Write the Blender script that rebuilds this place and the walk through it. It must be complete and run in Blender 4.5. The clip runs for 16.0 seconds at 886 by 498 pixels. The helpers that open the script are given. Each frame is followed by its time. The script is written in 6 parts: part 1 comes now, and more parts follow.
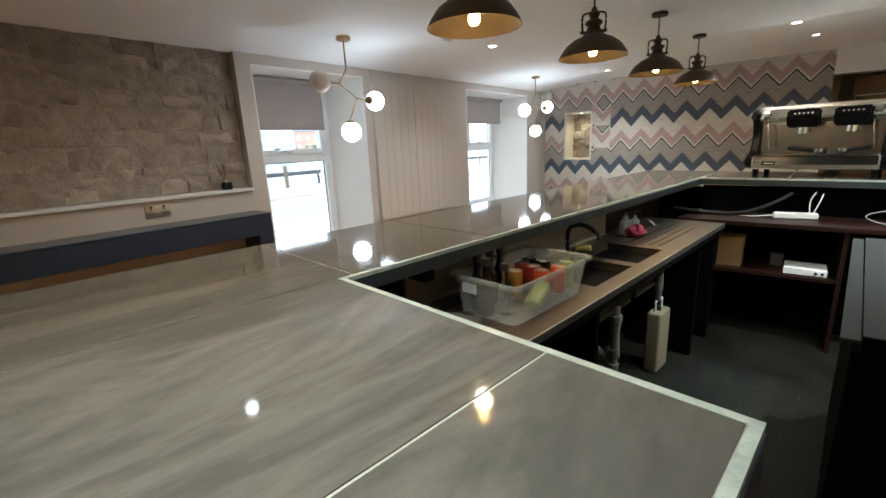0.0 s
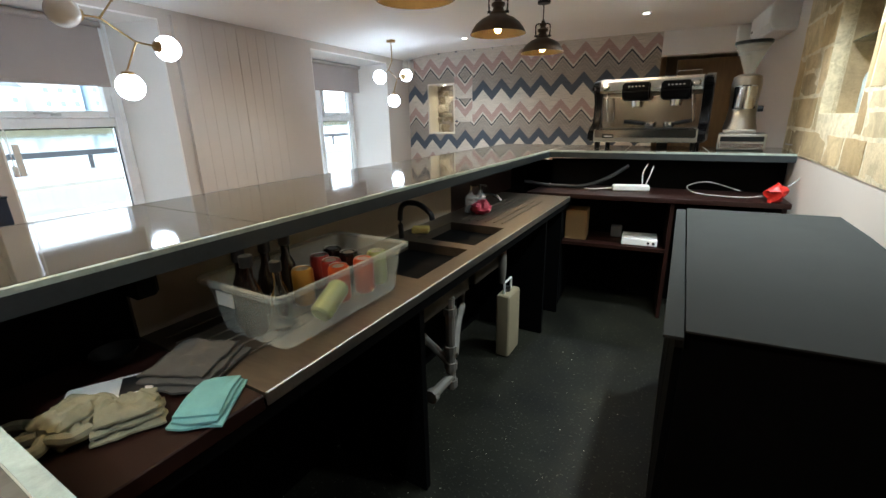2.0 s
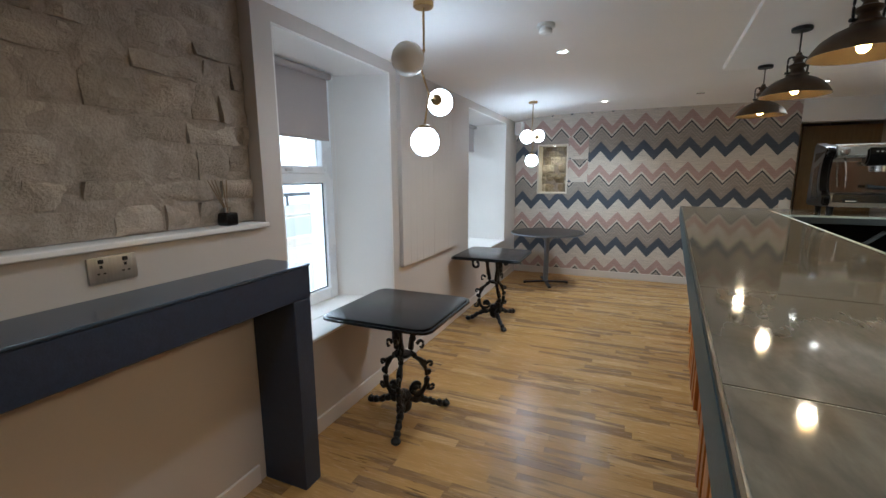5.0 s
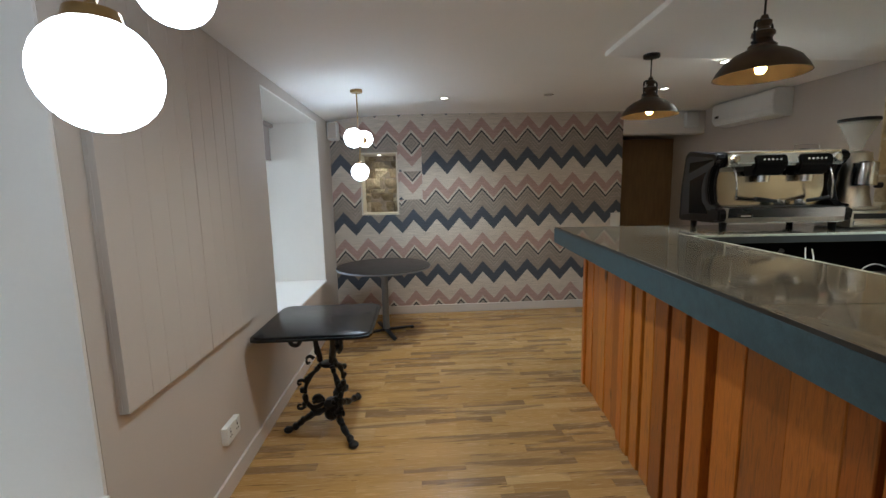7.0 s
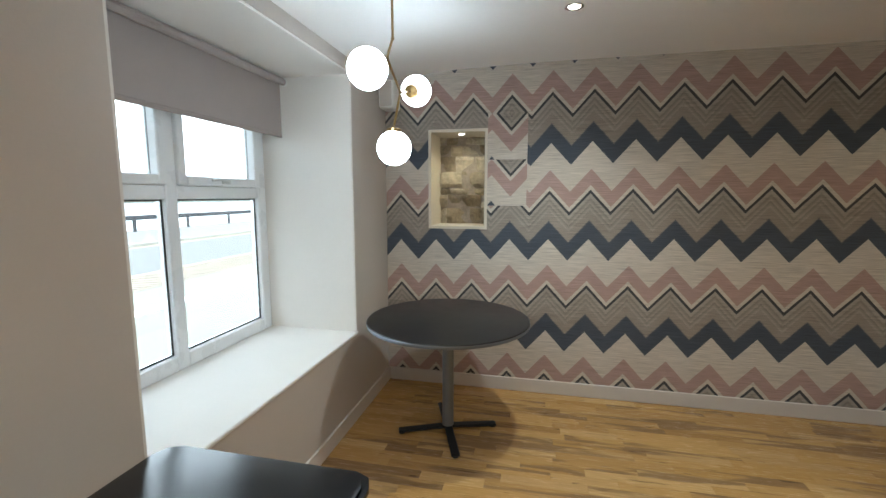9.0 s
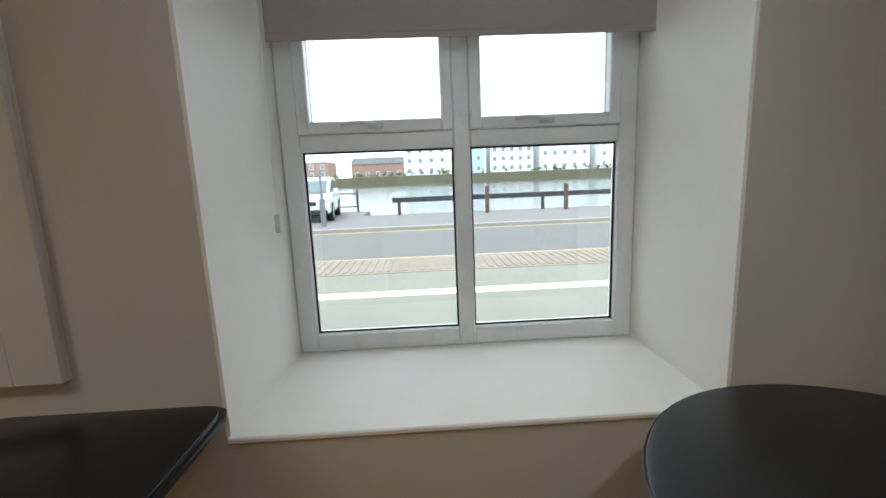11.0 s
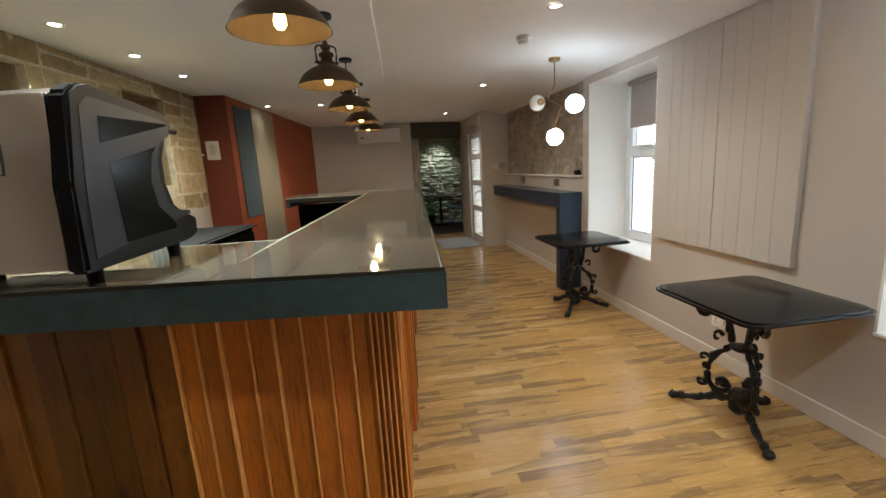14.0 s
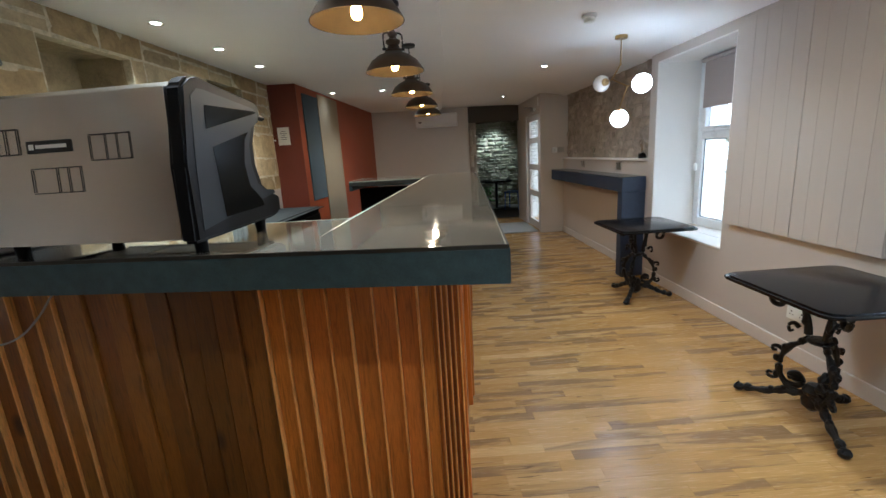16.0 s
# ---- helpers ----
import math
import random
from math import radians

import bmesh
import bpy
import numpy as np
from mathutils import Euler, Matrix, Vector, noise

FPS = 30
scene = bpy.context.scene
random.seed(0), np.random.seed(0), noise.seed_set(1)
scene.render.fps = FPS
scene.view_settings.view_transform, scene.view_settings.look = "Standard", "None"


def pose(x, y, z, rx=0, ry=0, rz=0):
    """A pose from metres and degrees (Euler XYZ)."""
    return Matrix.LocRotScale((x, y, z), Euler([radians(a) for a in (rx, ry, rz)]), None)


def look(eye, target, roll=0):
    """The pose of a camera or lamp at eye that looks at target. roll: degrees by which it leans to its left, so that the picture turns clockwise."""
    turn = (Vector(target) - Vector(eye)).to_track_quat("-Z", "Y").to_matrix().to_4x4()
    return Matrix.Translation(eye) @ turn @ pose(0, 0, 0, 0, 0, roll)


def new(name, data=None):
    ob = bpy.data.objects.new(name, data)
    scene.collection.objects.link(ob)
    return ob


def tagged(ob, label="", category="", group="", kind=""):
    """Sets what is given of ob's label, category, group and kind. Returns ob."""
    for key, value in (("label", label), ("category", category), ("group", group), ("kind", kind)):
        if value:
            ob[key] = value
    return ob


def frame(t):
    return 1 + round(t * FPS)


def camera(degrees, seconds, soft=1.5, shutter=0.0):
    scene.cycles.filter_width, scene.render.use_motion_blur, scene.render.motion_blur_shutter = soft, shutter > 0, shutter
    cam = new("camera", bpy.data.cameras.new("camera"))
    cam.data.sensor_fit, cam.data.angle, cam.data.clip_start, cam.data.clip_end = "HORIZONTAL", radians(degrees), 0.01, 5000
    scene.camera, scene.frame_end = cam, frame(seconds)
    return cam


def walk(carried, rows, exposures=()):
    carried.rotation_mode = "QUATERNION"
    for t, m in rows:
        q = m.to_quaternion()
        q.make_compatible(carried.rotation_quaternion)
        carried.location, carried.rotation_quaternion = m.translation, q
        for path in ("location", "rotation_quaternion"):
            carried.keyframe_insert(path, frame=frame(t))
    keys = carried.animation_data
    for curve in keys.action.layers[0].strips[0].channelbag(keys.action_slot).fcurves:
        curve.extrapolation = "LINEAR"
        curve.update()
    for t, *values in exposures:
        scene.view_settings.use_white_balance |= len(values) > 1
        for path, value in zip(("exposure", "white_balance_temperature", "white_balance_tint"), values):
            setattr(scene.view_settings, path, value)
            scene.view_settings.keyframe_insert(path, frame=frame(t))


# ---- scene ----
cam = camera(92.6, 16.0, soft=1.5)
PATH = [
    (0, (3.36, 0.337, 1.546), (2.098, 1.814, 1.07), -2.6),
    (0.5, (3.399, 0.631, 1.537), (2.34, 2.268, 1.089), -2.8),
    (1, (3.416, 0.828, 1.503), (2.473, 2.53, 1.041), -2.3),
    (1.5, (3.423, 0.897, 1.467), (2.541, 2.605, 0.915), -2.3),
    (2, (3.407, 0.862, 1.463), (2.597, 2.593, 0.871), -1.3),
    (2.5, (3.325, 0.574, 1.526), (2.581, 2.358, 1.014), -0.2),
    (3, (3.063, 0.204, 1.562), (2.054, 1.869, 1.102), 0.4),
    (3.2, (2.905, 0.161, 1.549), (1.726, 1.724, 1.141), -0.6),
    (5.3, (1.415, 0.551, 1.496), (0.894, 2.453, 1.161), -0.5),
    (5.5, (1.315, 0.649, 1.505), (1.033, 2.6, 1.169), 0.4),
    (6, (1.166, 0.992, 1.502), (1.128, 2.967, 1.188), 0.1),
    (6.5, (1.101, 1.423, 1.509), (1.128, 3.402, 1.216), -1.5),
    (7, (1.008, 1.911, 1.516), (1.117, 3.889, 1.235), -1.3),
    (7.5, (1.049, 2.431, 1.504), (1.159, 4.411, 1.243), -0.8),
    (8, (1.042, 2.94, 1.486), (1.137, 4.923, 1.249), -0.3),
    (8.2, (1.043, 3.132, 1.493), (1.085, 5.117, 1.255), -0.0),
    (10.3, (1.289, 5.048, 1.383), (-0.289, 6.231, 1.052), -2.3),
    (10.4, (1.27, 5.131, 1.376), (-0.387, 6.199, 1.039), -2.5),
    (10.5, (1.246, 5.201, 1.367), (-0.478, 6.155, 1.023), -2.3),
    (11, (1.19, 5.477, 1.329), (-0.781, 5.554, 0.996), -2.3),
    (11.5, (1.326, 5.761, 1.403), (-0.402, 4.831, 1.018), -1.5),
    (12, (1.609, 5.91, 1.423), (0.222, 4.518, 1.05), -2.6),
    (12.5, (1.879, 6.104, 1.468), (0.878, 4.411, 1.1), -2.9),
    (13, (1.996, 6.296, 1.451), (1.407, 4.419, 1.093), -3.1),
    (13.5, (2.116, 6.366, 1.454), (1.76, 4.431, 1.093), -3.7),
    (14, (2.274, 6.405, 1.468), (1.982, 4.464, 1.086), -3.3),
    (14.5, (2.353, 6.446, 1.477), (2.122, 4.5, 1.079), -3.1),
    (15, (2.384, 6.502, 1.484), (2.207, 4.552, 1.078), -2.9),
    (15.5, (2.368, 6.502, 1.472), (2.22, 4.553, 1.052), -3.4),
    (16, (2.321, 6.477, 1.461), (2.281, 4.525, 1.026), -3.6),
]
EXPOSURES = [(0, 1.05, 5600, 0), (0.5, 0.9, 5500, 0), (1.2, 0.9, 5500, 0), (2.0, 1.05, 5500, 0), (2.7, 1.1, 5600, 0), (3.2, 0.95, 5600, 0), (5.3, 0.85, 5150, 0), (6.0, 0.85, 5150, 0), (7.0, 0.55, 5500, 0), (7.5, 0.7, 5500, -5), (8.2, 0.95, 5500, -5), (10.3, 0.2, 5900, 0), (11.0, 0.05, 5900, 0), (11.5, 0.0, 5900, 0), (12.0, -0.05, 5900, 0), (12.5, 0.25, 6100, 0), (13.0, 0.6, 6000, 0), (14.0, 1.13, 5900, 0), (15.0, 1.13, 5500, 0), (16, 1.13, 5150, 0)]
walk(cam, [(t, look(eye, target, roll)) for t, eye, target, roll in PATH], EXPOSURES)

# ---- daylight and lamps ----
world = bpy.data.worlds.new("sky")
scene.world = world
world.use_nodes = True
wn = world.node_tree
sky = wn.nodes.new("ShaderNodeTexSky")
sky.sky_type = "NISHITA"
sky.sun_disc = False
sky.sun_elevation, sky.sun_rotation = radians(65), radians(121)
sky.dust_density, sky.air_density = 6.0, 1.0
wash = wn.nodes.new("ShaderNodeMix")
wash.data_type = "RGBA"
wash.inputs[0].default_value = 0.85
wash.inputs[7].default_value = (24.4, 24.6, 25.6, 1)
wn.links.new(sky.outputs[0], wash.inputs[6])
wn.links.new(wash.outputs[2], wn.nodes["Background"].inputs[0])
wn.nodes["Background"].inputs[1].default_value = 0.135
sun = new("sun", bpy.data.lights.new("sun", "SUN"))
sun.data.energy, sun.data.angle, sun.data.color = 2.6, radians(20), (1, 0.97, 0.93)
sun.matrix_world = look((10, -6, 25), (0, 0, 0))


def lamp(kind, name, at, power, colour, size=0.05, down=None, spread=90):
    ob = new(name, bpy.data.lights.new(name, kind))
    ob.data.energy, ob.data.color = power, colour
    if kind == "SPOT":
        ob.data.spot_size, ob.data.spot_blend = radians(spread), 1.0
    ob.data.shadow_soft_size = size
    ob.matrix_world = look(at, down) if down else Matrix.Translation(at)
    return ob


# ---- mesh helpers ----
def fresh():
    return bmesh.new()


def box(bm, x0, x1, y0, y1, z0, z1, bevel=0.0, seg=1):
    m = bmesh.ops.create_cube(bm, size=1.0)
    bmesh.ops.transform(bm, verts=m["verts"], matrix=Matrix.LocRotScale(((x0 + x1) / 2, (y0 + y1) / 2, (z0 + z1) / 2), None, (abs(x1 - x0), abs(y1 - y0), abs(z1 - z0))))
    if bevel:
        edges = {e for v in m["verts"] for e in v.link_edges}
        bmesh.ops.bevel(bm, geom=list(edges), offset=bevel, segments=seg, affect="EDGES", profile=0.6)
    return bm


def spun(bm, profile, seg=24, at=(0, 0, 0), turn=None):
    """A closed shape of revolution from (radius, height) pairs."""
    m = Matrix.Translation(at) @ (turn.to_matrix().to_4x4() if turn else Matrix())
    rings = []
    for r, z in profile:
        if r < 1e-5:
            rings.append([bm.verts.new(m @ Vector((0, 0, z)))])
        else:
            rings.append([bm.verts.new(m @ Vector((r * math.cos(2 * math.pi * k / seg), r * math.sin(2 * math.pi * k / seg), z))) for k in range(seg)])
    for a, b in zip(rings, rings[1:]):
        for k in range(seg):
            j = (k + 1) % seg
            if len(a) == 1 and len(b) == 1:
                continue
            if len(a) == 1:
                bm.faces.new((a[0], b[k], b[j]))
            elif len(b) == 1:
                bm.faces.new((a[k], a[j], b[0]))
            else:
                bm.faces.new((a[k], a[j], b[j], b[k]))
    return bm


def rod(bm, p, q, r, r2=None, seg=10):
    p, q = Vector(p), Vector(q)
    d = q - p
    turn = d.to_track_quat("Z", "Y")
    r2 = r if r2 is None else r2
    return spun(bm, [(0, 0), (r, 0), (r2, d.length), (0, d.length)], seg, p, turn)


def tube(bm, pts, r, seg=8):
    pts = [Vector(p) for p in pts]
    rings = []
    for k, p in enumerate(pts):
        d = (pts[min(k + 1, len(pts) - 1)] - pts[max(k - 1, 0)]).normalized()
        t = d.to_track_quat("Z", "Y")
        rr = r[k] if isinstance(r, (list, tuple)) else r
        rings.append([bm.verts.new(p + t @ Vector((rr * math.cos(2 * math.pi * j / seg), rr * math.sin(2 * math.pi * j / seg), 0))) for j in range(seg)])
    for a, b in zip(rings, rings[1:]):
        for j in range(seg):
            # rings may turn against each other: join nearest corners
            bm.faces.new((a[j], a[(j + 1) % seg], b[(j + 1) % seg], b[j]))
    bm.faces.new(rings[0][::-1])
    bm.faces.new(rings[-1])
    return bm


def curve_pts(ctrl, n=8):
    """A smooth line through the control points."""
    c = [Vector(p) for p in ctrl]
    c = [c[0] * 2 - c[1]] + c + [c[-1] * 2 - c[-2]]
    out = []
    for i in range(1, len(c) - 2):
        for k in range(n):
            t = k / n
            a, b, d, e = c[i - 1], c[i], c[i + 1], c[i + 2]
            out.append(0.5 * ((2 * b) + (d - a) * t + (2 * a - 5 * b + 4 * d - e) * t * t + (3 * b - a - 3 * d + e) * t ** 3))
    out.append(c[-2])
    return out


def ball(bm, at, r, seg=20, squash=(1, 1, 1)):
    m = bmesh.ops.create_uvsphere(bm, u_segments=seg, v_segments=seg // 2, radius=r)
    bmesh.ops.transform(bm, verts=m["verts"], matrix=Matrix.LocRotScale(at, None, squash))
    return bm


def prism(bm, poly, z0, z1, bevel=0.0):
    low = [bm.verts.new((x, y, z0)) for x, y in poly]
    up = [bm.verts.new((x, y, z1)) for x, y in poly]
    f = [bm.faces.new(low[::-1]), bm.faces.new(up)]
    n = len(poly)
    for k in range(n):
        f.append(bm.faces.new((low[k], low[(k + 1) % n], up[(k + 1) % n], up[k])))
    if bevel:
        bmesh.ops.bevel(bm, geom=list({e for g in f for e in g.edges}), offset=bevel, segments=2, affect="EDGES", profile=0.6)
    return bm


def side_prism(bm, poly, y0, y1, axis="y"):
    """A prism whose outline lies in the xz plane (axis y) or the yz plane (axis x)."""
    put = (lambda a, b, c: (a, c, b)) if axis == "y" else (lambda a, b, c: (c, a, b))
    one = [bm.verts.new(put(a, b, y0)) for a, b in poly]
    two = [bm.verts.new(put(a, b, y1)) for a, b in poly]
    bm.faces.new(one)
    bm.faces.new(two[::-1])
    n = len(poly)
    for k in range(n):
        bm.faces.new((one[k], one[(k + 1) % n], two[(k + 1) % n], two[k]))
    return bm


def mesh_of(bm, material, smooth=True):
    bmesh.ops.recalc_face_normals(bm, faces=bm.faces)
    me = bpy.data.meshes.new("mesh")
    bm.to_mesh(me)
    bm.free()
    for mm in material if isinstance(material, (list, tuple)) else [material]:
        me.materials.append(mm)
    if smooth:
        me.polygons.foreach_set("use_smooth", [True] * len(me.polygons))
        me.set_sharp_from_angle(angle=radians(32))
    return me


def part(name, bm, material, parent=None, label="", smooth=True, at=None):
    ob = new(name, mesh_of(bm, material, smooth))
    ob.parent = parent
    if at is not None:
        ob.matrix_basis = at
    return tagged(ob, label)


def piece(name, me, parent, at):
    ob = new(name, me)
    ob.parent = parent
    ob.matrix_basis = at
    return ob


def thing(name, label, category, at=(0, 0, 0), rz=0.0, group=""):
    ob = new(name)
    ob.empty_display_size = 0.1
    ob.matrix_basis = pose(*at, 0, 0, rz)
    return tagged(ob, label, category, group)


def setting(name, bm, material, label, category="", smooth=False, kind="structure"):
    return tagged(part(name, bm, material, None, smooth=smooth), label, category or name.split("_")[0], kind=kind)



# ---- materials ----
def rgb(h):
    c = [int(h[i:i + 2], 16) / 255 for i in (0, 2, 4)]
    return [v / 12.92 if v <= 0.04045 else ((v + 0.055) / 1.055) ** 2.4 for v in c] + [1]


class Nodes:
    def __init__(self, name):
        self.m = bpy.data.materials.new(name)
        self.m.use_nodes = True
        self.t = self.m.node_tree
        self.b = self.t.nodes["Principled BSDF"]

    def add(self, kind, **sets):
        n = self.t.nodes.new("ShaderNode" + kind)
        for k, v in sets.items():
            setattr(n, k, v)
        return n

    def put(self, a, b):
        self.t.links.new(a, b)

    def coords(self, scale=(1, 1, 1), world=False):
        mp = self.add("Mapping")
        mp.inputs["Scale"].default_value = scale
        if world:
            g = self.add("NewGeometry")
            self.put(g.outputs["Position"], mp.inputs[0])
        else:
            c = self.add("TexCoord")
            self.put(c.outputs["Object"], mp.inputs[0])
        return mp.outputs[0]

    def noise(self, vec, scale, detail=5.0, rough=0.6, warp=0.0):
        n = self.add("TexNoise")
        n.inputs["Scale"].default_value, n.inputs["Detail"].default_value = scale, detail
        n.inputs["Roughness"].default_value, n.inputs["Distortion"].default_value = rough, warp
        if vec is not None:
            self.put(vec, n.inputs["Vector"])
        return n.outputs[0]

    def ramp(self, fac, stops, mode="LINEAR"):
        r = self.add("ValToRGB")
        r.color_ramp.interpolation = mode
        e = r.color_ramp.elements
        while len(e) < len(stops):
            e.new(0.5)
        for k, (p, c) in enumerate(stops):
            e[k].position, e[k].color = p, c
        self.put(fac, r.inputs[0])
        return r.outputs[0]

    def mix(self, fac, a, b, mode="MIX"):
        n = self.add("Mix", data_type="RGBA", blend_type=mode)
        for v, s in ((fac, n.inputs[0]), (a, n.inputs[6]), (b, n.inputs[7])):
            if hasattr(v, "is_linked"):
                self.put(v, s)
            else:
                s.default_value = v
        return n.outputs[2]

    def math(self, op, a, b=0.0, c=0.0):
        n = self.add("Math", operation=op)
        for v, s in zip((a, b, c), n.inputs):
            if hasattr(v, "is_linked"):
                self.put(v, s)
            else:
                s.default_value = v
        return n.outputs[0]

    def bump(self, height, strength=0.2, dist=0.01):
        n = self.add("Bump")
        n.inputs["Strength"].default_value, n.inputs["Distance"].default_value = strength, dist
        self.put(height, n.inputs["Height"])
        self.put(n.outputs[0], self.b.inputs["Normal"])


def grey(v):
    return (v, v, v, 1)


def mat(name, colour, rough=0.5, metal=0.0, var=0.12, scale=6.0, bump=0.05, fine=120.0, each=0.0, coat=0.0, stretch=(1, 1, 1), spec=0.5):
    """A surface of one colour with stains, grain and fine relief; each: how far single pieces differ."""
    n = Nodes(name)
    c = rgb(colour)
    v = n.coords(stretch, world=True)
    big, small = n.noise(v, scale, 6), n.noise(v, fine, 3)
    dark, light = [x * (1 - var) for x in c[:3]] + [1], [min(1, x * (1 + var)) for x in c[:3]] + [1]
    col = n.ramp(big, [(0.3, dark), (0.7, light)])
    col = n.mix(0.25, col, n.ramp(small, [(0.3, dark), (0.7, light)]))
    if each:
        o = n.add("ObjectInfo")
        h = n.add("HueSaturation")
        n.put(n.math("MULTIPLY_ADD", o.outputs["Random"], 2 * each, 1 - each), h.inputs["Value"])
        n.put(col, h.inputs["Color"])
        col = h.outputs[0]
    n.put(col, n.b.inputs["Base Color"])
    n.put(n.math("MULTIPLY_ADD", big, 0.3 * rough, rough * 0.85), n.b.inputs["Roughness"])
    n.b.inputs["Metallic"].default_value = metal
    n.b.inputs["Coat Weight"].default_value = coat
    n.b.inputs["Specular IOR Level"].default_value = spec
    if bump:
        n.bump(n.math("ADD", n.math("MULTIPLY", big, 0.6), n.math("MULTIPLY", small, 0.4)), bump * 4, 0.004)
    return n.m


def glow(name, colour, strength, rough=0.3):
    n = Nodes(name)
    n.b.inputs["Base Color"].default_value = rgb(colour)
    n.b.inputs["Roughness"].default_value = rough
    n.b.inputs["Emission Color"].default_value = rgb(colour)
    n.b.inputs["Emission Strength"].default_value = strength
    return n.m


def glass(name, colour="ffffff", rough=0.0, ior=1.45):
    n = Nodes(name)
    n.b.inputs["Base Color"].default_value = rgb(colour)
    n.b.inputs["Transmission Weight"].default_value = 1.0
    n.b.inputs["Roughness"].default_value = rough
    n.b.inputs["IOR"].default_value = ior
    return n.m


PLASTER = mat("putty_paint", "c0b7ad", 0.62, var=0.035, scale=1.5, bump=0.05, fine=90)
REVEAL = mat("white_paint", "e6e2dc", 0.55, var=0.03, scale=2, bump=0.04, fine=70)
CEILING = mat("ceiling_paint", "f5f3f0", 0.8, var=0.025, scale=1.2, bump=0.03, fine=60)
GREYWALL = mat("grey_paint", "c6beb4", 0.7, var=0.04, scale=1.5, bump=0.04)
SKIRT = mat("skirting_paint", "cfc7bf", 0.45, var=0.04, scale=3)
PVC = mat("white_pvc", "e9ecee", 0.28, var=0.03, scale=4, bump=0.0)
WHITEPLASTIC = mat("white_plastic", "e4e4e0", 0.35, var=0.03, bump=0.0)
RUBBER = mat("black_rubber", "141414", 0.6, var=0.2)
BLIND = mat("taupe_blind_fabric", "a39a95", 0.85, var=0.04, scale=5, bump=0.12, fine=900)
TEAL = mat("dark_teal_paint", "384d53", 0.5, var=0.32, scale=22, bump=0.14, fine=160)
TEALDARK = mat("dark_grey_edge", "2c3234", 0.45, var=0.25, scale=12, bump=0.1)
DARKTRIM = mat("bronze_edge_trim", "3a3630", 0.4, metal=0.4, var=0.2)
MANTEL = mat("slate_blue_paint", "293549", 0.42, var=0.2, scale=30, bump=0.1)
MANTELTOP = mat("slate_blue_gloss", "3a4552", 0.22, var=0.15, scale=5, bump=0.03)
GROUT = mat("pale_grout", "b9b5a6", 0.6, var=0.2, scale=30, bump=0.2)
EDGETRIM = mat("pale_edge_trim", "a9b3a8", 0.45, var=0.3, scale=25, bump=0.2)
BLACK = mat("black_board", "040404", 0.75, var=0.3, scale=9, bump=0.05, spec=0.08)
MATBLACK = mat("black_metal_paint", "15171a", 0.45, metal=0.3, var=0.2, scale=20, bump=0.06)
CASTIRON = mat("black_cast_iron", "0c0d10", 0.42, metal=0.2, var=0.25, scale=30, bump=0.3, fine=220)
TABLETOP = mat("black_laminate_top", "0d0f13", 0.22, var=0.2, scale=7, bump=0.03, fine=300, spec=0.42)
ROUNDTOP = mat("worn_black_top", "0f1114", 0.34, var=0.3, scale=12, bump=0.06)
GREYMETAL = mat("grey_metal_post", "7c8087", 0.4, metal=0.6, var=0.1)
CHROME = mat("polished_steel", "d3d4d4", 0.2, metal=1.0, var=0.06, scale=8, bump=0.01)
PALEMETAL = mat("satin_pale_metal", "cfd1d1", 0.4, metal=0.2, var=0.05, bump=0.0)
STEEL = mat("brushed_steel", "b4b0a8", 0.38, metal=1.0, var=0.12, scale=12, bump=0.04, stretch=(1, 12, 1))
MIRRORSTEEL = mat("satin_mirror_steel", "dedad2", 0.24, metal=1.0, var=0.04, scale=2, bump=0.004, fine=20)
PIPEGREY = mat("dull_grey_pipe", "67645c", 0.6, var=0.15, scale=20)
BRASS = mat("antique_brass", "a58a5c", 0.3, metal=1.0, var=0.15, scale=20)
BRONZE = mat("dark_bronze_shade", "55473a", 0.42, metal=0.75, var=0.25, scale=18, bump=0.05)
SHADEIN = mat("bronze_shade_inside", "44361f", 0.45, metal=0.85, var=0.2, scale=14)
DARKTIMBER = mat("dark_brown_timber", "22100b", 0.45, var=0.35, scale=10, bump=0.08, stretch=(6, 1, 1), spec=0.3)
# the dark warm brown reflection on the sink is put into this steel's colour
SINKSTEEL = mat("brown_reflecting_steel", "72685b", 0.42, metal=0.9, var=0.2, scale=9, bump=0.05, stretch=(1, 8, 1))
PALEBOARD = mat("beige_board", "8d8272", 0.6, var=0.1, scale=5)
GREYTOP = mat("grey_vinyl_counter", "2a2b29", 0.9, var=0.07, scale=4, bump=0.06, fine=400, spec=0.15)


def speckled():
    n = Nodes("speckled_black_vinyl")
    v = n.coords((1, 1, 1), world=True)
    big, dust = n.noise(v, 3.5, 6), n.noise(v, 75, 2, 0.5)
    col = n.ramp(big, [(0.3, rgb("0d0d0b")), (0.7, rgb("22221a"))])
    vo = n.add("TexVoronoi")
    vo.inputs["Scale"].default_value = 26
    n.put(v, vo.inputs["Vector"])
    chip = n.math("MULTIPLY", n.math("LESS_THAN", vo.outputs["Distance"], 0.06), n.math("GREATER_THAN", big, 0.5))
    col = n.mix(n.ramp(dust, [(0.62, grey(0)), (0.75, grey(0.5))]), col, rgb("5a5d50"))
    col = n.mix(chip, col, rgb("a9a796"))
    n.put(col, n.b.inputs["Base Color"])
    n.put(n.math("MULTIPLY_ADD", big, 0.4, 0.35), n.b.inputs["Roughness"])
    n.b.inputs["Specular IOR Level"].default_value = 0.12
    n.bump(dust, 0.2, 0.002)
    return n.m


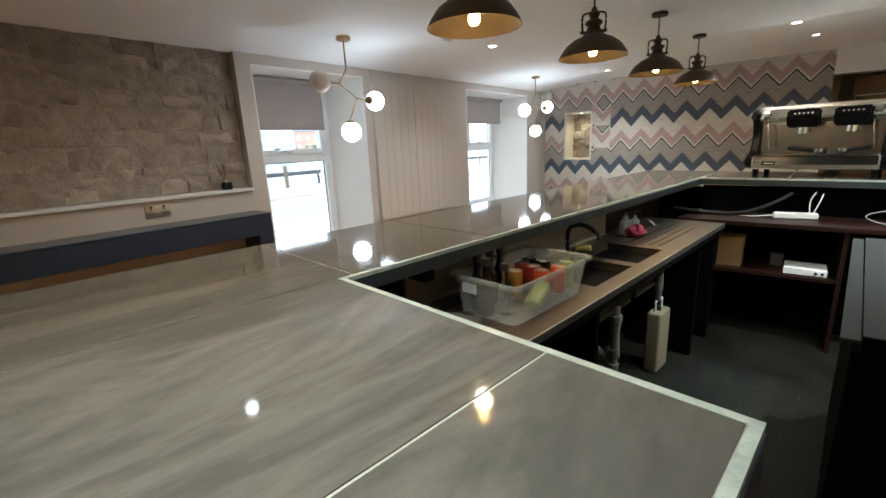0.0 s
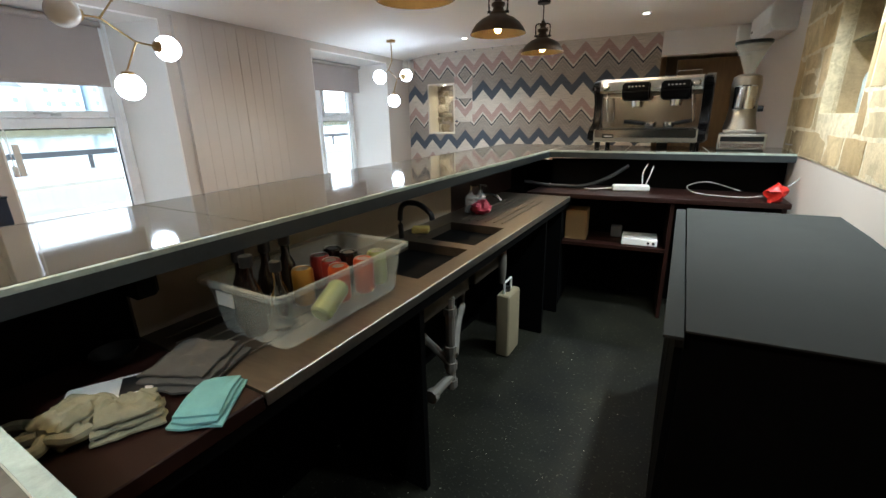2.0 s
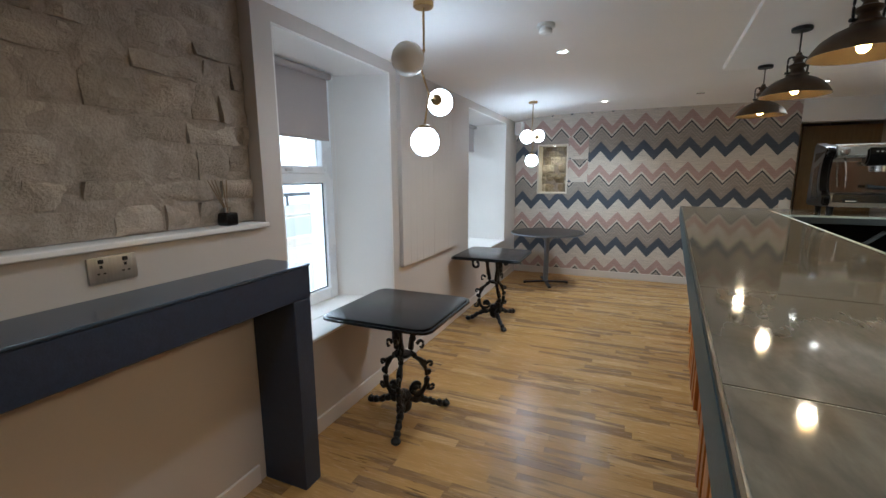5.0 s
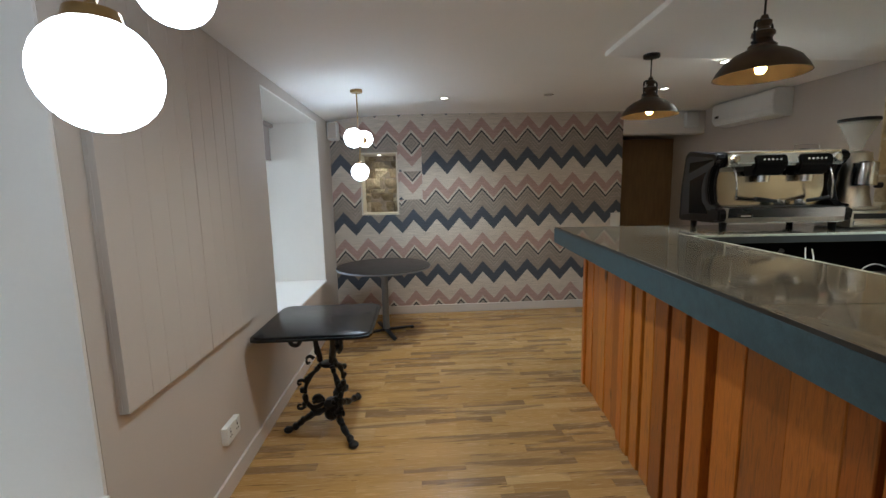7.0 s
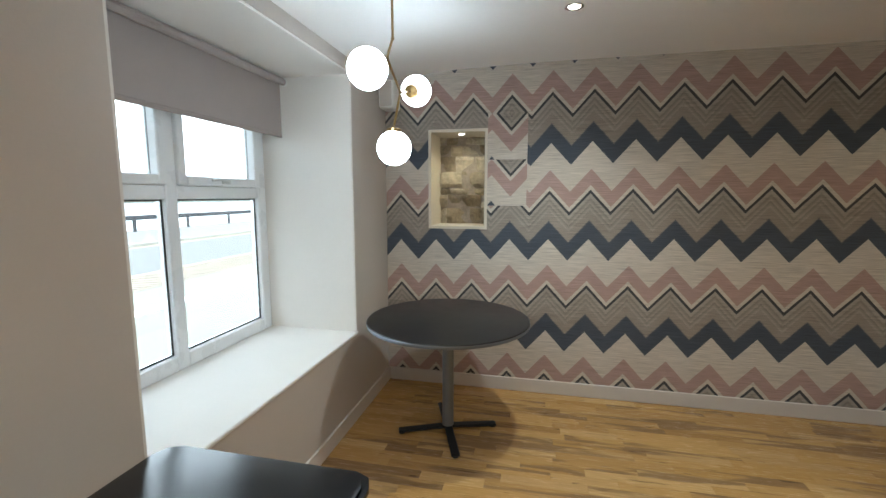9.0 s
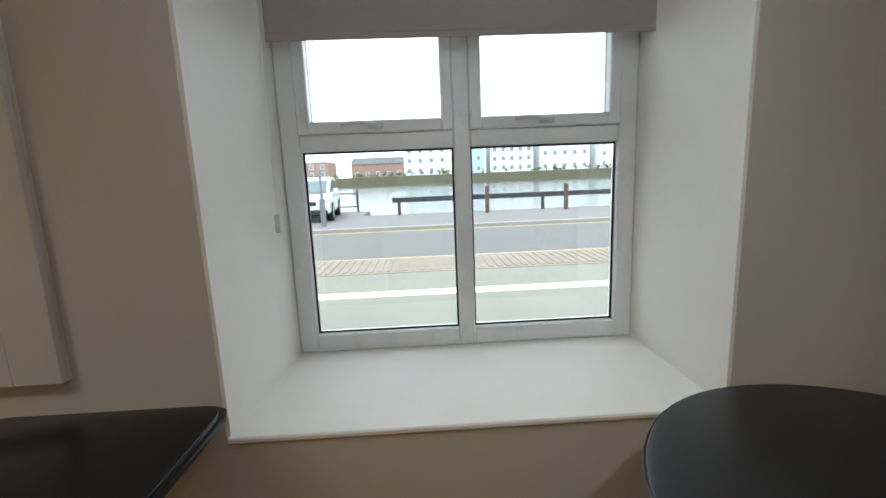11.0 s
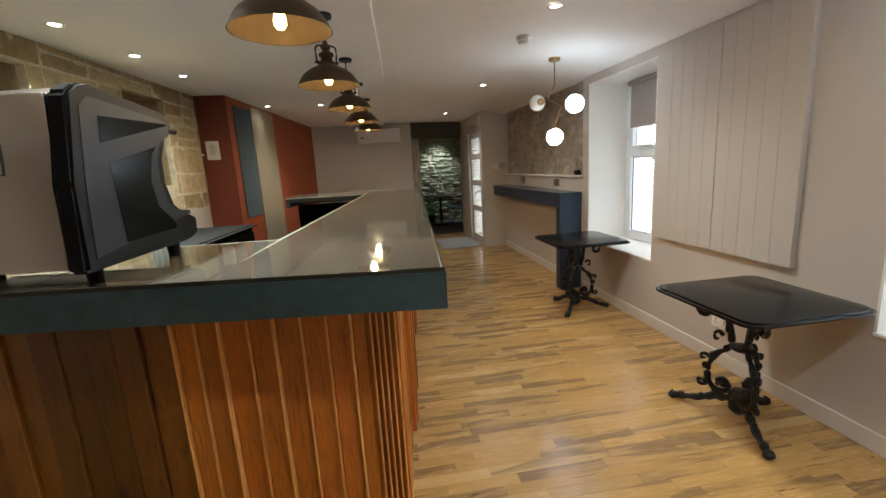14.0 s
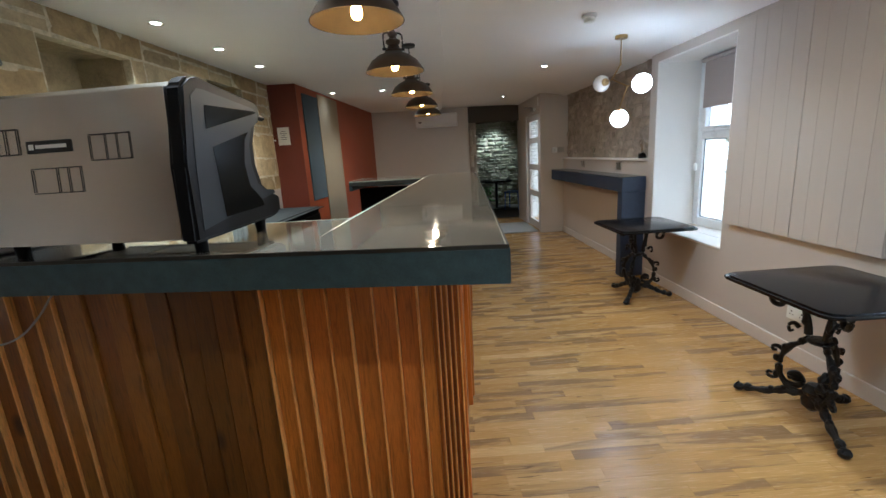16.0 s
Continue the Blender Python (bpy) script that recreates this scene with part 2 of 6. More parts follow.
DARKFLOOR = speckled()
ORANGE = mat("burnt_orange_paint", "9a4a26", 0.6, var=0.06, scale=3)
RUST = mat("dark_rust_paint", "6a2c18", 0.5, var=0.08, scale=3)
BLUEPANEL = mat("blue_grey_felt", "48545c", 0.9, var=0.1, scale=20, bump=0.15)
BEIGE = mat("warm_beige_paint", "97886f", 0.7, var=0.05, scale=3)
DOORWOOD = mat("brown_timber_door", "7b6340", 0.5, var=0.2, scale=4, bump=0.08, stretch=(8, 8, 1))
PAPER = mat("white_paper", "dedbd2", 0.8, var=0.05, bump=0.02)
# one dark warm grey for passage walls, lintel and sub floor
DIM = mat("dark_warm_grey", "4d4740", 0.8, var=0.15, scale=3)
MATGREY = mat("grey_coir_mat", "8d8a85", 0.95, var=0.2, scale=40, bump=0.4, fine=500)
GLASS = glass("window_glass")
BOTTLEGLASS = glass("clear_bottle_glass", "f3fbf8", 0.02)
TUBPLASTIC = mat("frosted_clear_plastic", "d8dcd2", 0.25, var=0.05, bump=0.0)
TUBPLASTIC.node_tree.nodes["Principled BSDF"].inputs["Alpha"].default_value = 0.2
SMOKEDPLASTIC = mat("clear_hopper_plastic", "d9dad6", 0.12, var=0.05, bump=0.0)
SMOKEDPLASTIC.node_tree.nodes["Principled BSDF"].inputs["Alpha"].default_value = 0.28
GLOBE_ON = glow("lit_opal_glass", "f6f8ff", 10.5)
GLOBE_OFF = mat("unlit_opal_glass", "e3dfd8", 0.15, var=0.02, bump=0.0)
BULB = glow("warm_bulb", "ffb45a", 45.0)
SPOTGLOW = glow("led_spot", "fff1dc", 14.0)
RED = mat("red_plastic", "b3221a", 0.4, var=0.15)
PINK = mat("pink_mesh", "a8384c", 0.6, var=0.1)


def stone_mat(name, tones, rough=0.85, relief=0.5, scale=9.0):
    n = Nodes(name)
    v = n.coords((1, 1, 1), world=True)
    o = n.add("ObjectInfo")
    base = n.ramp(o.outputs["Random"], [(k / (len(tones) - 1), rgb(t)) for k, t in enumerate(tones)])
    cloud, grit = n.noise(v, scale, 8, 0.65, 0.6), n.noise(v, 90, 4)
    col = n.mix(0.75, base, n.ramp(cloud, [(0.28, grey(0.45)), (0.55, grey(0.95)), (0.75, grey(1.15))]), "MULTIPLY")
    col = n.mix(0.3, col, n.ramp(grit, [(0.3, grey(0.5)), (0.7, grey(1.2))]), "MULTIPLY")
    n.put(col, n.b.inputs["Base Color"])
    n.b.inputs["Roughness"].default_value = rough
    n.bump(n.math("ADD", cloud, n.math("MULTIPLY", grit, 0.35)), relief, 0.02)
    return n.m


SANDSTONE = stone_mat("honey_sandstone", ["9c8359", "bba274", "cbb489", "a6926a", "d3bf98", "8f7a56"], 0.9, 0.3)
RUBBLE = stone_mat("grey_brown_rubble", ["a89c8e", "b3a798", "bfb2a2", "9b8f82", "aea293"], 0.9, 1.0, 6)
NICHESTONE = stone_mat("rough_tan_niche_stone", ["9a8a70", "b5a68b", "c6b9a1", "86775f", "d2c6af"], 0.9, 1.3, 18)
MORTAR = stone_mat("pale_lime_mortar", ["d6c8a6", "d6c8a6"], 0.95, 0.4, 20)
DULLMORTAR = stone_mat("dull_mortar", ["a89c8f", "a89c8f"], 0.95, 0.7, 12)
WETSTONE = stone_mat("dark_rubble", ["8a8872", "9a967e", "757260", "a6a08a"], 0.85, 0.8, 8)


def wood_mat(name, tones, rough, grain=(1, 1, 1), knots=False, island=False, coat=0.0, density=1.0):
    n = Nodes(name)
    if island:
        pick = n.add("NewGeometry").outputs["Random Per Island"]
    else:
        pick = n.add("ObjectInfo").outputs["Random"]
    v = n.coords(grain, world=True)
    shift = n.add("VectorMath", operation="ADD")
    comb = n.add("CombineXYZ")
    for k in range(3):
        n.put(n.math("MULTIPLY", pick, 37.0 + 11 * k), comb.inputs[k])
    n.put(v, shift.inputs[0])
    n.put(comb.outputs[0], shift.inputs[1])
    fibre = n.noise(shift.outputs[0], 9 * density, 7, 0.62, 1.2)
    streak = n.noise(shift.outputs[0], 34 * density, 4, 0.6, 0.4)
    base = n.ramp(pick, [(k / (len(tones) - 1), rgb(t)) for k, t in enumerate(tones)])
    col = n.mix(0.8, base, n.ramp(fibre, [(0.3, grey(0.4)), (0.48, grey(0.95)), (0.62, grey(1.0)), (0.75, grey(0.62))]), "MULTIPLY")
    col = n.mix(0.45, col, n.ramp(streak, [(0.35, grey(0.6)), (0.6, grey(1.1))]), "MULTIPLY")
    if knots:
        vo = n.add("TexVoronoi", feature="F1")
        vo.inputs["Scale"].default_value = 3.1
        mp = n.add("Mapping")
        mp.inputs["Scale"].default_value = (1.2, 1.2, 0.62)
        n.put(n.add("NewGeometry").outputs["Position"], mp.inputs[0])
        n.put(mp.outputs[0], vo.inputs["Vector"])
        col = n.mix(n.ramp(vo.outputs["Distance"], [(0.05, grey(0.85)), (0.13, grey(0))]), col, rgb("2a1208"))
    n.put(col, n.b.inputs["Base Color"])
    n.put(n.math("MULTIPLY_ADD", fibre, 0.25, rough - 0.1), n.b.inputs["Roughness"])
    n.b.inputs["Coat Weight"].default_value = coat
    n.bump(n.math("ADD", fibre, streak), 0.12, 0.003)
    return n.m


def laminate(name, island):
    """Oak strips: honey ground, grey brown heartwood patches and dark cracks along the grain."""
    n = Nodes(name)
    pick = n.add("NewGeometry").outputs["Random Per Island"] if island else n.add("ObjectInfo").outputs["Random"]
    comb = n.add("CombineXYZ")
    for k in range(3):
        n.put(n.math("MULTIPLY", pick, 41.0 + 13 * k), comb.inputs[k])

    def at(scale):
        shift = n.add("VectorMath", operation="ADD")
        n.put(n.coords(scale, world=True), shift.inputs[0])
        n.put(comb.outputs[0], shift.inputs[1])
        return shift.outputs[0]

    tone = n.math("FRACT", n.math("MULTIPLY", pick, 7.31))
    base = n.ramp(tone, [(0.0, rgb("ab8450")), (0.35, rgb("be965b")), (0.6, rgb("b0884f")), (0.85, rgb("c8a36c")), (1.0, rgb("a27b49"))])
    cloud = n.noise(at((1.3, 9, 1)), 1.3, 3, 0.5, 0.6)
    grain = n.noise(at((3, 60, 1)), 3.0, 5, 0.65, 0.5)
    crack = n.noise(at((2.6, 30, 1)), 1.5, 3, 0.5, 1.4)
    heart = n.math("GREATER_THAN", n.math("FRACT", n.math("MULTIPLY", pick, 3.77)), 0.45)
    lo = n.mix(n.math("MULTIPLY", heart, n.ramp(cloud, [(0.44, grey(0)), (0.56, grey(0.85))])), base, rgb("856848"))
    col = n.mix(0.5, lo, n.ramp(grain, [(0.3, grey(0.68)), (0.6, grey(1.08))]), "MULTIPLY")
    col = n.mix(n.ramp(crack, [(0.655, grey(0)), (0.70, grey(0.75))]), col, rgb("54402b"))
    n.put(col, n.b.inputs["Base Color"])
    n.put(n.math("MULTIPLY_ADD", grain, 0.14, 0.19), n.b.inputs["Roughness"])
    n.bump(n.math("ADD", grain, crack), 0.06, 0.002)
    return n.m


LAMINATE = laminate("oak_laminate", False)
LAMINATE_REST = laminate("oak_laminate_rest", True)
CEDAR = wood_mat("varnished_cedar", ["c0681f", "cb7a27", "984f14", "d6862c", "7f4210", "c47122"], 0.38, (7, 7, 0.55), knots=True, coat=0.25)
DARKCEDAR = wood_mat("darker_cedar", ["8a541c", "9c6522", "744614", "a87028", "6a4212", "925a1e"], 0.42, (7, 7, 0.55), knots=True, coat=0.2)
# pale tones paint the light that plank edges catch
LITEDGE = wood_mat("lit_cedar_edge", ["f2ac58", "f8b866"], 0.4, (7, 7, 0.55))


def tile_mat():
    n = Nodes("polished_grey_marble")
    v = n.coords((1.7, 0.6, 1), world=True)
    a = n.noise(v, 1.5, 9, 0.6, 0.9)
    b = n.noise(n.coords((4.5, 0.9, 1), world=True), 3.2, 7, 0.6, 0.8)
    c = n.noise(n.coords((1, 1, 1), world=True), 60.0, 3, 0.6)
    col = n.ramp(a, [(0.3, rgb("504e47")), (0.45, rgb("605e56")), (0.53, rgb("706c62")), (0.62, rgb("5a574f")), (0.72, rgb("67635a"))])
    col = n.mix(0.3, col, n.ramp(b, [(0.34, grey(0.55)), (0.5, grey(0.95)), (0.62, grey(1.12))]), "MULTIPLY")
    col = n.mix(0.08, col, n.ramp(c, [(0.35, grey(0.6)), (0.65, grey(1.2))]), "MULTIPLY")
    vein = n.math("ABSOLUTE", n.math("SUBTRACT", n.noise(n.coords((2.0, 0.35, 1), world=True), 1.6, 8, 0.62, 0.6), 0.5))
    col = n.mix(n.ramp(vein, [(0.0, grey(0.35)), (0.03, grey(0))]), col, rgb("55554e"))
    n.put(col, n.b.inputs["Base Color"])
    n.put(n.math("MULTIPLY_ADD", b, 0.07, 0.025), n.b.inputs["Roughness"])
    n.b.inputs["Specular IOR Level"].default_value = 0.42
    return n.m


TILE = tile_mat()


def zigzag_mat(name, mirror=None):
    """Woven zigzag bands; mirror: the height about which a patch hangs upside down."""
    n = Nodes(name)
    g = n.add("NewGeometry")
    s = n.add("SeparateXYZ")
    n.put(g.outputs["Position"], s.inputs[0])
    x, z = s.outputs[0], s.outputs[2]
    if mirror:
        z = n.math("SUBTRACT", 2 * mirror, z)
    half, high, every = 0.13825, 0.155, 0.677
    weave = n.noise(n.coords((2, 1, 90), world=True), 3.0, 4)
    tri = n.math("MULTIPLY", n.math("PINGPONG", n.math("ADD", x, 0.023), half), high / half)
    v = n.math("FRACT", n.math("DIVIDE", n.math("SUBTRACT", n.math("MULTIPLY_ADD", x, -0.0226, n.math("ADD", z, 0.375)), tri), every))
    soft = n.math("ADD", v, n.math("MULTIPLY_ADD", weave, 0.05, -0.025))
    w, dark = rgb("c6bdb1"), rgb("474e59")
    pink, taupe, brown = rgb("ab9087"), rgb("a0978c"), rgb("92887e")
    # sharp bands upwards from the dark one; the brown and grey ones run into each other
    sharp = n.ramp(v, [(0.0, dark), (0.15, dark), (0.475, rgb("3f3f42")), (0.508, w), (0.557, pink), (0.721, w)], "CONSTANT")
    hazy = n.ramp(soft, [(0.0, dark), (0.185, dark), (0.205, brown), (0.30, brown), (0.315, taupe), (0.36, rgb("867e74")), (0.375, taupe), (0.42, rgb("867e74")), (0.44, taupe)])
    inside = n.math("MULTIPLY", n.math("GREATER_THAN", v, 0.1), n.math("LESS_THAN", v, 0.475))
    flat = n.mix(inside, sharp, hazy)
    mott = n.noise(n.coords((1, 1, 1), world=True), 5.0, 4)
    col = n.mix(0.6, flat, n.ramp(weave, [(0.35, grey(0.6)), (0.62, grey(1.35))]), "MULTIPLY")
    col = n.mix(0.2, col, n.ramp(mott, [(0.3, grey(0.8)), (0.7, grey(1.1))]), "MULTIPLY")
    n.put(col, n.b.inputs["Base Color"])
    n.b.inputs["Roughness"].default_value = 0.7
    n.bump(weave, 0.15, 0.002)
    return n.m


WALLPAPER = zigzag_mat("zigzag_wallpaper")
PATCHPAPER = zigzag_mat("zigzag_wallpaper_patch", 2.053)
PATCHLOWER = zigzag_mat("zigzag_wallpaper_lower_patch", 1.893)

# ---- the room ----
NORTH, CEIL, LOWCEIL = 7.01, 2.385, 2.352
SILL, HEAD = 0.585, 2.22
BAR = Matrix.Translation((1.66, 0.36, 0)) @ Matrix.Rotation(radians(-5.4), 4, "Z")


def lay(bm, m):
    bmesh.ops.transform(bm, verts=bm.verts, matrix=m)
    return bm


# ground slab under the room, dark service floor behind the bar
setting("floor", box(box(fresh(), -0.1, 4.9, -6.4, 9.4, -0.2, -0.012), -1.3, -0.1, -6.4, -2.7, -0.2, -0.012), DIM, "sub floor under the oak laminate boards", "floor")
bm = prism(fresh(), [(2.05, 0.75), (4.6, 0.75), (4.6, 5.0), (2.42, 5.0)], -0.012, -0.002)
setting("floor_service", bm, DARKFLOOR, "speckled black vinyl floor behind the bar", "floor")

# west wall with its two deep window openings
bm = fresh()
box(bm, -0.75, -0.12, -0.9, 2.04, 0, 2.6)
box(bm, -0.12, 0.0, -0.9, 2.04, 0, 1.262)
box(bm, -0.12, 0.0, 1.965, 2.04, 1.262, 2.6)
box(bm, -0.75, 0.0, 2.04, 2.085, 0, 2.6)
for a, b in ((2.085, 3.19), (4.85, 6.405)):
    box(bm, -0.75, 0.0, a, b, 0, SILL - 0.02)
    box(bm, -0.75, 0.0, a, b, HEAD, 2.6)
box(bm, -0.75, 0.0, 3.19, 4.85, 0, 2.6)
box(bm, -0.75, 0.0, 6.405, NORTH + 0.2, 0, 2.6)
setting("wall_west", bm, PLASTER, "putty painted wall with two deep window openings", "wall")
bm = fresh()
for a, b in ((2.085, 3.19), (4.85, 6.405)):
    deep, s0, s1 = (-0.43, 0.014, 0.13) if a < 3 else (-0.6, 0.05, 0.018)
    prism(bm, [(-0.003, a), (-0.003, a + 0.012), (deep, a + s0), (-0.66, a + s0), (-0.66, a)], SILL, HEAD)
    prism(bm, [(-0.003, b - 0.012), (-0.003, b), (-0.66, b), (-0.66, b - s1), (deep, b - s1)], SILL, HEAD)
    prism(bm, [(-0.003, a + 0.012), (-0.003, b - 0.012), (deep, b - s1), (-0.66, b - s1), (-0.66, a + s0), (deep, a + s0)], HEAD - 0.012, HEAD)
setting("trim_reveals", bm, REVEAL, "white painted window reveals", "trim")
for k, (a, b) in enumerate(((2.085, 3.19), (4.85, 6.405))):
    setting("window_sill_%d" % (k + 1), (box(box(fresh(), -0.66, -0.2215, a + 0.002, b - 0.002, SILL - 0.02, SILL, 0.002), -0.22, 0.01, a + 0.002, b - 0.002, SILL - 0.02, SILL - 0.001, 0.005) if k == 0 else box(fresh(), -0.66, 0.01, a + 0.002, b - 0.002, SILL - 0.02, SILL, 0.005)), REVEAL, "white painted deep window sill board", "window sill", True)

# north wall with its niche, papered in a zigzag
bm = fresh()
nx0, nx1, nz0, nz1 = 0.335, 0.777, 1.225, 1.955
for x0, x1, z0, z1 in ((0.0, nx0, 0, 2.6), (nx1, 3.49, 0, 2.6), (nx0, nx1, 0, nz0), (nx0, nx1, nz1, 2.6)):
    box(bm, x0, x1, NORTH, NORTH + 0.26, z0, z1)
setting("wall_north", bm, WALLPAPER, "wall papered in grey, pink and black woven zigzag", "wall")
bm = fresh()
box(bm, nx0, nx0 + 0.02, NORTH - 0.003, NORTH + 0.33, nz0, nz1)
box(bm, nx1 - 0.02, nx1, NORTH - 0.003, NORTH + 0.33, nz0, nz1)
box(bm, nx0 + 0.02, nx1 - 0.02, NORTH - 0.003, NORTH + 0.33, nz0, nz0 + 0.02)
box(bm, nx0 + 0.02, nx1 - 0.02, NORTH - 0.003, NORTH + 0.33, nz1 - 0.02, nz1)
setting("trim_niche", bm, mat("cream_niche_paint", "d6cdbd", 0.6, var=0.05), "cream painted lining of the wall niche", "trim")
setting("trim_paper_patch_lower", box(fresh(), nx1 + 0.001, 1.06, NORTH - 0.0022, NORTH - 0.0004, 1.40, 1.73), PATCHLOWER, "wallpaper patch pasted upside down beside the niche", "trim")
setting("trim_paper_patch", box(fresh(), nx1 + 0.001, 1.06, NORTH - 0.0022, NORTH - 0.0004, 1.73, 2.053), PATCHPAPER, "wallpaper patch pasted upside down beside the niche", "trim")
setting("wall_niche_back", box(box(fresh(), 0.2, 1.0, NORTH + 0.386, NORTH + 0.46, 1.0, 2.2), 0.2, 1.0, NORTH + 0.331, NORTH + 0.386, 1.0, 1.222), MORTAR, "mortar behind the niche stones", "wall")
setting("wall_passage", box(box(box(fresh(), 3.49, 4.7, NORTH, NORTH + 0.2, 2.12, 2.6), 3.47, 3.49, NORTH + 0.26, 9.2, 0, 2.6), 3.47, 4.7, 9.2, 9.4, 0, 2.6), REVEAL, "pale wall over the dark passage", "wall")
bm = box(box(fresh(), 3.492, 3.56, NORTH + 0.2, NORTH + 0.26, 0, 2.12), 3.70, 4.5, NORTH + 0.62, NORTH + 0.66, 0, 2.12)
setting("door_passage", bm, DOORWOOD, "brown timber door and post in the passage", "door")

# east side: plaster north of the stonework, lower plaster under it
bm = fresh()
box(bm, 4.5, 4.75, 4.86, 9.4, 0, 2.6)
prism(bm, [(4.42, 4.86), (4.75, 4.86), (4.75, 1.2), (4.17, 1.2)], 0, 1.18)
prism(bm, [(4.84, 4.86), (5.0, 4.86), (5.0, 1.2), (4.59, 1.2)], 1.18, 2.6)
box(bm, 4.422, 5.0, 4.78, 4.859, 1.18, 2.6)
box(bm, 4.19, 5.0, 1.2, 1.28, 1.18, 2.6)
prism(bm, [(4.35, 4.86), (4.42, 4.86), (4.17, 1.2), (4.10, 1.2)], 0, 1.18)
setting("wall_east", bm, PLASTER, "putty painted wall below the stonework", "wall")
bm = prism(fresh(), [(3.79, 1.3), (4.3, 1.3), (4.3, -2.5), (3.38, -2.5)], 0, 2.6)
setting("wall_orange", bm, ORANGE, "burnt orange painted wall", "wall")
bm = prism(fresh(), [(3.786, 1.303), (4.14, 1.303), (4.14, 1.315), (3.786, 1.315)], 0, 2.6)
setting("trim_cupboard_end", bm, RUST, "dark rust painted end of a built-in cupboard", "trim")
W2 = Matrix.Translation((3.79, 1.3, 0)) @ Matrix.Rotation(math.atan2(-0.41, 3.8), 4, "Z")
setting("trim_blue_panel", lay(box(fresh(), -0.02, -0.003, -0.62, -0.14, 1.0, 2.27, 0.004), W2), BLUEPANEL, "blue grey felt panel on the orange wall", "trim")
setting("trim_beige_stripe", lay(box(fresh(), -0.012, -0.003, -1.45, -0.66, 0, 2.32), W2), BEIGE, "beige painted stripe on the orange wall", "trim")

# south wall with the opening to the stone passage, and the entrance beside it
bm = prism(fresh(), [(1.45, -2.62), (3.45, -2.36), (3.45, -2.66), (1.45, -2.92)], 0, 2.6)
setting("wall_south", bm, GREYWALL, "warm grey painted end wall", "wall")
bm = fresh()
box(bm, -0.75, 0.40, -1.0, -0.9, 0, 2.6)
box(bm, 0.30, 0.40, -1.0 - 0.02, -1.0, 0, 2.6)
box(bm, 0.28, 0.40, -1.98, -1.02, 2.06, 2.6)
box(bm, 0.28, 0.40, -2.78, -1.98, 0, 2.6)
setting("wall_entrance", bm, GREYWALL, "warm grey painted wall round the entrance door", "wall")
bm = fresh()
box(bm, 0.40, 1.45, -2.78, -2.62, 2.06, 2.6)
# added walls: they close the passage so that no daylight leaks in
setting("wall_passage_end", box(box(fresh(), -1.3, -1.2, -6.3, -2.78, 0, 2.6), -1.3, 0.28, -2.78, -2.72, 0, 2.6), DIM, "added dark wall closing the passage against daylight", "wall")
# added reflector: white sheet catching skylight, seen bright through the door panes
setting("wall_lobby", box(fresh(), -1.3, 0.279, -2.719, -2.68, 0, 2.6), REVEAL, "added white wall that makes the door panes look bright", "wall")
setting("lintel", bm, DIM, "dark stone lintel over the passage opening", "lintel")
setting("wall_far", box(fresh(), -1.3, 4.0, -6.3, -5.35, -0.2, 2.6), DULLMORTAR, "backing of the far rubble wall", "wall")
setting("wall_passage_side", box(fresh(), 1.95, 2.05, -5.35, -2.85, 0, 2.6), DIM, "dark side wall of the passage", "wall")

# ceilings
bm = fresh()
prof = [(-0.8, 2.285), (0.0, 2.295), (0.12, 2.325), (0.3, 2.352), (0.55, 2.37), (0.9, 2.38), (1.3, CEIL), (2.0, CEIL), (5.1, CEIL), (5.1, 2.7), (-0.8, 2.7)]
side_prism(bm, prof, -2.7, 9.4)
box(bm, -1.4, 4.8, -6.4, -2.7, 2.32, 2.7)
setting("ceiling", bm, CEILING, "white painted ceiling, bowed down along the windows", "ceiling", True)
bm = prism(fresh(), [(1.98, -2.7), (2.09, 1.9), (2.27, 4.82), (4.8, 4.95), (4.8, -2.7)], LOWCEIL, CEIL + 0.05, 0.03)
setting("ceiling_bulkhead", bm, CEILING, "shallow lowered white ceiling over the bar", "ceiling", True)

# skirtings
bm = fresh()
box(bm, 0.0, 0.016, 2.0, NORTH, 0, 0.10, 0.004)
box(bm, 0.016, 3.49, NORTH - 0.016, NORTH, 0, 0.10, 0.004)
box(bm, 0.0, 0.016, -0.9, 1.8, 0, 0.10, 0.004)
setting("baseboard", bm, SKIRT, "putty painted skirting board", "baseboard", True)
setting("trim_stone_ledge", box(fresh(), -0.12, 0.03, -0.88, 1.962, 1.262, 1.285, 0.004), REVEAL, "pale ledge under the stone panel", "trim", True)


